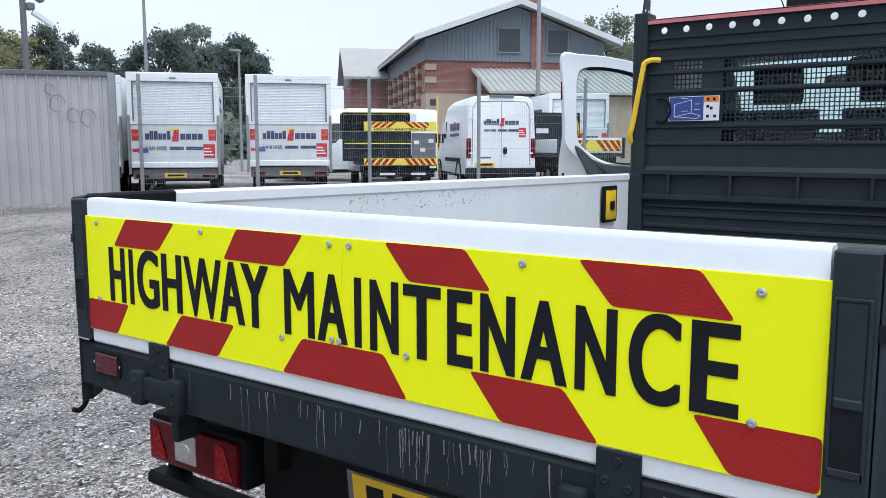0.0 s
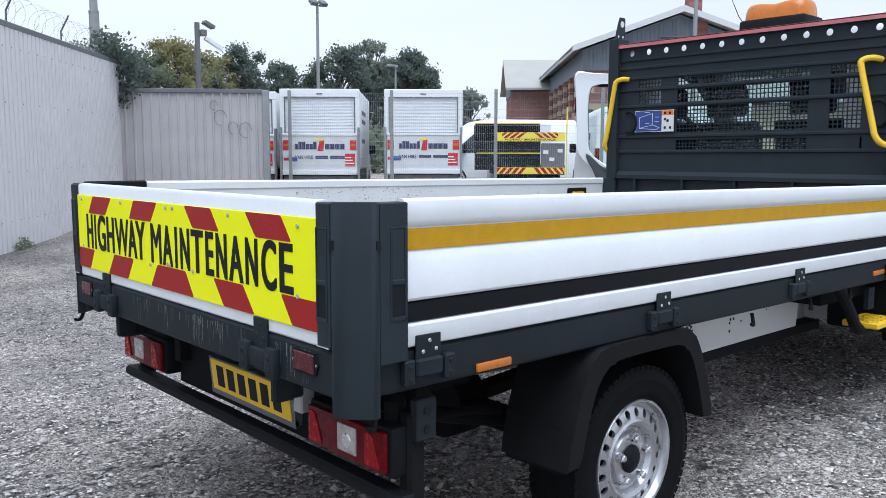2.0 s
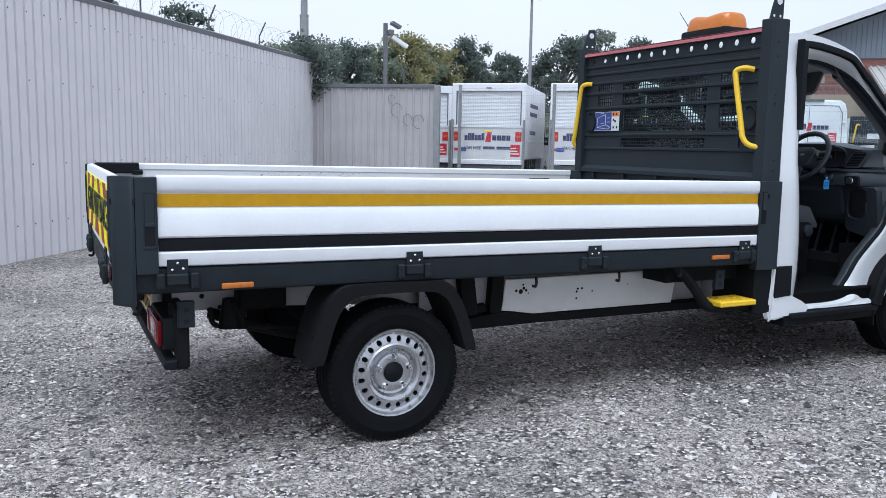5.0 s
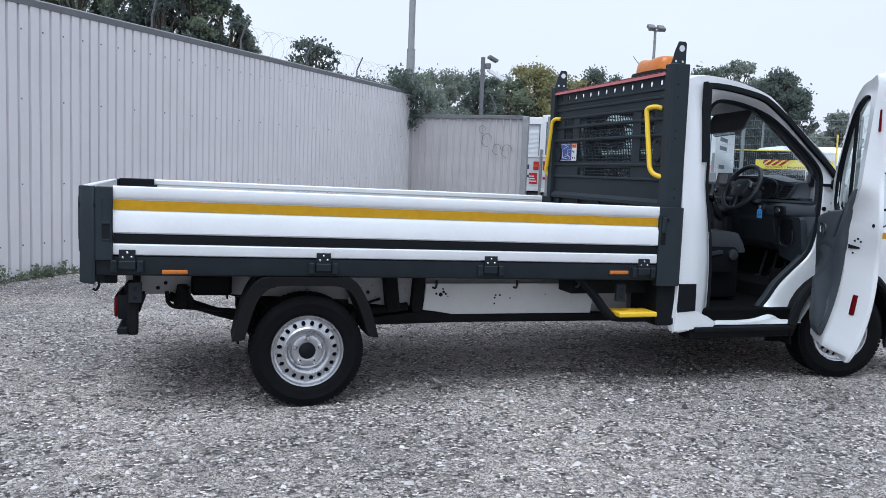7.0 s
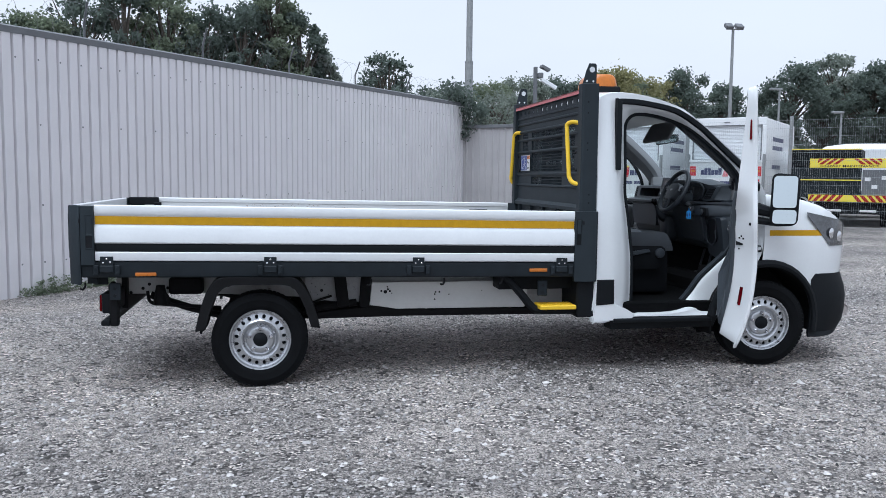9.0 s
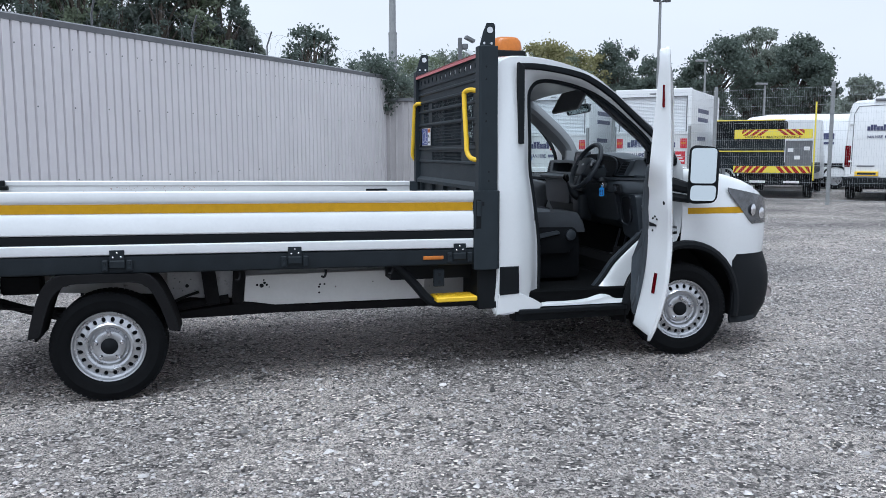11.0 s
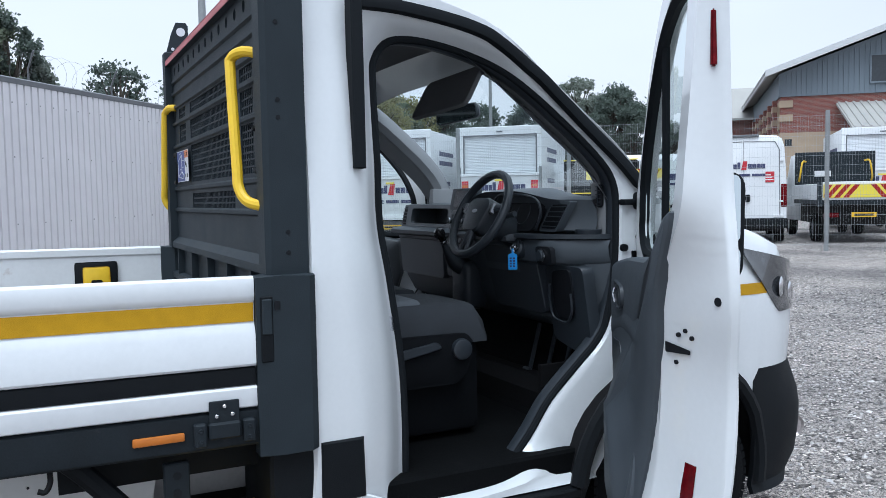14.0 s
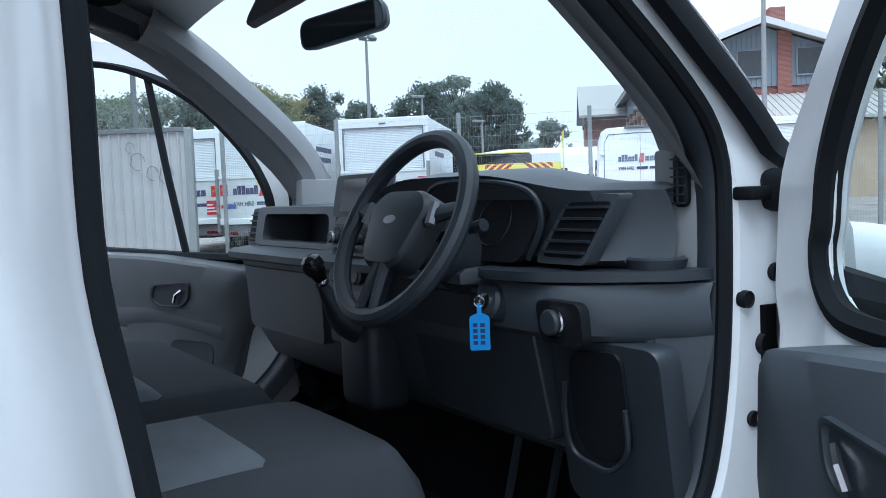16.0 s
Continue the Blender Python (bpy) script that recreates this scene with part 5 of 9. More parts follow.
# step and its tube
bm = BM()
tube(bm, smooth_line([(2.99, -0.86, 0.84), (3.066, -0.87, 0.768), (3.16, -0.88, 0.662), (3.225, -0.885, 0.585), (3.30, -0.89, 0.552), (3.60, -0.89, 0.548)], 5), 0.030, 10)
part("step_tube", bm, BLACK, truck, "black bent step tube")
bm = BM()
box(bm, 3.270, 3.550, -0.980, -0.80, 0.566, 0.598, 0.006)
step = part("side_step", bm, YELLOW_GRIP, truck, "yellow chequered side step")
bm = BM()
for i in range(9):
    for j in range(5):
        x, y = 3.288 + i * 0.030, -0.958 + j * 0.034
        box(bm, x - 0.011, x + 0.011, y - 0.003, y + 0.003, 0.597, 0.601, m=Matrix.Translation((x, y, 0)) @ Matrix.Rotation(radians(45 if (i + j) % 2 else -45), 4, "Z") @ Matrix.Translation((-x, -y, 0)))
part("step_treads", bm, YELLOW_GRIP, step, smooth=0)
bm = BM()
box(bm, 3.56, 3.70, -0.95, -0.6, 0.50, 0.80, 0.01)
box(bm, 3.0, 3.6, -0.80, -0.6, 0.70, 0.80, 0.0)
part("step_bracket", bm, BLACK, truck)

# ---- tail lamps, plate, underrun bar ----
BRIGHTRED = mat("bright_red_lens", (0.30, 0.003, 0.006), 0.25, vary=0.35, scale=70, spec=0.18)
for s in (-1, 1):
    y0, y1 = sorted((s * 0.52, s * 0.885))
    bm = BM()
    box(bm, 0.19, 0.27, y0 - 0.012, y1 + 0.012, 0.588, 0.728, 0.012, 2)
    lamp = part("tail_lamp", bm, BLACK, truck, "red and clear tail lamp cluster")
    bm = BM()
    box(bm, 0.172, 0.195, y0, y1, 0.60, 0.716, 0.010, 2)
    part("red_lens", bm, REDLENS, lamp, "deep red lens")
    yc = (y0 + y1) / 2
    bm = BM()
    box(bm, 0.1685, 0.175, yc + s * 0.02 - 0.044, yc + s * 0.02 + 0.044, 0.622, 0.700, 0.003, 2)
    part("clear_lens", bm, CLEARLENS, lamp, "clear reversing lens")
    for k in (-1, 1):
        bm = BM()
        yk = yc + k * 0.135
        prism(bm, rounded([(yk - 0.034, 0.615), (yk + 0.034, 0.612), (yk + 0.030, 0.704), (yk + k * 0.002, 0.700)], 0.006, 2), "x", 0.1695, 0.174)
        part("lamp_panel", bm, BRIGHTRED, lamp, "bright red lamp panel")
    bm = BM()
    lathe(bm, [(0.024, 0.0), (0.020, 0.003), (0.0, 0.0035)], Matrix.Translation((0.1685, yc + s * 0.02, 0.655)) @ Matrix.Rotation(radians(-90), 4, "Y"), 16)
    part("reversing_bulb", bm, CHROME, lamp)
    bm = BM()
    box(bm, 0.225, 0.285, min(s * 0.80, s * 0.86), max(s * 0.80, s * 0.86), 0.56, 0.80, 0.02)
    box(bm, 0.24, 0.30, min(s * 0.86, s * 0.91), max(s * 0.86, s * 0.91), 0.50, 0.76, 0.01)
    part("lamp_bracket", bm, UNDER, truck)
    bm = BM()
    prism(bm, [(s * y, z) for y, z in ((0.727, 0.918), (0.735, 0.948), (0.835, 0.948), (0.848, 0.920), (0.835, 0.890), (0.735, 0.890))], "x", -0.001, 0.006)
    rr = part("rear_reflector", bm, BLACK, truck, "dull red reflector in a black frame")
    bm = BM()
    box(bm, -0.005, 0.0, min(s * 0.738, s * 0.831), max(s * 0.738, s * 0.831), 0.894, 0.944, 0.002)
    part("reflector_lens", bm, DARKRED, rr, "dark red lens")
    bm = BM()
    for y in (0.7315, 0.840):
        bm = BM()
        lathe(bm, [(0.004, 0), (0.004, 0.001), (0, 0.002)], Matrix.Translation((-0.001, s * y, 0.919)) @ Matrix.Rotation(radians(-90), 4, "Y"), 8)
        part("reflector_screw", bm, CHROME, rr)
bm = BM()
prism(bm, [(0.20, 0.508), (0.19, 0.518), (0.19, 0.538), (0.20, 0.548), (0.245, 0.548), (0.245, 0.508)], "y", -0.93, 0.93, 0.006)
bar = part("underrun_bar", bm, BLACK, truck, "black rear underrun bar")
bm = BM()
box(bm, 0.245, 0.285, -0.50, 0.50, 0.56, 0.86)
part("rear_crossmember", bm, UNDER, truck)
for y in (-0.57, 0.57):
    bm = BM()
    box(bm, 0.03, 0.10, y - 0.012, y + 0.012, 0.755, 0.862, 0.006)
    box(bm, 0.06, 0.16, y + 0.04, y + 0.052, 0.74, 0.862, 0.006)
    part("tow_bracket", bm, RAIL, truck)
mp = Matrix.Translation((0.215, -0.10, 0.665)) @ Matrix.Rotation(radians(-6), 4, "Y")
bm = BM()
box(bm, -0.004, 0.0, -0.262, 0.262, -0.056, 0.056, 0.0015, m=mp)
plate = part("number_plate", bm, PLATE_YELLOW, truck, "yellow plate with plain black bars")
for i in range(6):
    y = 0.195 - i * 0.076
    bm = BM()
    box(bm, -0.0052, -0.0042, y - 0.025, y + 0.025, -0.038, 0.038, m=mp)
    part("plate_bar", bm, LETTER, plate, smooth=0)
bm = BM()
box(bm, -0.002, 0.01, -0.28, 0.28, -0.075, -0.05, m=mp)
box(bm, 0.0, 0.03, -0.28, 0.28, -0.07, 0.06, m=mp)
part("plate_backing", bm, GREYSTEEL, plate)

# ---- cab shell ----
def ys(z):
    """Half width of the cab at a height: upright below the waist, leaning in above."""
    if z <= 1.25:
        return 0.962 - 0.03 * max(0.0, (0.8 - z) / 0.4) ** 2
    t = (z - 1.25) / 0.85
    return 0.962 - 0.025 * t - 0.05 * t * t


CAB_GREY = mat("dark_grey_trim", (0.055, 0.065, 0.077), 0.5, vary=0.12, scale=9, bump=0.10, fine=900)
DOOR_GREY = mat("grey_door_trim", (0.055, 0.060, 0.067), 0.45, vary=0.12, scale=9, bump=0.10, fine=900)
CAB_BLACK = mat("black_trim", (0.026, 0.032, 0.040), 0.45, vary=0.15, scale=9, bump=0.10, fine=900)
LINER = mat("pale_grey_liner", (0.23, 0.235, 0.245), 0.85, vary=0.06, scale=9, bump=0.2, fine=500)
LINER_DARK = mat("dark_headliner", (0.12, 0.122, 0.13), 0.9, vary=0.08, scale=9, bump=0.2, fine=500)
FABRIC = mat("charcoal_seat_fabric", (0.034, 0.038, 0.045), 0.92, vary=0.2, scale=14, bump=0.5, fine=700)
FABRIC2 = mat("grey_seat_insert", (0.12, 0.132, 0.147), 0.92, vary=0.2, scale=14, bump=0.6, fine=500)
SEAL = mat("rubber_door_seal", (0.007, 0.009, 0.0115), 0.75, vary=0.15, spec=0.2)

RING = [  # (outer x, z), (opening x, z)
    ((3.700, 0.46), (4.050, 0.545)), ((3.700, 0.72), (4.047, 0.76)), ((3.700, 1.00), (4.038, 0.975)), ((3.700, 1.30), (4.001, 1.25)), ((3.700, 1.50), (3.972, 1.43)), ((3.700, 1.65), (3.969, 1.62)),
    ((3.700, 1.90), (3.969, 1.88)), ((3.705, 2.07), (3.980, 1.965)), ((3.745, 2.15), (4.035, 2.025)), ((3.87, 2.182), (4.14, 2.035)), ((4.12, 2.160), (4.29, 2.010)),
    ((4.40, 2.075), (4.44, 1.960)), ((4.575, 1.976), (4.565, 1.885)), ((4.757, 1.826), (4.700, 1.780)), ((4.945, 1.665), (4.838, 1.660)), ((5.05, 1.525), (4.915, 1.560)),
    ((5.07, 1.42), (4.929, 1.44)), ((5.075, 1.20), (4.920, 1.22)), ((5.05, 0.96), (4.885, 1.05)), ((4.945, 0.80), (4.835, 0.965)), ((4.80, 0.62), (4.740, 0.88)), ((4.735, 0.52), (4.620, 0.77)),
    ((4.71, 0.498), (4.530, 0.65)), ((4.35, 0.496), (4.43, 0.555)), ((4.20, 0.496), (4.28, 0.530)), ((4.00, 0.496), (4.10, 0.530))]
outer = smooth_line([(x, z, 0) for (x, z), _ in RING], 4, True)
inner = smooth_line([(x, z, 0) for _, (x, z) in RING], 4, True)


def ramp(x, xs, vs):
    """Piecewise straight line through (xs, vs)."""
    if x <= xs[0]:
        return vs[0]
    for i in range(1, len(xs)):
        if x <= xs[i]:
            return vs[i - 1] + (vs[i] - vs[i - 1]) * (x - xs[i - 1]) / (xs[i] - xs[i - 1])
    return vs[-1]


def yo(x, z):
    """Half width of the outer skin: the windscreen pillar stands in from the waist."""
    return ys(z) - 0.085 * ramp(x, (4.35, 4.6), (0, 1)) * ramp(z, (1.44, 1.56), (0, 1))


def yi(z):
    """Half width at the rubber seal round the door opening."""
    return 0.818 - 0.10 * max(0.0, z - 1.62)


def loop(f, s, dy=0.0):
    pts = []
    for a, b in zip(outer, inner):
        p = a.lerp(b, f)
        front = ramp(a.x, (4.45, 4.75), (0, 1))
        kb = ramp(f, (0, 0.45, 0.72, 0.94, 1), (0, 0.02, 0.32, 0.93, 1))
        kf = ramp(f, (0, 0.03, 0.2, 0.3, 0.9, 1), (0, 0.1, 0.62, 0.7, 0.85, 1))
        k = kb + (kf - kb) * front
        y = yo(a.x, a.y)
        pts.append((p.x, s * (y + (yi(b.y) - y) * k - dy), p.y))
    return pts


def lip(d, dy, s):
    """The opening's line moved d towards the middle of the opening and dy inwards."""
    pts, n = [], len(inner)
    for i, p in enumerate(inner):
        t = inner[(i + 1) % n] - inner[i - 1]
        t.normalize()
        pts.append((p.x + t.y * d, s * (yi(p.y) - dy), p.y - t.x * d))
    return pts


for s in (-1, 1):
    bm = BM()
    grid(bm, [loop(-0.04, s, 0.02)] + [loop(f, s) for f in (0.0, 0.03, 0.2, 0.3, 0.42, 0.55, 0.66, 0.74, 0.82, 0.90, 0.94, 1.0)] + [lip(0.004, 0.03, s)], True)
    c = part("cab_side", bm, WHITE, truck, "white painted cab side with the door aperture")
    bm = BM()
    tube(bm, lip(0.0, -0.002, s), 0.0135, 8, True)
    part("door_seal", bm, SEAL, c, "black rubber door seal")
    bm = BM()
    grid(bm, [lip(0.006, 0.004, s), lip(0.013, 0.016, s), lip(0.012, 0.05, s), lip(0.002, 0.066, s), lip(-0.03, 0.09, s)], True)
    part("aperture_trim", bm, CAB_BLACK, c)
    k0, k1 = 11 * 4, 16 * 4 + 3
    bm = BM()
    grid(bm, [lip(d, dy, s)[k0:k1] for d, dy in ((0.002, 0.055), (0.008, 0.062), (0.010, 0.085), (0.002, 0.115), (-0.03, 0.135), (-0.07, 0.12), (-0.10, 0.08))])
    part("front_pillar_trim", bm, LINER, c, "pale grey inner pillar trim")
    # drip channel on the B-pillar and along the roof edge
    bm = BM()
    chan = smooth_line([(3.872, 2.118, 0), (3.93, 2.122, 0), (4.06, 2.115, 0), (4.268, 2.080, 0), (4.418, 2.028, 0), (4.562, 1.952, 0), (4.67, 1.866, 0), (4.757, 1.793, 0), (4.848, 1.714, 0), (4.925, 1.647, 0), (4.985, 1.588, 0), (5.02, 1.545, 0), (5.033, 1.50, 0)], 5)
    rows = []
    for i, p in enumerate(chan):
        t = (chan[min(i + 1, len(chan) - 1)] - chan[max(i - 1, 0)]).normalized()
        yb = max(0.848, yo(p.x, p.y) + 0.006)
        rows.append([(p.x - t.y * d, s * (yb - dd), p.y + t.x * d) for d, dd in ((-0.024, 0.022), (-0.018, 0.0), (0.0, -0.004), (0.016, 0.0), (0.02, 0.022))])
    grid(bm, rows)
    part("drip_channel", bm, SEAL, c)
    bm = BM()
    prism(bm, [(3.848, 1.605), (3.886, 1.605), (3.884, 1.85), (3.884, 2.11), (3.846, 2.138)], "y", min(s * 0.942, s * 0.885), max(s * 0.942, s * 0.885), 0.004)
    part("black_applique", bm, SEAL, c)
    bm = BM()
    prism(bm, [(3.712, 0.59), (3.712, 0.785), (3.848, 0.785), (3.852, 0.60)], "y", min(s * 0.95, s * 0.968), max(s * 0.95, s * 0.968), 0.006)
    part("black_pillar_cover", bm, BLACK, c, "black plastic cover low on the pillar")
    # pressed hollow on the B pillar
    bm = BM()
    prism(bm, [(3.702, 0.60), (3.70, 0.50), (3.688, 0.447), (3.708, 0.466), (3.80, 0.472), (4.0, 0.478), (4.02, 0.52), (3.95, 0.56), (3.86, 0.60)], "y", min(s * 0.940, s * 0.9615), max(s * 0.940, s * 0.9615), 0.004)
    part("rear_corner_skirt", bm, WHITE, c)
    bm = BM()
    prism(bm, [(3.84, 0.40), (3.82, 0.492), (4.72, 0.492), (4.68, 0.405)], "y", min(s * 0.80, s * 0.945), max(s * 0.80, s * 0.945), 0.008)
    box(bm, 3.85, 4.65, min(s * 0.90, s * 0.982), max(s * 0.90, s * 0.982), 0.455, 0.488, 0.006)
    part("sill_step", bm, BLACK, c, "black side sill")
    bm = BM()
    box(bm, 4.03, 4.48, min(s * 0.72, s * 0.88), max(s * 0.72, s * 0.88), 0.50, 0.53, 0.008)
    for i in range(6):
        box(bm, 4.06, 4.45, min(s * (0.75 + i * 0.02), s * (0.757 + i * 0.02)), max(s * (0.75 + i * 0.02), s * (0.757 + i * 0.02)), 0.53, 0.535)
    part("entry_tread", bm, UNDER, c)
# bottom pocket, striker on the driver's B-pillar
bm = BM()
tube(bm, [(3.985, -0.80, 1.125), (3.998, -0.85, 1.125), (3.998, -0.85, 1.085), (3.985, -0.80, 1.085)], 0.005, 6)
part("door_striker", bm, CHROME, truck)

# roof skin
top = [(x, z) for (x, z), _ in RING[7:13]]
topl = smooth_line([(x, z, 0) for x, z in top], 4)
bm = BM()
rows = []
for p in topl:
    w = yo(p.x, p.y) - 0.004
    rows.append([(p.x, w * t, p.y + 0.045 * (1 - abs(t) ** 3.0)) for t in [i / 12 for i in range(-12, 13)]])
grid(bm, rows)
solid(bm, 0.01)
roof = part("cab_roof", bm, WHITE, truck, "white cab roof")
bm = BM()
box(bm, 4.20, 4.27, -0.26, -0.19, 2.165, 2.20, 0.015, 2)
part("roof_fin", bm, WHITE, roof)
bm = BM()
tube(bm, [(4.3, 0.25, 2.19), (4.05, 0.27, 2.36), (3.96, 0.275, 2.46)], [0.005, 0.003, 0.002], 6)
part("aerial", bm, SEAL, roof, "thin black roof aerial")
bm = BM()
rows = []
for p in topl[:-4]:
    w = ys(p.y) - 0.07
    rows.append([(max(p.x, 3.76), w * t, min(p.y, 2.11) - 0.035 + 0.05 * (1 - abs(t) ** 3)) for t in [i / 12 for i in range(-12, 13)]])
grid(bm, rows)
part("headliner", bm, LINER_DARK, roof, "dark grey cloth headliner")

# rear wall with its window
bm = BM()
for y0, y1, z0, z1 in ((-0.90, 0.90, 0.5, 1.45), (-0.86, 0.86, 1.98, 2.10), (-0.88, -0.58, 1.45, 1.98), (0.58, 0.88, 1.45, 1.98)):
    box(bm, 3.705, 3.745, y0, y1, z0, z1)
rear = part("cab_rear_wall", bm, WHITE, truck, "white cab rear wall with a window")
bm = BM()
for y0, y1, z0, z1 in ((-0.88, 0.88, 0.5, 1.44), (-0.84, 0.84, 1.99, 2.08), (-0.85, -0.59, 1.44, 1.99), (0.59, 0.85, 1.44, 1.99)):
    box(bm, 3.748, 3.765, y0, y1, z0, z1)
part("rear_trim", bm, CAB_GREY, rear)
bm = BM()
box(bm, 3.722, 3.727, -0.58, 0.58, 1.45, 1.98)
g = part("rear_window", bm, GLASS, rear, "clear rear window")
g.visible_shadow = False

# windscreen between the A-pillars
scr = smooth_line([(x, z, 0) for (x, z), _ in RING[11:16]], 4)
rows = []
for i, p in enumerate(scr):
    w = yo(p.x, p.y) - 0.02
    k = 0.10 + 0.14 * i / (len(scr) - 1)
    rows.append([(p.x + k * (1 - t * t), w * t, p.y + 0.03 * (1 - t * t)) for t in [j / 12 for j in range(-12, 13)]])
bm = BM()
grid(bm, rows)
ws = part("windscreen", bm, WINDSCREEN, truck, "raked clear windscreen")
ws.visible_shadow = False
for s in (-1, 1):
    bm = BM()
    pl, prev = [], None
    for i, p in enumerate(scr):
        w = yo(p.x, p.y)
        pl.append([(p.x - 0.0, s * (w - 0.002), p.y + 0.004), (p.x + 0.014, s * (w - 0.05), p.y + 0.005), (p.x + 0.008, s * (w - 0.135), p.y - 0.008), (p.x - 0.05, s * (w - 0.150), p.y - 0.03), (p.x - 0.085, s * (w - 0.09), p.y - 0.055)])
    grid(bm, [[q[0], q[1], (q[1][0] - 0.002, q[1][1] - s * 0.022, q[1][2] - 0.008)] for q in pl])
    solid(bm, 0.006)
    a = part("windscreen_pillar", bm, WHITE, truck, "white windscreen pillar")
    bm = BM()
    grid(bm, [[(q[1][0] - 0.012, q[1][1], q[1][2] - 0.022), (q[2][0] - 0.004, q[2][1] - s * 0.010, q[2][2] - 0.010), (q[2][0] - 0.02, q[2][1] - s * 0.012, q[2][2] - 0.02), (q[3][0], q[3][1] - s * 0.006, q[3][2] - 0.006), (q[4][0] - 0.012, q[4][1] - s * 0.008, q[4][2] - 0.012), (q[4][0] - 0.02, q[4][1] + s * 0.02, q[4][2] - 0.02)] for q in pl])
    part("pillar_trim", bm, LINER, a, "pale grey pillar trim")

# ---- nose: wings, bonnet, bumper ----
PLAN = smooth_line([(5.06, 0.962, 0), (5.3, 0.965, 0), (5.53, 0.955, 0), (5.68, 0.925, 0), (5.81, 0.85, 0), (5.905, 0.72, 0), (5.99, 0.50, 0), (6.04, 0.25, 0), (6.055, 0.0, 0)], 5)
half = PLAN[:-1]
plan = [(p.x, -p.y) for p in half] + [(PLAN[-1].x, 0.0)] + [(p.x, p.y) for p in reversed(half)]


def shoulder(x):
    return 1.36 - 0.05 * max(0, x - 5.06) - 0.42 * max(0, x - 5.45) ** 1.7


def wing_foot(x, y):
    d = x - 5.103
    arch = 0.425 + math.sqrt(max(0.0, 0.462 ** 2 - d * d)) if abs(d) < 0.462 else 0.0
    return max(arch, 0.80 if x > 5.5 else 0.455)


bm = BM()
rows = []
for i in range(9):
    t = i / 8
    row = []
    for x, y in plan:
        zb, zt = wing_foot(x, y), shoulder(x)
        bulge = 0.012 * math.sin(t * math.pi)
        k = 1 - 0.05 * max(0, t - 0.6)
        row.append((x + bulge * 0.5 - 0.06 * max(0, t - 0.55) * (x > 5.7), y * k + math.copysign(bulge, y) * (abs(y) > 0.1), zb + (zt - zb) * t))
    rows.append(row)
topline = rows[-1]
# bonnet, from the shoulder line back to the cowl
for i in range(1, 7):
    t = i / 6
    row = []
    for (x, y, z) in topline:
        cx, cy, cz = 5.12 + 0.10 * (1 - (y / 0.96) ** 2), y * 0.93, 1.43 + 0.03 * (1 - (y / 0.96) ** 2)
        up = 0.05 * math.sin(t * math.pi / 2)
        row.append((x + (cx - x) * t, y + (cy - y) * t, z + (cz - z) * t ** 0.75 + up * (1 - t)))
    rows.append(row)
grid(bm, rows)
nose = part("front_wings_and_bonnet", bm, WHITE, truck, "white front wings and bonnet")
for s in (-1, 1):
    bm = BM()
    sub = [p for p in half if 5.06 <= p.x <= 5.58]
    grid(bm, [[(p.x, s * (p.y + 0.012), z) for p in sub] for z in (1.112, 1.156)])
    part("wing_tape", bm, AMBER_TAPE, nose, "amber tape along the wing")
# grille and bumper
bm = BM()
rows = []
for z, o in ((0.315, -0.05), (0.345, 0.0), (0.42, 0.028), (0.50, 0.038), (0.56, 0.042), (0.62, 0.042), (0.69, 0.034), (0.75, 0.018), (0.79, 0.008), (0.81, 0.002)):
    rows.append([(x + o * ramp(x, (5.5, 5.8), (0.1, 1)), y + math.copysign(o * ramp(x, (5.5, 5.75), (0.35, 0.7)), y) * (abs(y) > 0.3), z) for x, y in plan if x > 5.47])
grid(bm, rows)
solid(bm, 0.02)
bumper = part("front_bumper", bm, BLACK, truck, "black unpainted front bumper")
bm = BM()
box(bm, 6.03, 6.07, -0.45, 0.45, 0.86, 1.08, 0.02)
for i in range(4):
    box(bm, 6.06, 6.08, -0.42, 0.42, 0.88 + i * 0.05, 0.90 + i * 0.05, 0.004)
part("grille", bm, BLACK, nose)
for s in (-1, 1):
    bm = BM()
    lathe(bm, [(0, 0.01), (0.04, 0.008), (0.05, 0.0)], Matrix.Translation((5.875, s * 0.832, 0.50)) @ Matrix.Rotation(radians(90 * s), 4, "X") @ Matrix.Rotation(radians(25), 4, "Y"), 16)
    part("fog_lamp", bm, CLEARLENS, bumper)
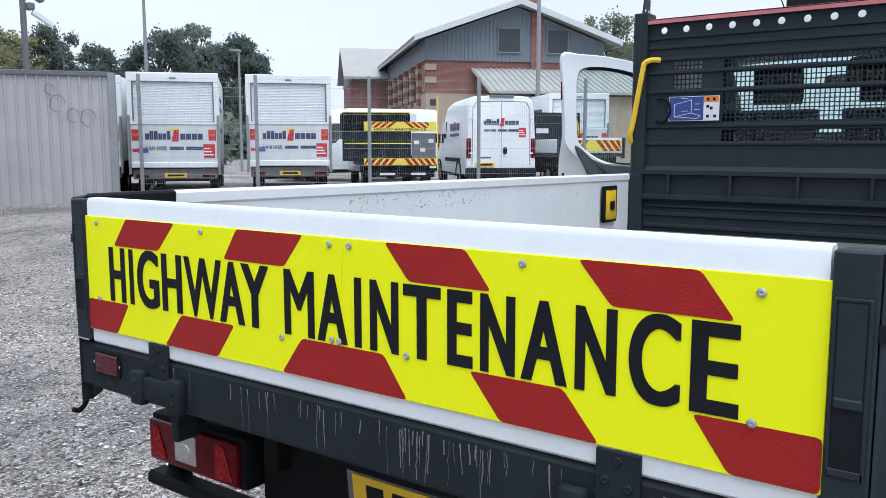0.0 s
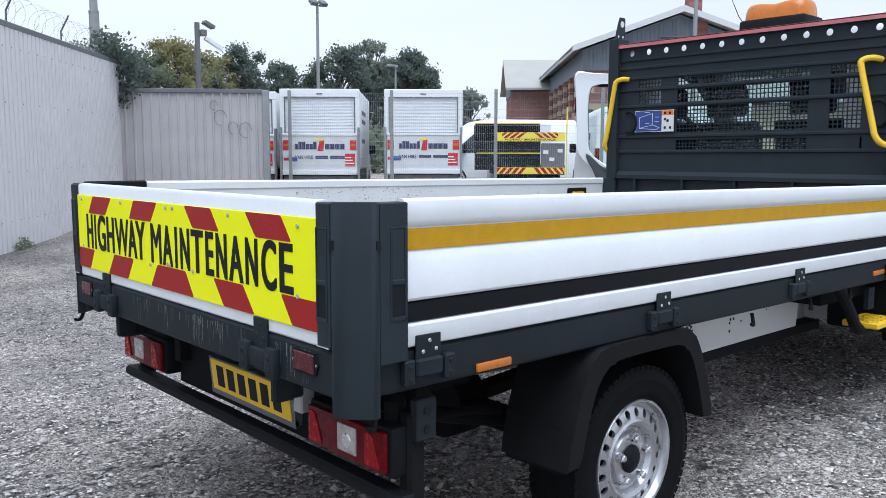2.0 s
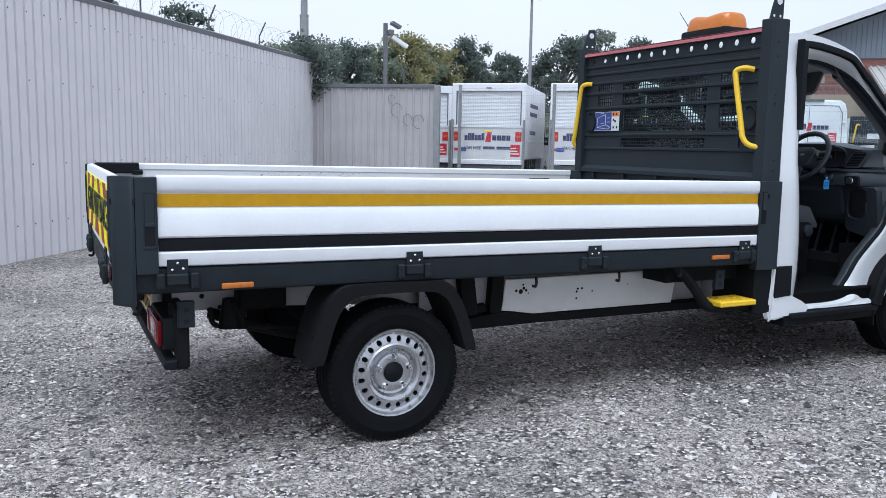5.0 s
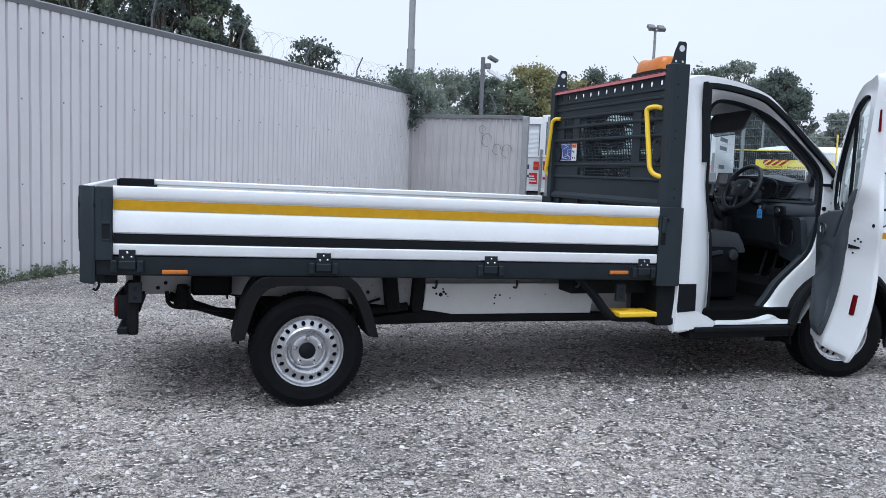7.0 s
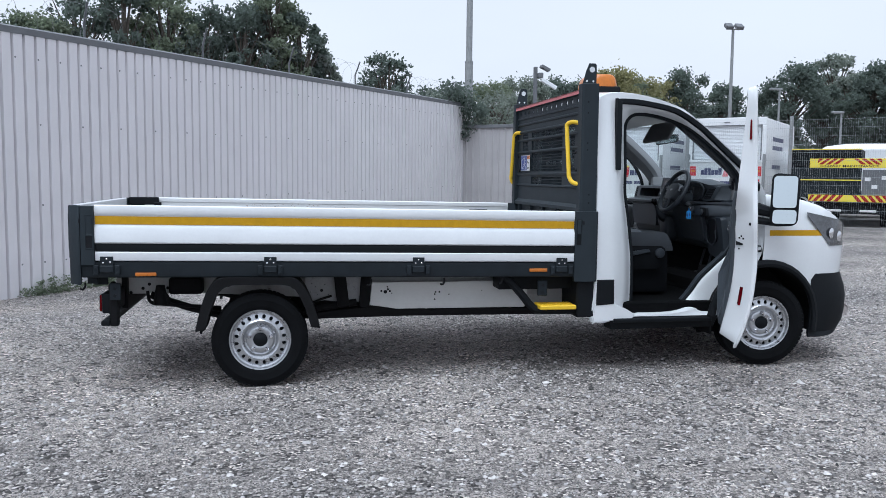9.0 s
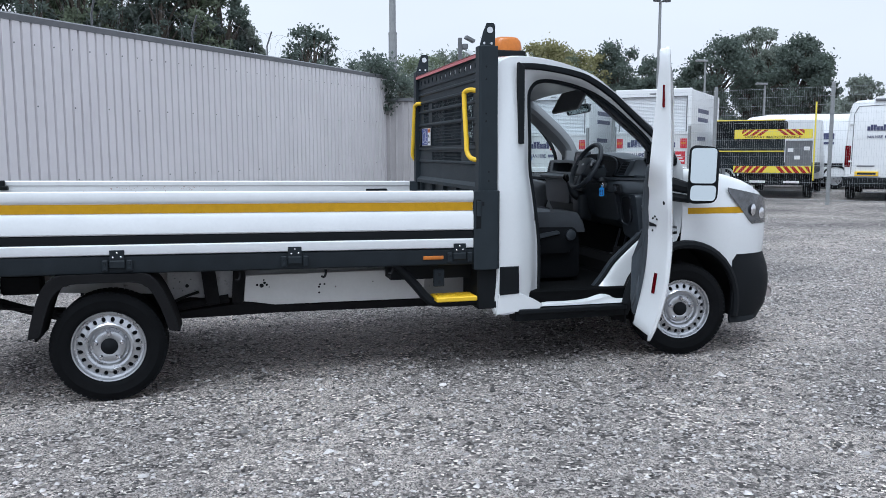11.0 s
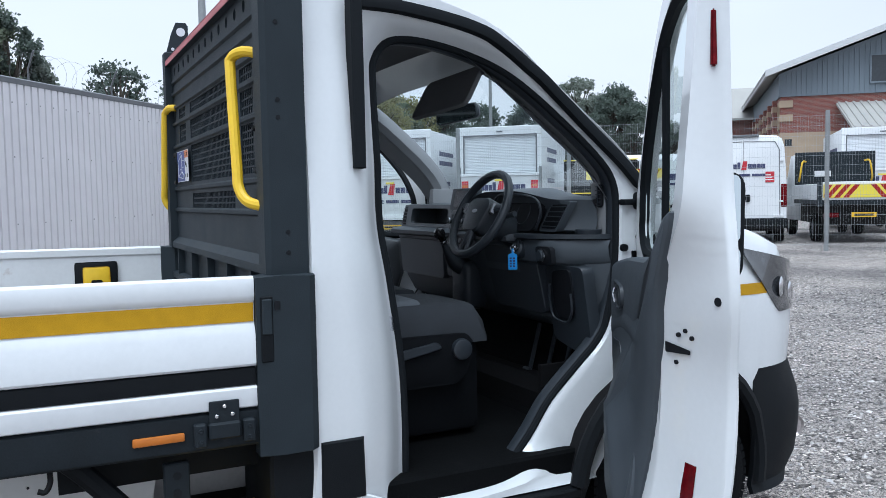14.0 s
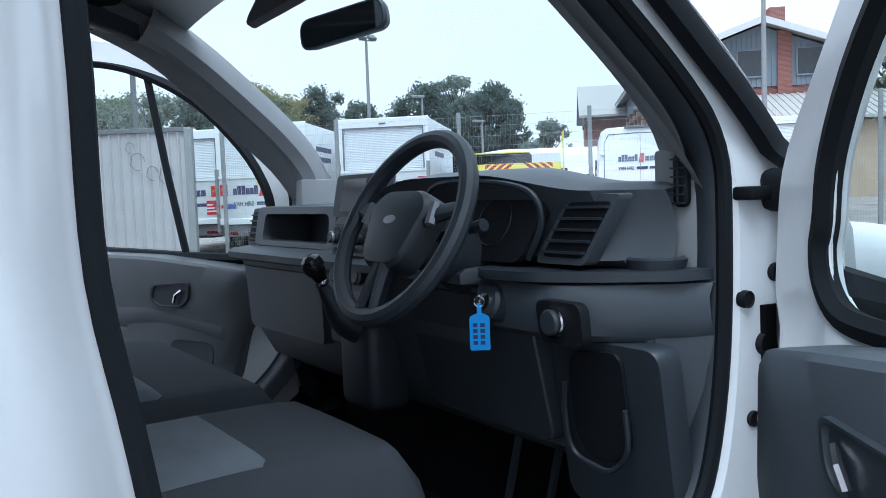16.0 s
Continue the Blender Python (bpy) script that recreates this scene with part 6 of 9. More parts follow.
for s in (-1, 1):
    # headlamp wrapped round the corner
    bm = BM()
    sub = [p for p in resample(half, 60) if 5.395 <= p.x <= 5.93]
    rows = []
    for i in range(6):
        t = i / 5
        row = []
        for p in sub:
            zt = 1.300 - 0.19 * (p.x - 5.395) - 0.5 * max(0.0, p.x - 5.72) ** 1.5
            zb = max(1.030, 1.288 - 1.12 * (p.x - 5.40))
            row.append((p.x + 0.012, s * (p.y + 0.016 - 0.012 * t), zb + (zt - zb) * t))
        rows.append(row)
    grid(bm, rows)
    solid(bm, 0.006)
    hl = part("headlamp", bm, mat("headlamp_glass", (0.055, 0.058, 0.065), 0.06, 0.25, vary=0.6, scale=22, coat=1.0, fine=30), truck, "swept-back clear headlamp")
    bm = BM()
    for dx, dz, r in ((5.66, 1.13, 0.042), (5.765, 1.10, 0.045)):
        lathe(bm, [(0, 0.004), (r * 0.7, 0.006), (r, 0.0)], Matrix.Translation((dx, s * (0.950 if dx < 5.7 else 0.902), dz)) @ Matrix.Rotation(radians(90 if s < 0 else -90), 4, "X") @ Matrix.Rotation(radians(30), 4, "Y"), 16)
    part("lamp_reflector", bm, CHROME, hl)
    # arch trim and liner
    bm = BM()
    arc = [(5.103 + (0.462 if a > 90 else 0.430 + 0.032 * a / 90) * math.cos(radians(a)), 0.425 + 0.472 * math.sin(radians(a))) for a in range(-8, 181, 9)]
    tube(bm, [(x, s * (0.968 if x < 5.5 else 0.96), z) for x, z in arc], 0.032, 8, squash=0.9)
    part("arch_trim", bm, BLACK, truck, "black wheel arch trim")
    bm = BM()
    grid(bm, [[(5.103 + 0.455 * math.cos(radians(a)), s * y, 0.425 + 0.455 * math.sin(radians(a))) for a in range(-10, 191, 10)] for y in (0.95, 0.62)])
    solid(bm, 0.01)
    box(bm, 4.72, 5.62, min(s * 0.60, s * 0.62), max(s * 0.60, s * 0.62), 0.30, 0.85)
    part("arch_liner", bm, UNDER, truck)
bm = BM()
box(bm, 4.8, 5.9, -0.6, 0.6, 0.30, 0.75, 0.05)
part("engine_undertray", bm, UNDER, truck)
bm = BM()
tube(bm, [(5.103, -0.8, 0.421), (5.103, 0.8, 0.421)], 0.05, 10)
part("front_axle", bm, UNDER, truck)


# ---- doors ----
DOOR_OUT = [(-0.08, 1.42), (-0.085, 1.20), (-0.03, 1.02), (0.08, 0.85), (0.22, 0.70), (0.32, 0.55), (0.38, 0.455), (0.46, 0.425), (0.70, 0.42), (0.95, 0.415), (1.035, 0.43), (1.06, 0.55), (1.075, 0.80),
            (1.08, 1.06), (1.12, 1.24), (1.115, 1.40), (1.10, 1.55), (1.115, 1.90), (1.12, 2.125), (0.98, 2.125), (0.74, 2.10), (0.50, 2.04), (0.285, 1.91), (0.095, 1.72), (-0.045, 1.55)]
DOOR_WIN = [(0.085, 1.44), (0.075, 1.40), (0.085, 1.35), (0.13, 1.31), (0.22, 1.30), (0.36, 1.305), (0.46, 1.31), (0.53, 1.315), (0.61, 1.32), (0.69, 1.325), (0.77, 1.33), (0.84, 1.34), (0.90, 1.355),
            (0.95, 1.385), (0.985, 1.44), (1.0, 1.53), (1.005, 1.64), (1.01, 1.80), (1.0, 1.96), (0.95, 2.02), (0.77, 2.02), (0.56, 1.965), (0.365, 1.85), (0.19, 1.68), (0.105, 1.54)]


def lean(z):
    return -0.07 * max(0.0, (1.05 - z) / 0.6) ** 2 - 0.03 * max(0.0, (0.8 - z) / 0.4) ** 2


def build_door(s, angle, hinge):
    """Local: u from the hinge to the free edge, v outwards, z up."""
    ca, sa = math.cos(radians(angle)), math.sin(radians(angle))
    ux, uy, vx, vy = -ca, s * sa, sa, s * ca
    def W(u, v, z):
        v -= 0.045 * max(0.0, (z - 1.0) / 1.1) * ramp(u, (0.05, 0.8), (0, 1))
        return Vector((hinge[0] + ux * u + vx * v, hinge[1] + uy * u + vy * v, z))
    O = smooth_line([(u, z, 0) for u, z in DOOR_OUT], 4, True)
    I = smooth_line([(u - (0.02 if s > 0 and u < 0.4 else 0.0), z, 0) for u, z in DOOR_WIN], 4, True)
    def thick(z, u=1.0):
        full = 0.058 + 0.082 * min(1, max(0, (2.05 - z) / 0.75))
        k = ramp(z, (1.04, 1.26), (0, 1)) * ramp(u, (0.45, 0.85), (1, 0))
        return full + (0.048 - full) * k
    def inset(u, z, f=0.0):
        """The shut face slants: its inner edge stands back from the outer one below the window."""
        k = min(1, max(0, (1.52 - z) / 0.26))
        return (0.19 * k * k * (3 - 2 * k) + 0.06 * max(0, 1.1 - z)) * min(1, max(0, (u - 0.5) / 0.55)) - 0.15 * min(1, max(0, (0.34 - u) / 0.3)) * ramp(z, (1.04, 1.30), (1, 0.15))
    def lp(f, inside, dv=0.0):
        r = []
        for a, b in zip(O, I):
            p = a.lerp(b, f)
            v = lean(p.y) - (thick(p.y, p.x) if inside else 0) + dv
            r.append(W(p.x - (inset(p.x, p.y, f) if inside else 0), v, p.y))
        return r
    bm = BM()
    grid(bm, [lp(1.0, False, -0.01), lp(0.93, False), lp(0.6, False, 0.004), lp(0.3, False, 0.004), lp(0.03, False), lp(0.0, False, -0.006), lp(0.0, False, -0.022), lp(0.035, False, -0.03), lp(0.06, True, 0.006), lp(0.10, True), lp(0.4, True), lp(0.7, True), lp(0.95, True), lp(1.0, True, 0.01), lp(1.0, False, -0.01)], True)
    d = part("cab_door", bm, WHITE, truck, "white cab door standing wide open")
    bm = BM()
    w1 = []
    for p in I:
        w1.append(W(p.x, lean(p.y) - 0.04, p.y))
    tube(bm, w1, [0.004 if p.x > 0.93 else 0.02 for p in I], 6, True)
    part("window_seal", bm, SEAL, d)
    # glass and divider
    bm = BM()
    ring = [bm.verts.new(W(p.x, lean(p.y) - 0.03, p.y)) for p in I]
    cen = bm.verts.new(W(0.62, lean(1.68) - 0.03, 1.68))
    for i in range(len(ring)):
        bm.faces.new((ring[i], ring[(i + 1) % len(ring)], cen))
    gl = part("door_glass", bm, GLASS, d, "clear door window")
    gl.visible_shadow = False
    bm = BM()
    tube(bm, [W(0.43, lean(1.31) - 0.035, 1.315), W(0.485, lean(1.6) - 0.035, 1.6), W(0.54, lean(1.95) - 0.035, 1.945)], 0.013, 6)
    part("quarter_light_divider", bm, SEAL, d)
    # inner trim panel
    tr = rounded([(0.115, 1.27), (0.105, 1.08), (0.17, 0.90), (0.30, 0.72), (0.40, 0.56), (0.50, 0.52), (0.72, 0.515), (0.77, 0.60), (0.82, 0.85), (0.865, 1.04), (0.895, 1.14), (0.92, 1.24), (0.96, 1.33), (1.01, 1.42), (1.025, 1.475), (0.985, 1.455), (0.90, 1.37), (0.80, 1.335), (0.5, 1.32), (0.25, 1.29)], 0.03, 3)
    rows = []
    for f, dv in ((1.0, 0.085), (1.0, 0.008), (0.998, -0.012), (0.97, -0.022), (0.8, -0.034), (0.5, -0.036), (0.25, -0.036)):
        rows.append([W(0.5 + (u - 0.5) * f, lean(z) - thick(z) + dv, 0.98 + (z - 0.98) * f) for u, z in tr])
    bm = BM()
    vs = grid(bm, rows, True)
    bm.faces.new(vs[-1])
    # one trim plastic in two greys: each door's light is put into its colour
    trim_mat = DOOR_GREY if s > 0 else CAB_GREY
    t = part("door_trim", bm, trim_mat, d, "dark grey moulded door trim")
    base = lambda z: lean(z) - thick(z) - 0.034
    # armrest, pocket, pull handle, reflector, speaker
    bm = BM()
    arm = smooth_line([(0.20, 1.060, 0), (0.32, 1.090, 0), (0.46, 1.115, 0), (0.60, 1.115, 0), (0.72, 1.09, 0)], 4)
    rows = [[W(p.x, base(p.y) - dv, p.y + dz) for p in arm] for dv, dz in ((-0.008, 0.06), (0.001, 0.02), (0.004, 0.0), (0.002, -0.02), (-0.008, -0.05))]
    grid(bm, rows)
    part("armrest", bm, trim_mat, t)
    bm = BM()
    sp = rounded([(0.245, 1.030), (0.235, 0.965), (0.29, 0.925), (0.41, 0.935), (0.43, 0.99), (0.40, 1.040)], 0.025, 4)
    rows = [[W(0.335 + (u - 0.335) * f, base(z) - dv, 0.98 + (z - 0.98) * f) for u, z in sp] for f, dv in ((1.0, -0.004), (0.98, 0.005), (0.90, 0.004))]
    vs = grid(bm, rows, True)
    bm.faces.new(vs[-1])
    part("speaker_grille", bm, CAB_BLACK, t)
    bm = BM()
    pk = rounded([(0.30, 0.92), (0.33, 0.70), (0.44, 0.58), (0.72, 0.575), (0.76, 0.66), (0.74, 0.80), (0.56, 0.93)], 0.05, 4)
    rows = [[W(0.54 + (u - 0.54) * f, base(z) - dv, 0.74 + (z - 0.74) * f) for u, z in pk] for f, dv in ((1.06, -0.006), (1.05, 0.006), (1.0, 0.009), (0.93, 0.008), (0.90, 0.0))]
    grid(bm, rows, True)
    part("door_pocket", bm, trim_mat, t)
    bm = BM()
    pk2 = rounded([(0.34, 0.90), (0.36, 0.71), (0.46, 0.60), (0.70, 0.595), (0.73, 0.66), (0.72, 0.79), (0.56, 0.905)], 0.05, 3)
    ring = [bm.verts.new(W(0.54 + (u - 0.54) * 0.97, base(z) - 0.004, 0.74 + (z - 0.74) * 0.97)) for u, z in pk2]
    bm.faces.new(ring)
    part("pocket_well", bm, CAB_BLACK, t)
    bm = BM()
    hb = rounded([(0.315, 1.235), (0.325, 1.17), (0.36, 1.145), (0.45, 1.148), (0.485, 1.175), (0.475, 1.225)], 0.022, 4)
    rows = [[W(0.40 + (u - 0.40) * f, base(z) - dv, 1.19 + (z - 1.19) * f) for u, z in hb] for f, dv in ((1.0, -0.002), (0.98, 0.010), (0.88, 0.010), (0.84, 0.003))]
    vs = grid(bm, rows, True)
    bm.faces.new(vs[-1])
    hd = part("handle_bezel", bm, CAB_BLACK, t)
    bm = BM()
    tube(bm, [W(0.35, base(1.19) - 0.008, 1.205), W(0.37, base(1.19) - 0.016, 1.19), W(0.38, base(1.19) - 0.012, 1.165)], 0.006, 6)
    part("inner_door_handle", bm, CHROME, t, "small bright inner door handle")
    bm = BM()
    lathe(bm, [(0, 0.012), (0.018, 0.010), (0.026, 0)], Matrix.Translation(W(0.61, base(0.815) - 0.002, 0.815)) @ Vector((-vx, -vy, 0)).to_track_quat("Z", "Y").to_matrix().to_4x4(), 12)
    part("red_door_reflector", bm, REDLENS, t, "red reflector low on the trim")
    # red strips, latch slot and holes on the shut face
    def face(u, z, f):
        return W(u + 0.004 - inset(u, z) * f, lean(z) - 0.026 - (thick(z) - 0.032) * f, z)
    for zc in (1.865, 0.765):
        ue = [p for p in O if p.x > 0.9]
        u = min(ue, key=lambda p: abs(p.y - zc)).x
        bm = BM()
        f_in, f_out = (0.12, 0.40) if zc > 1.5 else (0.40, 0.58)
        pts = [face(u - 0.004, zc - 0.065, f_in), face(u - 0.004, zc - 0.065, f_out), face(u - 0.004, zc + 0.065, f_out), face(u - 0.004, zc + 0.065, f_in)]
        nrm = Vector((ux, uy, 0))
        f0 = [bm.verts.new(p + nrm * 0.004) for p in pts]
        f1 = [bm.verts.new(p + nrm * -0.02) for p in pts]
        bm.faces.new(f0)
        bm.faces.new(f1[::-1])
        for i in range(4):
            bm.faces.new((f0[i], f0[(i + 1) % 4], f1[(i + 1) % 4], f1[i]))
        bmesh.ops.bevel(bm, geom=list(bm.edges), offset=0.004, segments=2, affect="EDGES")
        part("red_edge_marker", bm, REDLENS, d, "red reflective strip on the door edge")
    nq = (Vector((ux, uy, 0)) * 0.5 - Vector((vx, vy, 0)) * 0.87).to_track_quat("Z", "Y").to_matrix().to_4x4()
    for zc, fr, r in ((1.255, 0.16, 0.011), (1.168, 0.66, 0.0058), (1.152, 0.56, 0.0058), (1.155, 0.78, 0.0058), (1.08, 0.80, 0.0058)):
        u = min([p for p in O if p.x > 0.9], key=lambda p: abs(p.y - zc)).x
        bm = BM()
        lathe(bm, [(0, 0.003), (r, 0.003), (r, -0.02)], Matrix.Translation(face(u - 0.004, zc, fr)) @ nq, 12)
        part("shut_face_hole", bm, LETTER, d)
    bm = BM()
    u = min([p for p in O if p.x > 0.9], key=lambda p: abs(p.y - 1.11)).x
    pts = [face(u - 0.004, 1.13, 0.98), face(u - 0.004, 1.118, 0.58), face(u - 0.004, 1.108, 0.58), face(u - 0.004, 1.103, 0.98)]
    f0 = [bm.verts.new(p + Vector((ux, uy, 0)) * 0.004) for p in pts]
    f1 = [bm.verts.new(p - Vector((ux, uy, 0)) * 0.02) for p in pts]
    bm.faces.new(f0)
    for i in range(4):
        bm.faces.new((f0[i], f0[(i + 1) % 4], f1[(i + 1) % 4], f1[i]))
    part("latch_slot", bm, LETTER, d)
    # outer handle
    bm = BM()
    rows = [[W(u, lean(1.08) + dv, 1.08 + dz) for u in (0.78, 0.80, 0.86, 0.93, 0.95)] for dv, dz in ((0.0, 0.02), (0.03, 0.015), (0.03, -0.015), (0.0, -0.02))]
    grid(bm, rows)
    part("outer_door_handle", bm, BLACK, d)
    # door mirror
    bm = BM()
    def housing(u0, u1, v0, v1, z0, z1, r):
        pl = rounded([(v0, z0), (v1, z0 + 0.01), (v1 + 0.01, z1 - 0.02), (v0 + 0.01, z1)], r, 5)
        cv, cz = (v0 + v1) / 2, (z0 + z1) / 2
        rows = [[W(u, cv + (v - cv) * k, cz + (z - cz) * k) for v, z in pl] for u, k in ((u1, 0.96), (u1 - 0.004, 1.0), (u1 - 0.03, 1.0), (u0 + 0.03, 0.86), (u0, 0.6))]
        vs = grid(bm, rows, True)
        bm.faces.new(vs[-1])
        bm.faces.new(vs[0][::-1])
    housing(-0.03, 0.10, 0.10, 0.30, 1.19, 1.60, 0.06)
    tube(bm, [W(0.05, -0.02, 1.33), W(0.04, 0.10, 1.30), W(0.04, 0.15, 1.28)], [0.05, 0.04, 0.035], 8)
    tube(bm, [W(0.05, -0.02, 1.24), W(0.04, 0.12, 1.22), W(0.04, 0.18, 1.215)], [0.03, 0.026, 0.02], 8)
    mr = part("door_mirror", bm, BLACK, d, "black two-pane door mirror")
    for v0, v1, z0, z1, nm in ((0.118, 0.285, 1.335, 1.575, "main_mirror_glass"), (0.118, 0.285, 1.215, 1.32, "wide_mirror_glass")):
        bm = BM()
        pl = rounded([(v0, z0), (v1, z0), (v1 + 0.006, z1), (v0 + 0.006, z1)], 0.03, 4)
        bm.faces.new([bm.verts.new(W(0.103 + 0.06 * (z1 - z), v, z)) for v, z in pl])
        part(nm, bm, MIRROR, mr, "mirror glass showing pale sky", smooth=0)
    return d


build_door(-1, 60.0, (4.995, -0.945))
build_door(1, 55.0, (4.995, 0.945))

# hinges, check strap and holes on the hinge pillars
for s in (-1, 1):
    for z in (1.46, 0.84):
        bm = BM()
        box(bm, 4.935, 5.0, min(s * 0.83, s * 0.868), max(s * 0.83, s * 0.868), z + 0.012, z + 0.034, 0.005, 2)
        box(bm, 4.985, 5.06, min(s * 0.84, s * 0.905), max(s * 0.84, s * 0.905), z - 0.008, z + 0.062, 0.018, 3)
        part("door_hinge", bm, BLACK, truck, "black door hinge")
    for x, z, r in ((4.950, 1.312, 0.014), (5.012, 1.352, 0.015), (5.028, 1.271, 0.012), (4.96, 1.115, 0.013), (4.99, 1.236, 0.02)):
        bm = BM()
        lathe(bm, [(0, 0.002), (r * 0.8, 0.002), (r, 0.005), (r * 1.1, -0.01)], Matrix.Translation((x, s * ramp(x, (4.93, 5.03), (0.842, 0.861)), z)) @ Matrix.Rotation(radians(90 if s < 0 else -90), 4, "X"), 14)
        part("pillar_grommet", bm, LETTER, truck, "black pillar grommet")

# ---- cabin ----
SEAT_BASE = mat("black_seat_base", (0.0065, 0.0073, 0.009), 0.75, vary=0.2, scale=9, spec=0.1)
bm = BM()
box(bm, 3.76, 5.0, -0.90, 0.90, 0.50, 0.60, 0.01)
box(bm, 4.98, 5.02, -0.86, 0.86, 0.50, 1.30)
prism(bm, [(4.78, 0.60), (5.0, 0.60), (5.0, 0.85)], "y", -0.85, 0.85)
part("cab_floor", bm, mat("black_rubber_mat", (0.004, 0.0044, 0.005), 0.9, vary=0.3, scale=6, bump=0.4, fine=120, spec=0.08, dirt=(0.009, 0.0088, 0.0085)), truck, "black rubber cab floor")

# dashboard as one loft across the cab
dash_ys = [-0.75 + 1.54 * i / 60 for i in range(61)]


def ease(t):
    t = min(1.0, max(0.0, t))
    return t * t * (3 - 2 * t)


def hump(y):
    return 0.060 * ease((0.12 - y) / 0.3) - 0.032 * ease((-0.40 - y) / 0.26)


def dash_profile(y):
    h = hump(y)
    d = 0.03 * math.exp(-((y - 0.06) / 0.16) ** 4)
    drop = 0.012 * (abs(y) / 0.85) ** 4
    cave = 0.12 if 0.262 < y < 0.705 else 0.0
    e = 0.10 * ease((-0.665 - y) / 0.085)
    k = ease((-0.42 - y) / 0.06)
    top = [(5.22, 1.45 - drop), (5.05, 1.455 + h * 0.5 - drop), (4.90 + e * 0.6, 1.468 + h - drop), (4.825 - d + e, 1.466 + h - drop), (4.80 - d - h + e, 1.455 + h - drop),
           (4.80 - d - 0.3 * h + cave + e, (1.44 if cave else 1.435) + 0.5 * h - drop), (4.80 - d + cave + e, 1.40), (4.79 - d + cave + e, 1.352 if cave else 1.36)]
    low = [(4.765 - d, 1.345), (4.705, 1.340), (4.69, 1.330), (4.692, 1.312), (4.735, 1.300), (4.745, 1.27), (4.755, 1.19), (4.77, 1.16), (4.785, 1.08), (4.83, 1.00), (4.92, 0.95), (5.05, 0.93)]
    return top + [(x + (max(x, 4.84) - x) * k, z) for x, z in low]


bm = BM()
rows = [[(x, y, z) for x, z in dash_profile(y)] for y in dash_ys]
grid(bm, rows)
dash = part("dashboard", bm, CAB_GREY, truck, "dark grey moulded dashboard", smooth=40)
dash.location.z = 0.018


def panel(name, pts, x, depth, material, parent, label="", r=0.012, slope=0.0):
    """A rounded slab facing the seats; pts are (y, z)."""
    bm = BM()
    pl = rounded(pts, r, 4)
    zc = sum(z for _, z in pl) / len(pl)
    yc = sum(y for y, _ in pl) / len(pl)
    rows = [[(x + dx + (z - zc) * slope, yc + (y - yc) * f, zc + (z - zc) * f) for y, z in pl] for dx, f in ((depth, 1.0), (0.004, 1.0), (0.0, 0.985))]
    vs = grid(bm, rows, True)
    bm.faces.new(vs[-1])
    bm.faces.new(vs[0][::-1])
    return part(name, bm, material, parent, label)


def air_vent(yc, zc, w, h, x, skew=0.0):
    def four(a, b):
        k = skew * b
        return [(yc - a - k * -1, zc - b), (yc + a - k * -1, zc - b), (yc + a - k, zc + b), (yc - a - k, zc + b)]
    panel("air_vent", four(w / 2 + 0.012, h / 2 + 0.012), x, 0.03, CAB_GREY, dash, slope=0.25)
    panel("vent_throat", four(w / 2, h / 2), x - 0.003, 0.01, LETTER, dash, slope=0.25)
    bm = BM()
    for i in range(5):
        z = zc - h / 2 + h * (i + 0.5) / 5
        box(bm, x - 0.010 + (z - zc) * 0.25, x + 0.004 + (z - zc) * 0.25, yc - w / 2 - skew * (z - zc), yc + w / 2 - skew * (z - zc), z - 0.0022, z + 0.0022)
    part("vent_slat", bm, CAB_BLACK, dash)


air_vent(-0.640, 1.413, 0.098, 0.095, 4.775, 0.5)
air_vent(0.79, 1.40, 0.06, 0.09, 4.785)
air_vent(0.145, 1.40, 0.035, 0.085, 4.758)
air_vent(-0.035, 1.405, 0.035, 0.08, 4.758)
# instrument binnacle
panel("instrument_panel", [(-0.53, 1.352), (-0.21, 1.352), (-0.225, 1.455), (-0.28, 1.487), (-0.50, 1.485), (-0.565, 1.455)], 4.768, 0.02, LETTER, dash, "dark instrument cluster", 0.03, 0.35)
bm = BM()
for yc in (-0.43, -0.29):
    lathe(bm, [(0.045, 0), (0.048, 0.006), (0.051, 0.0)], Matrix.Translation((4.770, yc, 1.425)) @ Matrix.Rotation(radians(-70), 4, "Y"), 24)
part("dial_rings", bm, CAB_BLACK, dash)
bm = BM()
pts = smooth_line([(4.758, -0.535, 1.36), (4.755, -0.575, 1.43), (4.750, -0.54, 1.484), (4.744, -0.38, 1.504), (4.750, -0.25, 1.494), (4.755, -0.205, 1.43), (4.758, -0.20, 1.36)], 6)
tube(bm, pts, 0.006, 8)
part("binnacle_rim", bm, CAB_BLACK, dash)
# centre stack
SATIN_GREY = mat("satin_dark_grey", (0.070, 0.079, 0.090), 0.38, vary=0.08)
panel("touch_screen", [(-0.04, 1.435), (0.155, 1.435), (0.155, 1.535), (-0.04, 1.535)], 4.735, 0.05, CAB_BLACK, dash, "black touch screen", 0.015, 0.2)
panel("screen_glass", [(0.0, 1.447), (0.115, 1.447), (0.115, 1.525), (0.0, 1.525)], 4.732, 0.004, mat("screen_glass", (0.03, 0.033, 0.04), 0.1, vary=0.05), dash, "", 0.006, 0.2)
panel("centre_console", [(-0.065, 1.24), (0.175, 1.24), (0.185, 1.435), (-0.075, 1.435)], 4.732, 0.06, SATIN_GREY, dash, "dark grey centre console panel", 0.03, 0.18)
panel("radio_face", [(-0.025, 1.345), (0.135, 1.345), (0.135, 1.42), (-0.025, 1.42)], 4.716, 0.01, CAB_BLACK, dash, "", 0.01, 0.18)
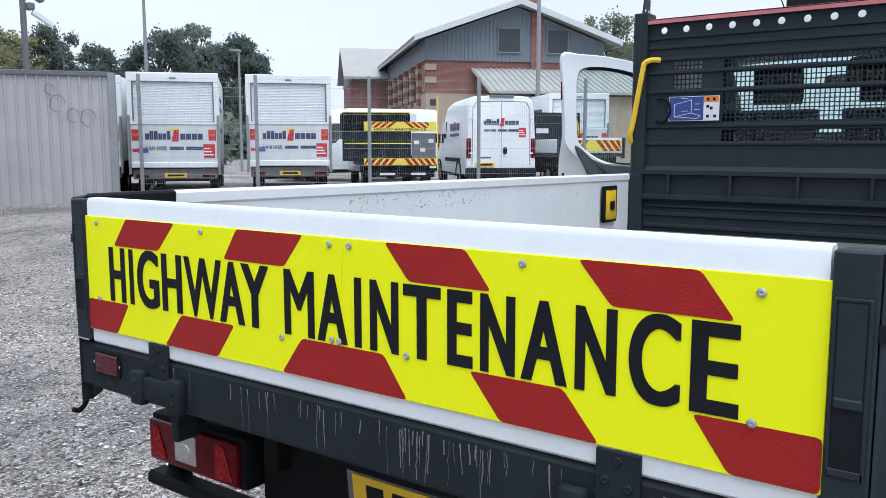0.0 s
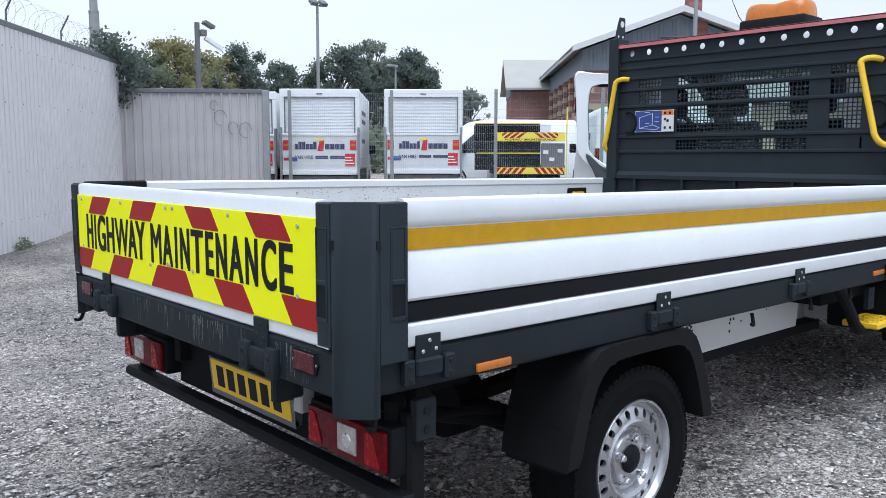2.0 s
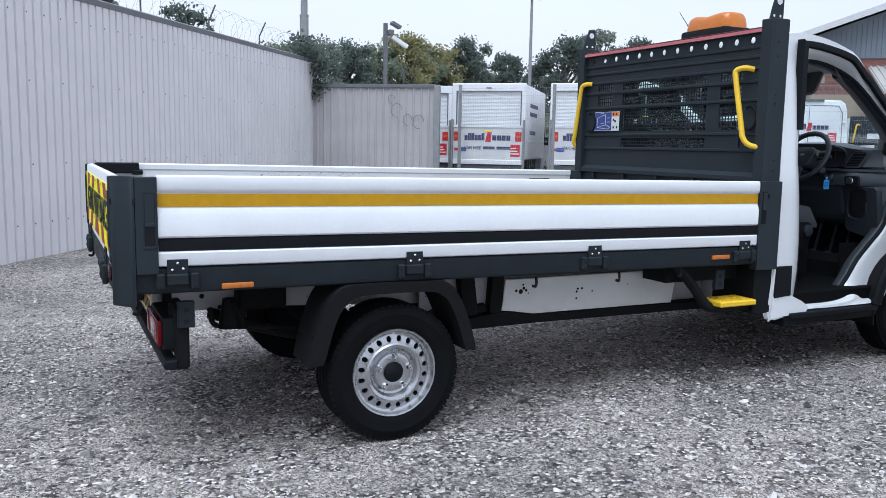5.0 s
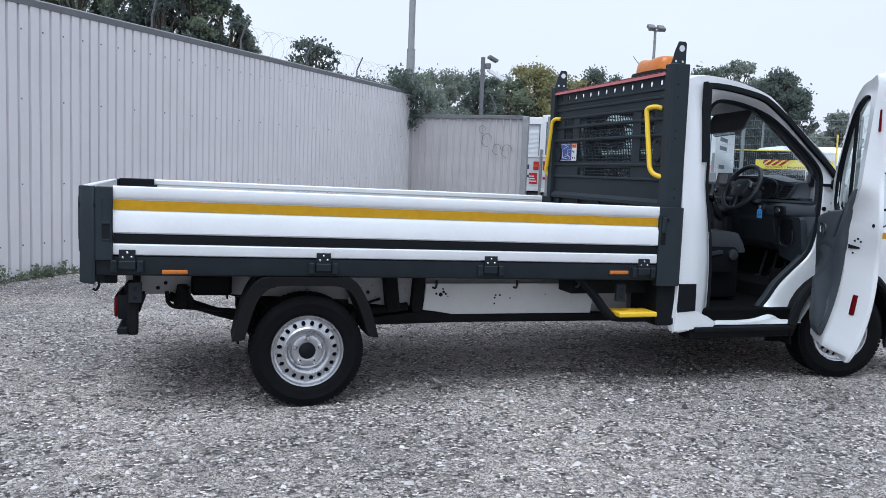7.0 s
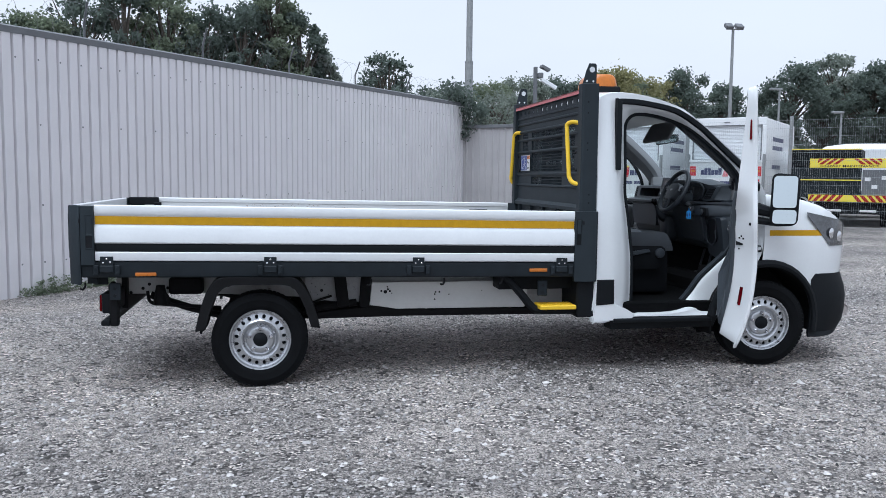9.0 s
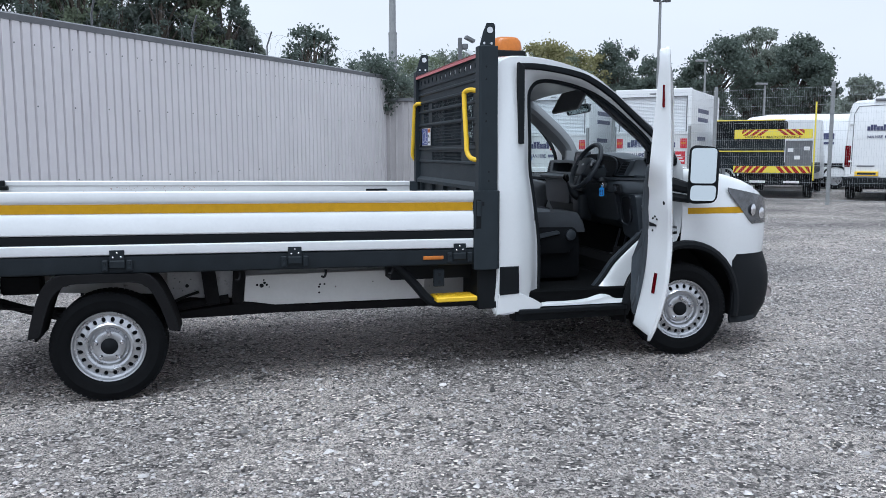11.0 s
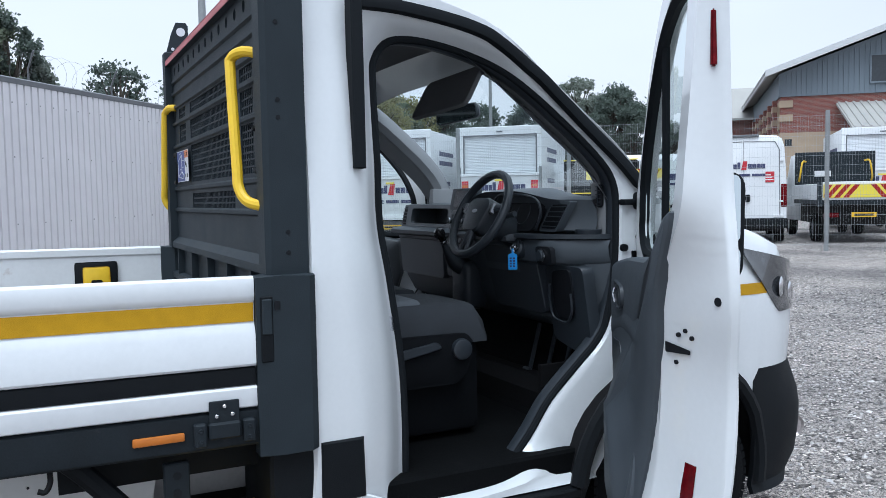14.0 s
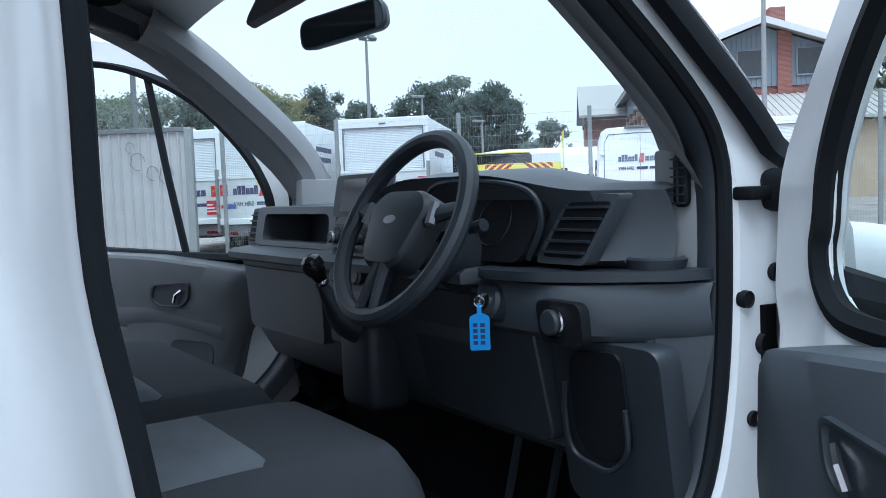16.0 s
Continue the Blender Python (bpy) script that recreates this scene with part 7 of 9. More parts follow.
panel("heater_face", [(-0.03, 1.265), (0.14, 1.265), (0.14, 1.33), (-0.03, 1.33)], 4.712, 0.012, CAB_BLACK, dash, "", 0.01, 0.18)
SATIN = mat("satin_trim", (0.30, 0.31, 0.33), 0.35, 0.6, vary=0.05)
for yc, zc, r in ((0.115, 1.385, 0.014), (0.0, 1.385, 0.014), (0.105, 1.298, 0.020), (0.055, 1.298, 0.016), (0.0, 1.298, 0.020)):
    bm = BM()
    lathe(bm, [(r, 0), (r * 0.94, 0.018), (r * 0.8, 0.021), (0, 0.021)], Matrix.Translation((4.714, yc, zc)) @ Matrix.Rotation(radians(-80), 4, "Y"), 18)
    k = part("control_knob", bm, CAB_BLACK, dash)
    bm = BM()
    lathe(bm, [(r * 1.0, 0.012), (r * 1.08, 0.015), (r * 0.98, 0.019)], Matrix.Translation((4.714, yc, zc)) @ Matrix.Rotation(radians(-80), 4, "Y"), 18)
    part("knob_ring", bm, SATIN, dash)
for i in range(6):
    for zc in (1.36, 1.408):
        y = -0.015 + i * 0.024
        bm = BM()
        box(bm, 4.708 + (zc - 1.38) * 0.18, 4.716, y, y + 0.017, zc - 0.005, zc + 0.005, 0.001)
        part("radio_button", bm, CAB_GREY, dash)
panel("dash_satin_strip", [(-0.19, 1.415), (-0.075, 1.415), (-0.075, 1.462), (-0.19, 1.462)], 4.752, 0.03, SATIN, dash, "", 0.008, 0.25)
panel("button_pod", [(-0.165, 1.435), (-0.10, 1.435), (-0.10, 1.453), (-0.165, 1.453)], 4.748, 0.01, CAB_BLACK, dash, "", 0.005, 0.25)
# open tray on the passenger's side
bm = BM()
po = rounded([(0.225, 1.345), (0.765, 1.345), (0.755, 1.462), (0.235, 1.462)], 0.025, 4)
pi = rounded([(0.268, 1.362), (0.705, 1.362), (0.695, 1.440), (0.275, 1.440)], 0.02, 4)
grid(bm, [[(x + (z - 1.40) * 0.15, y, z) for y, z in ring] for x, ring in ((4.815, po), (4.778, po), (4.773, [(0.495 + (y - 0.495) * 0.985, 1.403 + (z - 1.403) * 0.96) for y, z in po]), (4.773, pi), (4.82, pi))], True)
part("tray_rim", bm, SATIN_GREY, dash, "satin grey surround of the open tray")
panel("glovebox_lid", [(0.26, 1.10), (0.76, 1.10), (0.77, 1.285), (0.25, 1.285)], 4.738, 0.03, CAB_GREY, dash, "", 0.02, -0.05)
panel("console_pocket", [(0.15, 1.12), (0.22, 1.12), (0.23, 1.21), (0.15, 1.21)], 4.742, 0.02, CAB_BLACK, dash, "", 0.01)
# ledge with cup holder, light switch, lower knee panel, door-side pocket
bm = BM()
prism(bm, rounded([(4.905, -0.808), (4.85, -0.79), (4.765, -0.70), (4.70, -0.60), (4.683, -0.48), (4.72, -0.44), (4.98, -0.44), (4.98, -0.808)], 0.02, 3), "z", 1.328, 1.345, 0.006, 2)
part("dash_ledge", bm, CAB_BLACK, dash)
bm = BM()
mcup = Matrix.Translation((4.872, -0.727, 1.343))
lathe(bm, [(0.048, 0.0), (0.052, 0.018), (0.046, 0.022), (0.041, 0.018), (0.039, -0.01), (0.0, -0.012)], mcup, 26)
part("cup_holder", bm, CAB_BLACK, dash, "round black cup holder")
bm = BM()
rows = []
for i in range(19):
    y = -0.44 - 0.37 * i / 18
    sh = 0.19 * max(0.0, (-0.61 - y) / 0.20) ** 1.5
    rows.append([(x + sh, y, z) for x, z in ((4.76, 1.330), (4.722, 1.322), (4.712, 1.300), (4.716, 1.265), (4.724, 1.238), (4.742, 1.226), (4.79, 1.224))])
grid(bm, rows)
part("switch_band", bm, CAB_GREY, dash, "dark grey band below the ledge")
panel("light_switch_panel", [(-0.715, 1.228), (-0.612, 1.228), (-0.608, 1.300), (-0.715, 1.300)], 4.708, 0.02, LETTER, dash, "", 0.02, -0.1)
bm = BM()
msw = Matrix.Translation((4.706, -0.655, 1.266)) @ Matrix.Rotation(radians(-90), 4, "Y")
lathe(bm, [(0.026, 0), (0.027, 0.006), (0.024, 0.008)], msw, 22)
part("light_switch_ring", bm, CHROME, dash, "bright ring of the light switch")
bm = BM()
lathe(bm, [(0.022, 0), (0.022, 0.012), (0.018, 0.016), (0, 0.016)], msw, 22)
part("light_switch", bm, CAB_BLACK, dash)
for s in (-1, 1):
    bm = BM()
    rows = []
    for i in range(9):
        y = 0.715 + 0.095 * i / 8
        sh = 0.13 * (i / 8) ** 0.8 + 0.04 * max(0.0, 1 - i / 2.5)
        rows.append([(x + sh, s * y, z) for x, z in ((4.86, 1.245), (4.785, 1.235), (4.782, 1.15), (4.80, 1.02), (4.835, 0.90), (4.88, 0.83), (4.96, 0.82))])
    grid(bm, rows)
    part("dash_end", bm, CAB_GREY, dash)
# same grey plastic as the dash; deep shade is put into the darker colour
panel("knee_panel", [(-0.80, 0.86), (-0.55, 0.92), (-0.55, 1.225), (-0.80, 1.225)], 4.812, 0.05, CAB_BLACK, dash, "", 0.03, -0.14)
# raised black panel paints the shade inside the pocket
panel("knee_pocket", [(-0.725, 1.05), (-0.685, 1.012), (-0.615, 1.012), (-0.592, 1.06), (-0.60, 1.20), (-0.725, 1.215)], 4.799, 0.012, LETTER, dash, "", 0.03, -0.14)
bm = BM()
tube(bm, smooth_line([(4.775, -0.602, 1.15), (4.785, -0.590, 1.08), (4.793, -0.600, 1.02), (4.796, -0.65, 1.004), (4.796, -0.69, 1.006), (4.790, -0.73, 1.05), (4.781, -0.735, 1.12)], 5), 0.005, 6)
part("pocket_rim", bm, CAB_BLACK, dash)
# shade under the column is put into this panel's darker colour
panel("column_shroud_panel", [(-0.55, 1.02), (-0.16, 1.02), (-0.14, 1.29), (-0.55, 1.29)], 4.765, 0.05, CAB_BLACK, dash, "", 0.03, -0.22)

# steering wheel on its column
SWC, SWT = Vector((4.605, -0.355, 1.443)), radians(28)
n_ax = Vector((-math.cos(SWT), 0, math.sin(SWT)))
u_ax, v_ax = Vector((0, 1, 0)), Vector((math.sin(SWT), 0, math.cos(SWT)))


def SW(a, r, h=0.0):
    return SWC + r * (math.cos(a) * u_ax + math.sin(a) * v_ax) + n_ax * h


bm = BM()
tube(bm, [SW(2 * math.pi * i / 48, 0.182) for i in range(48)], 0.0178, 10, True)
wheel_ob = part("steering_wheel", bm, CAB_BLACK, truck, "black four-spoke steering wheel")
bm = BM()
pl = rounded([(-0.098, 0.035), (-0.062, -0.088), (0.062, -0.088), (0.098, 0.035), (0.06, 0.066), (-0.06, 0.066)], 0.035, 4)
rows = [[SWC + u_ax * a * f + v_ax * b * f + n_ax * h for a, b in pl] for f, h in ((1.0, -0.03), (1.0, 0.012), (0.92, 0.022), (0.6, 0.028))]
vs = grid(bm, rows, True)
bm.faces.new(vs[-1])
part("horn_pad", bm, CAB_BLACK, wheel_ob, "dark grey airbag pad")
for a in (12, 168, 262, 278):
    bm = BM()
    r0 = 0.06
    tube(bm, [SW(radians(a), r0, 0.0), SW(radians(a), 0.12, 0.002), SW(radians(a), 0.175, 0.0)], [0.026, 0.020, 0.016] if a < 200 else [0.026, 0.022, 0.018], 8, squash=0.6)
    part("spoke", bm, CAB_BLACK, wheel_ob)
for a in (10, 170):
    bm = BM()
    tube(bm, [SW(radians(a + 11), 0.112, 0.012), SW(radians(a - 11), 0.112, 0.012)], 0.010, 6)
    part("spoke_switch", bm, SATIN, wheel_ob, "satin switch cluster")
bm = BM()
mb = Matrix.Translation(SWC + n_ax * 0.027) @ n_ax.to_track_quat("Z", "Y").to_matrix().to_4x4()
lathe(bm, [(0.0, 0.003), (0.019, 0.0025), (0.022, 0.0)], mb @ Matrix.Diagonal((1.0, 0.45, 1, 1)) @ Matrix.Rotation(0, 4, "Z"), 20)
part("oval_emblem", bm, SATIN, wheel_ob, "plain oval emblem")
bm = BM()
tube(bm, [SWC - n_ax * 0.02, SWC - n_ax * 0.10, SWC - n_ax * 0.2], [0.05, 0.06, 0.065], 14)
part("column_shroud", bm, CAB_BLACK, truck)
for s in (-1, 1):
    bm = BM()
    b0 = SWC - n_ax * 0.055
    tube(bm, [b0 + u_ax * s * 0.04, b0 + u_ax * s * 0.12 + v_ax * 0.02, b0 + u_ax * s * 0.17 + v_ax * 0.03], [0.011, 0.009, 0.012], 8)
    part("column_stalk", bm, CAB_BLACK, truck)
# ignition, key and tag
bm = BM()
mk = Matrix.Translation((4.70, -0.487, 1.303)) @ Matrix.Rotation(radians(-75), 4, "Y")
lathe(bm, [(0.034, -0.03), (0.034, 0.0), (0.028, 0.006), (0.0, 0.006)], mk, 20)
ign = part("ignition_lock", bm, CAB_BLACK, truck)
bm = BM()
lathe(bm, [(0.015, 0.005), (0.015, 0.009), (0.011, 0.01), (0, 0.008)], mk, 16)
part("lock_ring", bm, CHROME, ign)
tag = thing("key_tag", "bright blue plastic key tag hanging from the ignition key", "key tag", Matrix.Translation((4.672, -0.497, 1.252)) @ Matrix.Rotation(radians(-38), 4, "Z"))
bm = BM()
prism(bm, rounded([(-0.018, -0.032), (0.018, -0.032), (0.018, 0.028), (0.006, 0.034), (-0.006, 0.034), (-0.018, 0.028)], 0.004, 3), "y", -0.002, 0.002, 0.0006)
BLUE = mat("blue_tag_plastic", (0.01, 0.27, 0.72), 0.35, vary=0.05)
part("tag_body", bm, BLUE, tag)
bm = BM()
box(bm, -0.004, 0.004, -0.001, 0.001, 0.034, 0.052)
part("tag_loop", bm, BLUE, tag)
for i in range(2):
    for j in range(4):
        bm = BM()
        x, z = (-0.008 + i * 0.013), -0.018 + j * 0.0105
        box(bm, x - 0.004, x + 0.004, -0.0026, -0.0021, z - 0.0035, z + 0.0035)
        part("ink_bar", bm, mat("ink", (0.01, 0.03, 0.12), 0.5) if (i, j) == (0, 0) else bpy.data.materials["ink"], tag, smooth=0)
bm = BM()
lathe(bm, [(0.0035, -0.0025), (0.0035, 0.0025)], Matrix.Translation((0, 0, -0.027)) @ Matrix.Rotation(radians(90), 4, "X"), 8)
part("tag_hole", bm, LETTER, tag)
bm = BM()
tube(bm, [(0.009 * math.cos(2 * math.pi * i / 16), 0.0, 0.055 + 0.009 * math.sin(2 * math.pi * i / 16)) for i in range(16)], 0.0012, 5, True)
part("key_ring", bm, CHROME, tag, "small steel key ring")
bm = BM()
tube(bm, [(0.0, 0.0, 0.062), (0.012, 0.012, 0.068)], 0.004, 6)
part("key_blade", bm, CHROME, tag)

# gear lever
bm = BM()
tube(bm, smooth_line([(4.735, 0.03, 1.19), (4.68, 0.028, 1.22), (4.645, 0.022, 1.27), (4.615, 0.018, 1.315)], 4), [0.045, 0.043, 0.041, 0.039, 0.036, 0.033, 0.030, 0.026, 0.023, 0.02, 0.016, 0.013, 0.012], 12)
gear = part("gear_gaiter", bm, CAB_BLACK, truck, "black gear lever and gaiter")
bm = BM()
lathe(bm, [(0.012, -0.03), (0.016, -0.012), (0.024, 0.006), (0.026, 0.02), (0.022, 0.034), (0.012, 0.041), (0, 0.042)], Matrix.Translation((4.61, 0.017, 1.335)) @ Matrix.Rotation(radians(-28), 4, "Y"), 18)
part("gear_knob", bm, mat("glossy_black", (0.012, 0.012, 0.013), 0.15, vary=0.1), gear, "glossy black gear knob")
bm = BM()
lathe(bm, [(0.013, -0.034), (0.0155, -0.03), (0.0155, -0.024), (0.013, -0.02)], Matrix.Translation((4.61, 0.017, 1.335)) @ Matrix.Rotation(radians(-28), 4, "Y"), 16)
part("chrome_collar", bm, CHROME, gear)
bm = BM()
box(bm, 4.70, 4.82, -0.04, 0.11, 1.0, 1.22, 0.03, 3)
part("gear_console", bm, CAB_BLACK, truck)

# seats
def pad(bm, x0, x1, y0, y1, z0, z1, r, m=None, crown=0.0):
    """A padded block with rounded edges and a crowned top."""
    n = 14
    rows = []
    for i in range(n + 1):
        fx = i / n
        x = x0 + (x1 - x0) * fx
        row = []
        for j in range(n + 1):
            fy = j / n
            y = y0 + (y1 - y0) * fy
            ex = min(fx, 1 - fx) * (x1 - x0)
            ey = min(fy, 1 - fy) * (y1 - y0)
            def dip(e):
                return r - math.sqrt(max(0, r * r - max(0, r - e) ** 2)) if e < r else 0
            z = z1 + crown * math.sin(fx * math.pi) * math.sin(fy * math.pi) - dip(ex) - dip(ey)
            p = Vector((x, y, max(z, z0)))
            row.append(m @ p if m is not None else p)
        rows.append(row)
    grid(bm, rows)
    ring = [rows[0], rows[-1]]
    for i, row in enumerate(ring):
        base = [Vector(p) for p in row]
        low = [(m @ Vector((x0 if i == 0 else x1, y0 + (y1 - y0) * j / n, z0)) if m is not None else Vector((x0 if i == 0 else x1, y0 + (y1 - y0) * j / n, z0))) for j in range(n + 1)]
        grid(bm, [base, low])
    for j, y in ((0, y0), (n, y1)):
        base = [Vector(r_[j]) for r_ in rows]
        low = [(m @ Vector((x0 + (x1 - x0) * i / n, y, z0)) if m is not None else Vector((x0 + (x1 - x0) * i / n, y, z0))) for i in range(n + 1)]
        grid(bm, [base, low])
    bmesh.ops.remove_doubles(bm, verts=bm.verts, dist=0.0005)


def seat(name, label, y0, y1, inserts):
    t = thing(name, label, "seat", Matrix.Translation((0, 0, 0.02)), "cab seats")
    bm = BM()
    pad(bm, 3.93, 4.495, y0, y1, 0.945, 1.088, 0.06, None, 0.018)
    part("seat_cushion", bm, FABRIC, t, "charcoal fabric cushion", 60)
    for a, b in inserts:
        bm = BM()
        pad(bm, 4.00, 4.262, a, b, 1.07, 1.109, 0.02, None, 0.004)
        part("cushion_insert", bm, FABRIC2, t, "grey woven insert", 60)
        mb = Matrix(((-0.10, 0, 0.995, 3.88), (0, -1, 0, 0), (0.995, 0, 0.10, 1.05), (0, 0, 0, 1)))
        bm = BM()
        pad(bm, 0.02, 0.60, -b - 0.045, -a + 0.045, -0.10, 0.03, 0.05, mb, 0.02)
        part("backrest", bm, FABRIC, t, "", 60)
        bm = BM()
        pad(bm, 0.63, 0.83, -(a + b) / 2 - 0.13, -(a + b) / 2 + 0.13, -0.07, 0.02, 0.05, mb, 0.01)
        part("headrest", bm, FABRIC, t, "", 60)
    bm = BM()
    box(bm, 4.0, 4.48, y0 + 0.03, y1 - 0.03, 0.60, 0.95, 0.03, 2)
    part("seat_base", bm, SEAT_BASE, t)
    return t


dseat = seat("driver_seat", "charcoal fabric driver's seat with a grey insert", -0.59, -0.115, [(-0.535, -0.215)])
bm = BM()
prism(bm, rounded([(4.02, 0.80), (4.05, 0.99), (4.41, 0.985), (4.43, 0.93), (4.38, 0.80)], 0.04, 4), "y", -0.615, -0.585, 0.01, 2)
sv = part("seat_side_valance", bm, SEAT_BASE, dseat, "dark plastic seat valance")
bm = BM()
prism(bm, rounded([(4.11, 0.905), (4.10, 0.94), (4.27, 0.965), (4.29, 0.94)], 0.012, 3), "y", -0.632, -0.615, 0.004)
part("recline_lever", bm, CAB_BLACK, sv)
bm = BM()
lathe(bm, [(0.04, 0), (0.038, 0.02), (0.03, 0.024), (0, 0.024)], Matrix.Translation((4.37, -0.615, 0.93)) @ Matrix.Rotation(radians(90), 4, "X"), 20)
part("seat_knob", bm, CAB_BLACK, sv)
seat("passenger_bench", "charcoal fabric double passenger bench", -0.07, 0.84, [(0.0, 0.34), (0.42, 0.77)])

# pedals, visor, mirror, roof console, pillar vent
for y in (-0.25, -0.38, -0.50):
    bm = BM()
    box(bm, 4.88, 4.90, y - 0.028, y + 0.028, 0.70, 0.76, 0.006)
    tube(bm, [(4.90, y, 0.73), (4.96, y, 0.95)], 0.010, 6)
    part("pedal", bm, CAB_BLACK, truck)
bm = BM()
prism(bm, rounded([(-0.52, 0.0), (-0.04, -0.02), (-0.05, 0.155), (-0.52, 0.17)], 0.03, 4), "x", -0.009, 0.009, 0.003, 1, Matrix.Translation((4.46, 0, 1.865)) @ Matrix.Rotation(radians(28), 4, "Y"))
part("sun_visor", bm, mat("grey_visor_vinyl", (0.15, 0.153, 0.16), 0.8, vary=0.06), truck, "grey sun visor folded down")
mm = Matrix.Translation((4.70, 0.005, 1.885)) @ Matrix.Rotation(radians(24), 4, "Z") @ Matrix.Rotation(radians(-6), 4, "X")
bm = BM()
pl = rounded([(-0.125, -0.035), (0.125, -0.035), (0.12, 0.036), (-0.12, 0.036)], 0.03, 5)
rows = [[mm @ Vector((dx, y * f, z * f)) for y, z in pl] for dx, f in ((0.03, 0.6), (0.012, 0.95), (-0.008, 1.0), (-0.014, 0.96))]
vs = grid(bm, rows, True)
bm.faces.new(vs[-1])
bm.faces.new(vs[0][::-1])
rv = part("rear_view_mirror", bm, CAB_BLACK, truck, "black rear-view mirror")
bm = BM()
bm.faces.new([bm.verts.new(mm @ Vector((-0.0148, y * 0.93, z * 0.86))) for y, z in pl])
part("mirror_face", bm, MIRROR, rv, smooth=0)
bm = BM()
tube(bm, [mm @ Vector((0.02, 0, 0.0)), (4.78, 0, 1.90), (4.80, 0, 1.93)], 0.009, 6)
part("mirror_stalk", bm, CAB_BLACK, rv)
bm = BM()
box(bm, 4.02, 4.10, -0.62, -0.48, 2.035, 2.052, 0.01, 2)
part("courtesy_lamp", bm, LINER, truck, "pale courtesy lamp")
for s in (-1, 1):
    bm = BM()
    prism(bm, [(4.916, s * 0.775), (4.905, s * 0.74), (4.905, s * 0.70), (4.95, s * 0.68), (5.1, s * 0.68), (5.1, s * 0.79), (4.925, s * 0.79)][::1 if s < 0 else -1], "z", 1.33, 1.56, 0.006, 2)
    part("pillar_foot_trim", bm, LINER, truck, "pale grey lower pillar trim")
bm = BM()
box(bm, 4.896, 4.915, -0.772, -0.740, 1.463, 1.552, 0.012, 3)
pv = part("demister_vent", bm, LETTER, truck, "small black side vent")
bm = BM()
for i in range(6):
    z = 1.470 + i * 0.0145
    box(bm, 4.892, 4.897, -0.770, -0.742, z - 0.0015, z + 0.0015)
box(bm, 4.892, 4.897, -0.757, -0.755, 1.467, 1.548)
part("vent_grid", bm, CAB_BLACK, pv)
# tweeter at the foot of the far pillar
bm = BM()
lathe(bm, [(0.035, 0), (0.033, 0.012), (0, 0.014)], Matrix.Translation((4.93, 0.80, 1.47)) @ Matrix.Rotation(radians(-60), 4, "Y"), 18)
part("tweeter", bm, LINER, truck)

# ---- parked vehicles behind the fence ----
VAN_WHITE = mat("white_van_paint", (0.74, 0.75, 0.76), 0.32, vary=0.03, scale=2, dirt=(0.55, 0.54, 0.52), dirt_at=0.74)
VAN_SILVER = mat("silver_van_paint", (0.32, 0.33, 0.35), 0.35, 0.3, vary=0.05, scale=2)
SHUTTER = mat("roller_shutter", (0.74, 0.76, 0.785), 0.5, vary=0.04, scale=2)
LIFT = mat("aluminium_tail_lift", (0.64, 0.65, 0.655), 0.45, 0.1, vary=0.08, scale=4)
NAVY = mat("navy_print", (0.045, 0.05, 0.12), 0.5)
REDPRINT = mat("red_print", (0.50, 0.02, 0.035), 0.45)
WHITEPRINT = mat("white_print", (0.75, 0.75, 0.75), 0.5)
CHEVRON_Y = mat("chevron_yellow", (0.80, 0.66, 0.06), 0.45, vary=0.05)
DARKGLASS = mat("dark_van_glass", (0.03, 0.035, 0.04), 0.08, vary=0.1, coat=0.5)


def base_m(x, y, heading):
    return Matrix.Translation((x, y, ground_z(x, y))) @ Matrix.Rotation(radians(heading), 4, "Z")


REAR = Matrix(((0, 0, -1, 0), (-1, 0, 0, 0), (0, 1, 0, 0), (0, 0, 0, 1)))


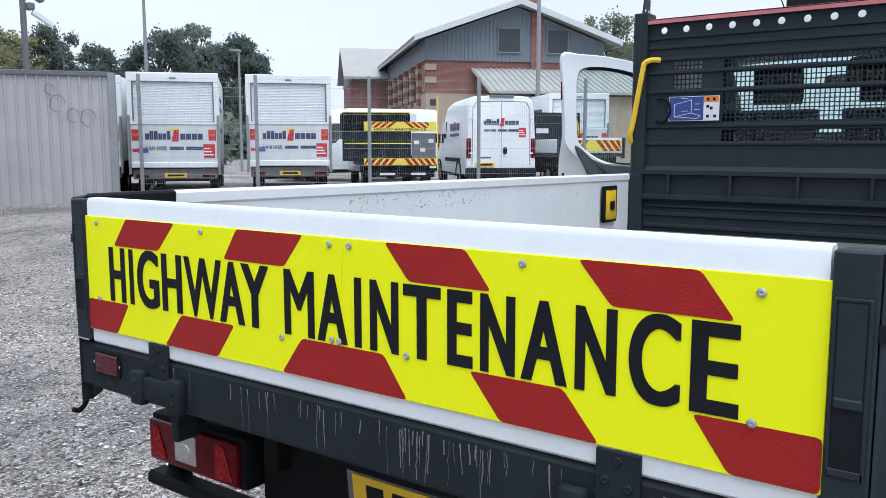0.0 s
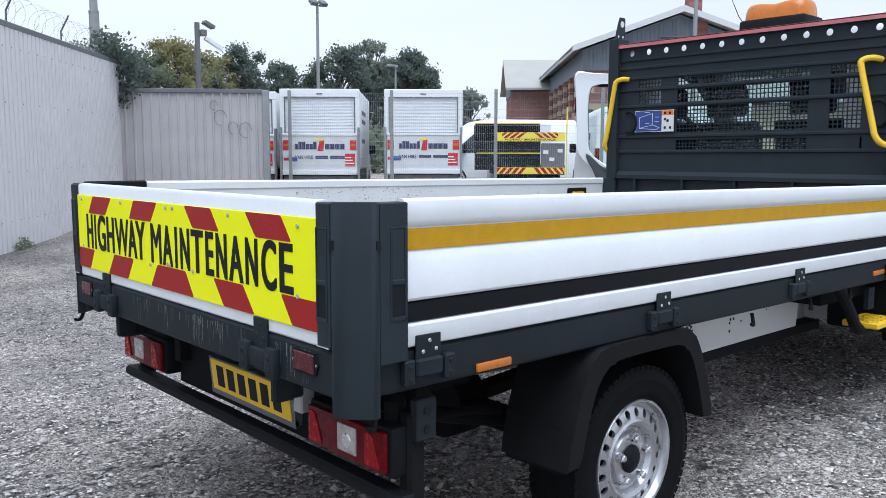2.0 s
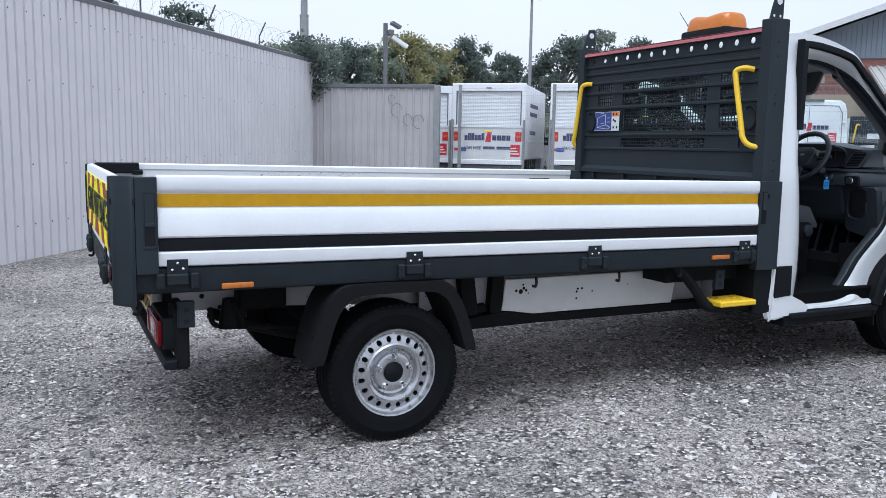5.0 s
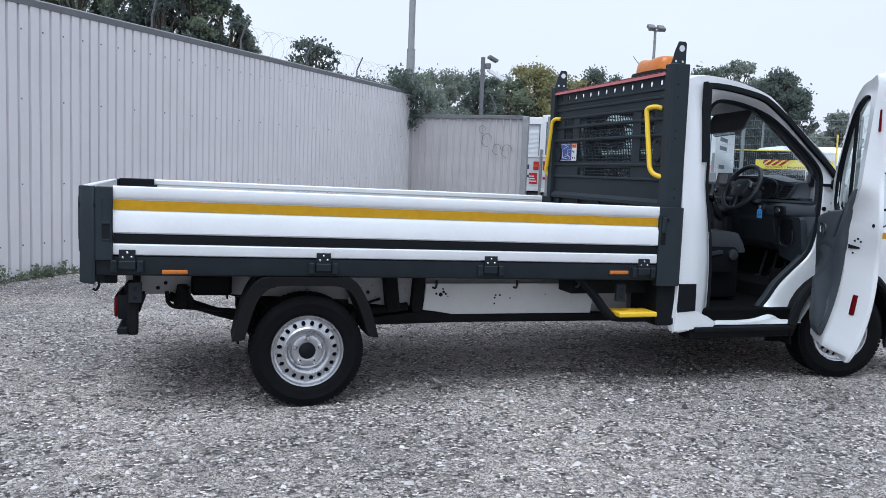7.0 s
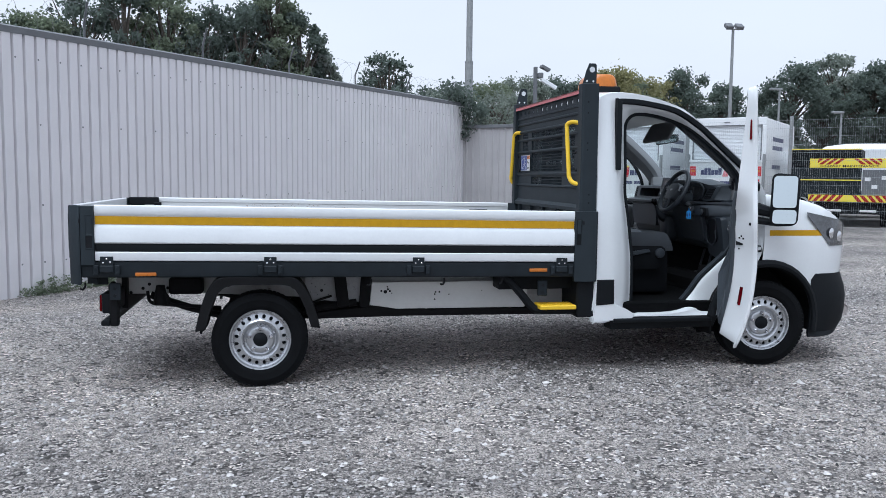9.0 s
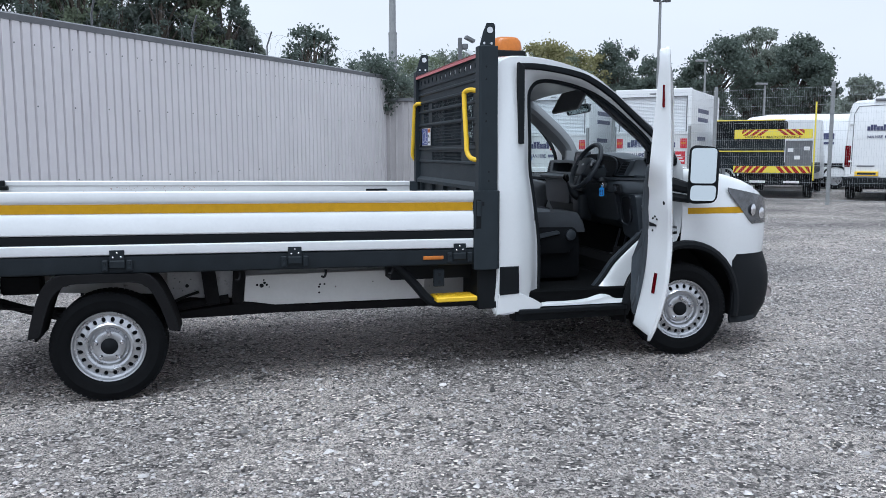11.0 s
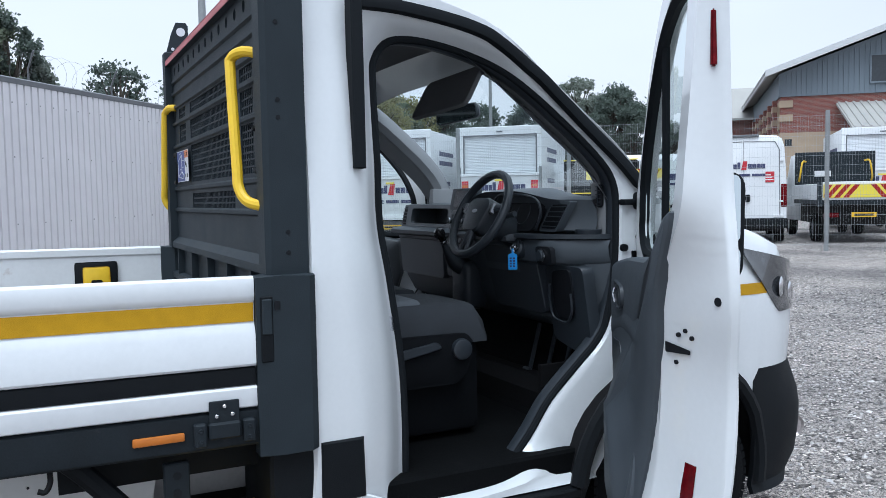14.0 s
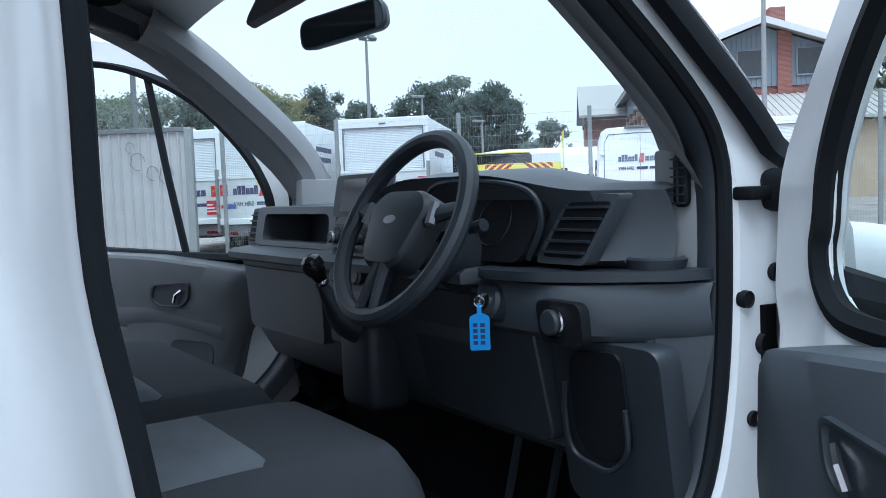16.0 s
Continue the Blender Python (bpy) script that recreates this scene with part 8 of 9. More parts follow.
def rear_print(t, x, zc, w, big=True):
    """The hire firm's mark as plain shapes, the words VAN HIRE, and bars for the number."""
    h = w * 0.15
    for i, (a, b) in enumerate(((-0.5, -0.06), (0.10, 0.5))):
        k = 6 if i == 0 else 4
        for j in range(k):
            f0 = a + (b - a) * (j + 0.03) / k
            f1 = a + (b - a) * (j + 0.93) / k
            tall = 0.62 if (i == 0 and j in (1, 2, 5)) else 0.32
            bm = BM()
            prism(bm, [(-f0 * w, zc - h * 0.4), (-f1 * w, zc - h * 0.4), (-f1 * w, zc + h * tall), (-f0 * w, zc + h * tall)], "x", x - 0.004, x)
            part("mark_bar", bm, NAVY, t, smooth=0)
    bm = BM()
    prism(bm, [(0.05 * w, zc - h * 0.62), (-0.07 * w, zc - h * 0.62), (-0.09 * w, zc + h * 0.8), (0.0, zc + h * 0.8)], "x", x - 0.007, x)
    part("red_mark", bm, REDPRINT, t, smooth=0)
    bm = BM()
    z2 = zc - h * 1.45
    letters(bm, "VAN HIRE", Matrix.Translation((x - 0.004, w * 0.32, z2)) @ REAR, w * 0.36, h * 0.5, 0.001, 0.03)
    part("hire_lettering", bm, NAVY, t, "dark lettering VAN HIRE", smooth=0)
    for a, b in ((-0.09, 0.16), (0.20, 0.5)):
        bm = BM()
        box(bm, x - 0.004, x, -b * w, -a * w, z2 - h * 0.2, z2 + h * 0.2)
        part("number_bar", bm, NAVY, t, smooth=0)
    bm = BM()
    box(bm, x - 0.004, x, -w * 0.70, -w * 0.50, z2 - h * 1.2, z2 + h * 0.5)
    rl = part("red_label", bm, REDPRINT, t, "red label with white bars", smooth=0)
    for j in range(3):
        bm = BM()
        box(bm, x - 0.006, x - 0.004, -w * (0.62 + 0.03 * j), -w * 0.5, z2 - h * (0.1 + 0.38 * j), z2 + h * (0.06 - 0.38 * j))
        part("label_bar", bm, WHITEPRINT, t, smooth=0)


def small_wheel(t, x, s, y, r=0.34):
    m = Matrix.Translation((x, s * y, r)) @ Matrix.Rotation(radians(90 if s < 0 else -90), 4, "X")
    bm = BM()
    lathe(bm, [(0.2, -0.2), (r * 0.92, -0.21), (r, -0.18), (r, -0.03), (r * 0.94, 0.0), (r * 0.66, 0.0), (r * 0.62, -0.03)], m, 28)
    w = part("wheel", bm, RUBBER, t)
    bm = BM()
    lathe(bm, [(r * 0.63, -0.03), (r * 0.55, -0.04), (r * 0.3, -0.02), (r * 0.16, -0.01), (0, -0.01)], m, 24)
    part("rim", bm, STEEL, w)


def luton(x, y, heading, label, printed=True):
    t = thing("luton_van", label, "box van", base_m(x, y, heading) @ Matrix.Scale(0.962, 4), "hire vans behind the fence")
    bm = BM()
    box(bm, 0.03, 4.3, -1.07, 1.07, 0.92, 3.06, 0.03, 2)
    part("box_body", bm, VAN_WHITE, t)
    # rear frame round the shutter
    for nm, a in (("frame_post", (-1.08, -0.95, 0.92, 2.85)), ("frame_post", (0.95, 1.08, 0.92, 2.85)), ("frame_header", (-1.08, 1.08, 2.85, 3.08))):
        bm = BM()
        box(bm, -0.03, 0.05, a[0], a[1], a[2], a[3], 0.015)
        part(nm, bm, VAN_WHITE, t)
    bm = BM()
    box(bm, 0.028, 0.034, -0.95, 0.95, 1.90, 2.85)
    sh = part("roller_shutter", bm, SHUTTER, t, "white slatted roller shutter")
    slat = None
    for i in range(24):
        if slat is None:
            bm = BM()
            prism(bm, [(0.03, 0), (0.016, 0.006), (0.012, 0.02), (0.016, 0.034), (0.03, 0.039)], "y", -0.95, 0.95)
            slat = part("slat", bm, SHUTTER, sh)
            slat.location.z = 1.90
        else:
            o = new("slat", slat.data)
            o.parent = sh
            o.location.z = 1.90 + 0.95 * i / 24
    for y0 in (-0.96, 0.93):
        bm = BM()
        box(bm, -0.032, -0.01, y0, y0 + 0.03, 1.88, 2.86)
        part("shutter_guide", bm, CAPPING, t)
    bm = BM()
    box(bm, -0.035, -0.01, -0.96, 0.96, 2.845, 2.87)
    part("shutter_edge", bm, CAPPING, t)
    bm = BM()
    box(bm, -0.045, -0.03, -0.08, 0.08, 2.93, 2.965, 0.005)
    part("marker_lamp", bm, CAPPING, t)
    bm = BM()
    box(bm, -0.10, -0.04, -1.02, 1.02, 0.80, 1.88, 0.015)
    lift = part("tail_lift", bm, LIFT, t, "folded aluminium tail-lift platform")
    bm = BM()
    box(bm, -0.12, -0.09, -1.02, 1.02, 1.82, 1.885, 0.006)
    part("lift_edge", bm, VAN_WHITE, lift)
    bm = BM()
    box(bm, -0.125, -0.09, -1.02, 1.02, 0.765, 0.90, 0.01)
    part("lift_edge", bm, VAN_WHITE, lift)
    for s in (-1, 1):
        bm = BM()
        box(bm, -0.108, -0.10, s * 0.90 - 0.09, s * 0.90 + 0.09, 1.43, 1.70, 0.003)
        part("red_reflector", bm, REDPRINT, lift)
        bm = BM()
        box(bm, -0.109, -0.107, s * 0.90 - 0.07, s * 0.90 + 0.07, 1.54, 1.60)
        part("orange_band", bm, AMBER, lift)
        bm = BM()
        box(bm, -0.16, -0.02, s * 1.05 - 0.03, s * 1.05 + 0.03, 0.6, 2.05, 0.01)
        part("lift_arm", bm, GALV, t)
        bm = BM()
        box(bm, -0.06, 0.02, s * 0.78 - 0.15, s * 0.78 + 0.15, 0.52, 0.60, 0.01)
        part("tail_lamp", bm, REDLENS, t)
    bm = BM()
    box(bm, -0.1085, -0.1, -0.1, 0.12, 1.69, 1.74)
    part("yellow_label", bm, CHEVRON_Y, lift, smooth=0)
    if printed:
        rear_print(lift, -0.101, 1.535, 1.36)
    bm = BM()
    box(bm, -0.105, -0.1, 0.62, 0.85, 1.13, 1.25)
    part("flag_label", bm, mat("blue_label", (0.05, 0.09, 0.34), 0.5), lift, smooth=0)
    bm = BM()
    box(bm, -0.105, -0.1, 0.85, 0.98, 1.15, 1.23)
    part("red_flag_label", bm, REDPRINT, lift, smooth=0)
    bm = BM()
    box(bm, -0.04, 0.1, -1.0, 1.0, 0.48, 0.74, 0.02)
    part("rear_beam", bm, CAPPING, t)
    bm = BM()
    box(bm, -0.05, -0.03, -0.26, 0.26, 0.52, 0.63)
    part("plate", bm, PLATE_YELLOW, t, "yellow plate with a plain bar", smooth=0)
    bm = BM()
    box(bm, -0.055, -0.05, -0.2, 0.2, 0.55, 0.60)
    part("plate_bar", bm, LETTER, t, smooth=0)
    bm = BM()
    box(bm, 0.1, 6.3, -0.8, 0.8, 0.42, 0.9)
    part("chassis", bm, UNDER, t)
    bm = BM()
    prism(bm, [(4.3, 0.45), (4.3, 2.2), (4.9, 2.2), (5.5, 1.45), (6.35, 1.25), (6.5, 0.9), (6.5, 0.4)], "y", -0.98, 0.98, 0.05, 2)
    part("cab", bm, VAN_SILVER, t, "silver van cab")
    bm = BM()
    grid(bm, [[(4.3, y, z) for y, z in ((-0.85, 2.2), (-0.8, 2.62), (-0.4, 2.74), (0.4, 2.74), (0.8, 2.62), (0.85, 2.2))], [(4.7, 0.96 * y, 2.2 + 0.8 * (z - 2.2)) for y, z in ((-0.85, 2.2), (-0.8, 2.62), (-0.4, 2.74), (0.4, 2.74), (0.8, 2.62), (0.85, 2.2))], [(5.1, 0.85 * y, 2.12 + 0.2 * (z - 2.2)) for y, z in ((-0.85, 2.2), (-0.8, 2.62), (-0.4, 2.74), (0.4, 2.74), (0.8, 2.62), (0.85, 2.2))]])
    solid(bm, 0.02)
    part("roof_deflector", bm, VAN_WHITE, t, "white moulded deflector above the cab")
    for s in (-1, 1):
        bm = BM()
        prism(bm, [(4.42, 1.38), (4.45, 1.98), (4.95, 1.98), (5.38, 1.42), (5.30, 1.34)], "y", min(s * 0.97, s * 0.986), max(s * 0.97, s * 0.986), 0.004)
        part("cab_window", bm, DARKGLASS, t)
        bm = BM()
        box(bm, 5.18, 5.28, min(s * 0.98, s * 1.22), max(s * 0.98, s * 1.22), 1.36, 1.64, 0.03, 2)
        part("cab_mirror", bm, BLACK, t)
        bm = BM()
        tube(bm, [(5.4 + 0.40 * math.cos(radians(a)), s * 0.975, 0.42 + 0.40 * math.sin(radians(a))) for a in range(0, 181, 15)], 0.025, 6)
        part("wheel_arch", bm, CAPPING, t)
    for xx in (1.1, 5.4):
        for s in (-1, 1):
            small_wheel(t, xx, s, 0.985)
    for s in (-1, 1):
        for j, (z, w2, mt) in enumerate(((2.5, 1.6, NAVY), (2.25, 1.5, NAVY), (1.7, 1.2, NAVY))):
            bm = BM()
            box(bm, 0.9, 0.9 + w2, s * 1.071 - 0.002, s * 1.071 + 0.002, z - 0.06, z + 0.06)
            part("side_mark_bar", bm, mt, t, smooth=0)
    return t


LA = luton(11.0, 15.66, 49.5, "white Luton box van with a folded aluminium tail lift")
luton(9.9, 17.95, 47.0, "white Luton box van half hidden behind the sheet fence")
LB = luton(13.25, 14.13, 47.0, "white Luton box van with a folded tail lift beside another")


def panel_van(x, y, heading, paint, label, H=2.62, L=5.7, printed=True, windows=False):
    t = thing("panel_van", label, "van", base_m(x, y, heading), "hire vans behind the fence")
    W = 0.98
    bm = BM()
    prof = []
    def sec(xx, zt, k=1.0, zb=0.42):
        pts = []
        for y_, z_ in ((-W, zb), (-W * 1.0, 0.9), (-W * 0.99, 1.4), (-W * 0.93, zt - 0.28), (-W * 0.87, zt - 0.1), (-W * 0.76, zt - 0.025), (-W * 0.3, zt), (W * 0.3, zt), (W * 0.76, zt - 0.025), (W * 0.87, zt - 0.1), (W * 0.93, zt - 0.28), (W * 0.99, 1.4 if zt > 1.6 else zt - 0.15), (W * 1.0, 0.9), (W, zb)):
            pts.append((xx, y_ * k, min(z_, zt)))
        return pts
    rows = [sec(0.0, H - 0.05, 0.96), sec(0.03, H, 0.985), sec(0.2, H + 0.01), sec(L * 0.55, H), sec(L * 0.66, H - 0.08), sec(L * 0.72, H - 0.3, 0.99), sec(L * 0.80, 1.7, 0.98), sec(L * 0.86, 1.36, 0.97), sec(L * 0.96, 1.2, 0.93), sec(L * 0.99, 0.95, 0.86), sec(L, 0.7, 0.8)]
    vs = grid(bm, rows)
    bm.faces.new(vs[0])
    bm.faces.new(vs[-1][::-1])
    part("body", bm, paint, t, "", 40)
    bm = BM()
    box(bm, 0.0, 5.5, -0.8, 0.8, 0.3, 0.5)
    part("underside", bm, UNDER, t)
    # doors: seams, plinth, bumper
    for y0 in (-0.006,):
        bm = BM()
        box(bm, -0.008, 0.0, -0.005, 0.005, 0.62, H - 0.12)
        part("door_seam", bm, CAPPING, t, smooth=0)
    for s in (-1, 1):
        bm = BM()
        prism(bm, [(s * 0.80, 0.66), (s * 0.82, 0.66), (s * 0.80, H - 0.35), (s * 0.70, H - 0.16), (s * 0.02, H - 0.14), (s * 0.02, H - 0.155), (s * 0.69, H - 0.175), (s * 0.785, H - 0.36)], "x", -0.006, 0.0)
        part("door_edge", bm, CAPPING, t, smooth=0)
        bm = BM()
        box(bm, -0.02, 0.06, min(s * 0.83, s * 0.965), max(s * 0.83, s * 0.965), 0.86, 1.40, 0.02, 2)
        part("tail_lamp", bm, REDLENS, t, "tall red tail lamp")
        bm = BM()
        box(bm, -0.02, 0.0, s * 0.78 - 0.11, s * 0.78 + 0.11, 0.62, 0.68, 0.005)
        part("white_reflector", bm, WHITEPRINT, t)
        for z in (1.0, H - 0.6):
            bm = BM()
            box(bm, -0.03, 0.01, s * 0.84 - 0.04, s * 0.84 + 0.04, z - 0.02, z + 0.02, 0.004)
            part("door_hinge", bm, VAN_WHITE, t)
        bm = BM()
        box(bm, 0.9, L * 0.62, s * 0.985 - 0.004, s * 0.985 + 0.004, 0.75, 0.86)
        part("side_moulding", bm, BLACK, t)
        for j, (a, b, z, mt) in enumerate(((1.2, 1.75, 1.75, NAVY), (1.8, 2.0, 1.78, REDPRINT), (2.05, 2.6, 1.75, NAVY), (1.2, 2.6, 1.52, NAVY))):
            bm = BM()
            hh = 0.1 if j < 3 else 0.04
            prism(bm, [(a, z - hh), (b, z - hh), (b, z + hh), (a, z + hh)], "y", min(s * 0.94, s * 0.985), max(s * 0.94, s * 0.985))
            if printed:
                part("side_mark", bm, mt, t, smooth=0)
            else:
                bm.free()
        bm = BM()
        prism(bm, [(L * 0.60, 1.30), (L * 0.60, 1.95), (L * 0.70, 1.95), (L * 0.82, 1.38), (L * 0.80, 1.30)], "y", min(s * 0.90, s * 0.968), max(s * 0.90, s * 0.968))
        part("side_window", bm, DARKGLASS, t)
        bm = BM()
        box(bm, L * 0.76, L * 0.80, min(s * 1.0, s * 1.2), max(s * 1.0, s * 1.2), 1.3, 1.6, 0.03, 2)
        part("mirror", bm, BLACK, t)
        for xx in (1.1, L - 0.98):
            small_wheel(t, xx, s, 0.97)
            bm = BM()
            tube(bm, [(xx + 0.41 * math.cos(radians(a)), s * 0.985, 0.36 + 0.41 * math.sin(radians(a))) for a in range(0, 181, 15)], 0.03, 6)
            part("arch", bm, BLACK, t)
    bm = BM()
    box(bm, -0.06, 0.12, -0.98, 0.98, 0.36, 0.60, 0.03, 2)
    part("rear_bumper", bm, BLACK, t)
    bm = BM()
    box(bm, -0.03, 0.0, 0.18, 0.72, 0.63, 0.75, 0.005)
    part("plate", bm, PLATE_YELLOW, t, "yellow plate with a plain bar")
    bm = BM()
    box(bm, -0.033, -0.03, 0.24, 0.66, 0.66, 0.72)
    part("plate_bar", bm, LETTER, t, smooth=0)
    bm = BM()
    prism(bm, rounded([(-0.16, 0.98), (-0.05, 0.98), (-0.05, 1.16), (-0.16, 1.16)], 0.04, 3), "x", -0.03, 0.0)
    part("door_handle", bm, BLACK, t)
    bm = BM()
    box(bm, -0.04, 0.1, -0.34, 0.34, H - 0.045, H + 0.015, 0.01)
    part("brake_lamp", bm, CAPPING, t)
    if printed:
        rear_print(t, -0.006, H - 0.72, 0.98)
    bm = BM()
    box(bm, -0.006, 0.0, 0.28, 0.68, 0.86, 0.90)
    part("model_bar", bm, CAPPING, t, smooth=0)
    return t


panel_van(18.0, 10.9, 45.0, VAN_WHITE, "white panel van with red tail lamps, backed up to the fence", 2.55)
panel_van(23.0, 17.2, 152.0, VAN_WHITE, "white panel van parked side-on behind the tipper", 2.5, 5.6, True)


def chevron_board(t, x, z0, z1, w, n, lettered):
    bm = BM()
    box(bm, x, x + 0.012, -w, w, z0, z1, 0.003)
    b = part("chevron_board", bm, CHEVRON_Y, t, "yellow board with red chevrons")
    h = z1 - z0
    for i in range(n):
        for s in (-1, 1):
            y = s * (0.10 + i * (w - 0.1) / n)
            wd = (w - 0.1) / n * 0.6
            bm = BM()
            zt = z1 - 0.004
            zb = z0 + 0.004 if not lettered else z0 + h * 0.36
            prism(bm, [(y, zt), (y + s * wd, zt), (min(w, max(-w, y + s * (wd + h * 0.8))), zb), (min(w, max(-w, y + s * h * 0.8)), zb)], "x", x - 0.003, x)
            part("red_chevron", bm, SIGN_RED, b, smooth=0)
    if lettered:
        for word, c, wd in (("HIGHWAY", 0.46, 0.52), ("MAINTENANCE", -0.28, 0.88)):
            bm = BM()
            letters(bm, word, Matrix.Translation((x - 0.004, w * c, z0 + h * 0.19)) @ REAR, w * wd, h * 0.24, 0.001, 0.01)
            part("board_lettering", bm, LETTER, b, "black capitals reading " + word, smooth=0)


def tipper(x, y, heading):
    t = thing("tipper_truck", "dark tipper truck with yellow and red chevron boards", "truck", base_m(x, y, heading))
    bm = BM()
    box(bm, 0.05, 3.2, -1.0, 1.0, 0.66, 0.94, 0.02)
    part("tipper_body", bm, DARK, t)
    bm = BM()
    box(bm, 0.0, 0.05, -0.30, 1.55, 0.80, 1.62, 0.01)
    part("tail_door", bm, RAIL, t)
    bm = BM()
    box(bm, 0.02, 0.06, -0.98, -0.32, 0.86, 1.55, 0.01)
    tg = part("tool_locker", bm, GREYSTEEL, t, "grey steel tool locker door")
    for y0, z0 in ((-0.45, 1.30), (-0.62, 1.10), (-0.85, 1.34)):
        bm = BM()
        box(bm, 0.008, 0.02, y0 - 0.07, y0 + 0.07, z0 - 0.05, z0 + 0.05, 0.004)
        part("locker_label", bm, WHITEPRINT, tg, smooth=0)
    chevron_board(t, -0.05, 1.60, 1.85, 0.98, 5, True)
    chevron_board(t, -0.05, 0.69, 0.87, 0.98, 5, False)
    for s in (-1, 1):
        bm = BM()
        box(bm, -0.066, -0.055, s * 0.87 - 0.09, s * 0.87 + 0.09, 1.61, 1.84)
        part("end_panel", bm, CHEVRON_Y, t, smooth=0)
    for z, y0, y1 in ((1.27, -0.30, 1.5), (2.10, -0.3, 1.55)):
        bm = BM()
        box(bm, -0.04, -0.01, y0, y1, z - 0.014, z + 0.014, 0.004)
        part("yellow_bar", bm, CHEVRON_Y, t)
    bm = BM()
    box(bm, 0.0, 0.9, -0.28, 1.55, 1.62, 2.09, 0.03)
    part("load_cover", bm, BLACK, t)
    bm = BM()
    tube(bm, [(0.0, -1.03, 0.5), (0.0, -1.03, 2.55)], 0.02, 6)
    part("marker_rod", bm, CHEVRON_Y, t, "yellow marker rod")
    bm = BM()
    prism(bm, [(3.3, 0.45), (3.3, 2.2), (4.1, 2.2), (4.7, 1.45), (5.5, 1.25), (5.6, 0.9), (5.6, 0.4)], "y", -0.98, 0.98, 0.05, 2)
    part("cab", bm, VAN_WHITE, t)
    bm = BM()
    box(bm, 0.1, 5.0, -0.8, 0.8, 0.40, 0.66)
    part("chassis", bm, UNDER, t)
    bm = BM()
    box(bm, 0.02, 0.12, -0.95, 0.95, 0.36, 0.54, 0.01)
    part("rear_beam", bm, BLACK, t)
    for y0 in (-0.5, 0.35):
        bm = BM()
        box(bm, 0.0, 0.02, y0 - 0.2, y0 + 0.2, 0.42, 0.48, 0.004)
        part("pale_reflector", bm, WHITEPRINT, t)
    for xx in (0.95, 4.6):
        for s in (-1, 1):
            small_wheel(t, xx, s, 0.95)


tipper(16.22, 13.0, 47.0)


def small_dropside(x, y, heading):
    t = thing("dropside_truck", "white dropside truck with a dark headboard and chevron tailgate", "truck", base_m(x, y, heading))
    bm = BM()
    box(bm, 0.05, 3.3, -1.0, 1.0, 0.9, 1.0)
    part("bed_floor", bm, DARK, t)
    for s in (-1, 1):
        bm = BM()
        box(bm, 0.1, 3.3, min(s * 0.96, s), max(s * 0.96, s), 1.0, 1.38, 0.01)
        part("side_board", bm, VAN_WHITE, t)
        bm = BM()
        box(bm, 0.0, 0.12, min(s * 0.9, s), max(s * 0.9, s), 0.85, 1.42, 0.01)
        part("corner_post", bm, DARK, t)
        bm = BM()
        tube(bm, smooth_line([(3.28, s * 0.72, 2.0), (3.18, s * 0.82, 1.98), (3.18, s * 0.88, 1.6), (3.28, s * 0.88, 1.48)], 4), 0.025, 6)
        part("grab_handle", bm, YELLOW_GRIP, t)
        bm = BM()
        box(bm, 0.05, 0.14, s * 0.7 - 0.16, s * 0.7 + 0.16, 0.6, 0.7, 0.01)
        part("tail_lamp", bm, REDLENS, t)
    bm = BM()
    box(bm, 0.02, 0.06, -0.9, 0.9, 1.0, 1.42, 0.01)
    part("tailgate", bm, VAN_WHITE, t)
    chevron_board(t, 0.0, 1.05, 1.36, 0.88, 4, False)
    bm = BM()
    box(bm, 3.3, 3.36, -0.98, 0.98, 1.0, 2.25, 0.01)
    for i in range(7):
        box(bm, 3.285, 3.3, -0.95, 0.95, 1.15 + i * 0.16, 1.18 + i * 0.16)
    part("headboard", bm, DARK, t)
    bm = BM()
    box(bm, 3.26, 3.3, 0.1, 0.5, 1.6, 1.75)
    part("sticker", bm, WHITEPRINT, t)
    bm = BM()
    prism(bm, [(3.45, 0.45), (3.45, 2.2), (4.1, 2.2), (4.7, 1.45), (5.5, 1.25), (5.6, 0.9), (5.6, 0.4)], "y", -0.98, 0.98, 0.05, 2)
    part("cab", bm, VAN_WHITE, t)
    bm = BM()
    box(bm, 0.15, 5.0, -0.8, 0.8, 0.42, 0.9)
    part("chassis", bm, UNDER, t)
    bm = BM()
    box(bm, 0.1, 0.12, -0.26, 0.26, 0.6, 0.71)
    part("plate", bm, PLATE_YELLOW, t, "yellow plate with a plain bar", smooth=0)
    bm = BM()
    box(bm, 0.097, 0.1, -0.2, 0.2, 0.63, 0.68)
    part("plate_bar", bm, LETTER, t, smooth=0)
    for xx in (1.0, 4.6):
        for s in (-1, 1):
            small_wheel(t, xx, s, 0.95)


small_dropside(19.9, 9.1, 49.0)
luton(24.0, 11.6, 45.0, "white Luton box van standing behind the dropside truck")

# ---- the brick and clad building ----
BRICK = bpy.data.materials.new("red_brickwork")
BRICK.use_nodes = True
_n, _l = BRICK.node_tree.nodes, BRICK.node_tree.links
_b, _c, _map = _n.new("ShaderNodeTexBrick"), _n.new("ShaderNodeTexCoord"), _n.new("ShaderNodeMapping")
_b.inputs["Color1"].default_value, _b.inputs["Color2"].default_value, _b.inputs["Mortar"].default_value = (0.20, 0.06, 0.05, 1), (0.26, 0.085, 0.065, 1), (0.25, 0.2, 0.18, 1)
_b.inputs["Scale"].default_value, _b.inputs["Brick Width"].default_value, _b.inputs["Row Height"].default_value, _b.inputs["Mortar Size"].default_value = 1.0, 0.225, 0.075, 0.01
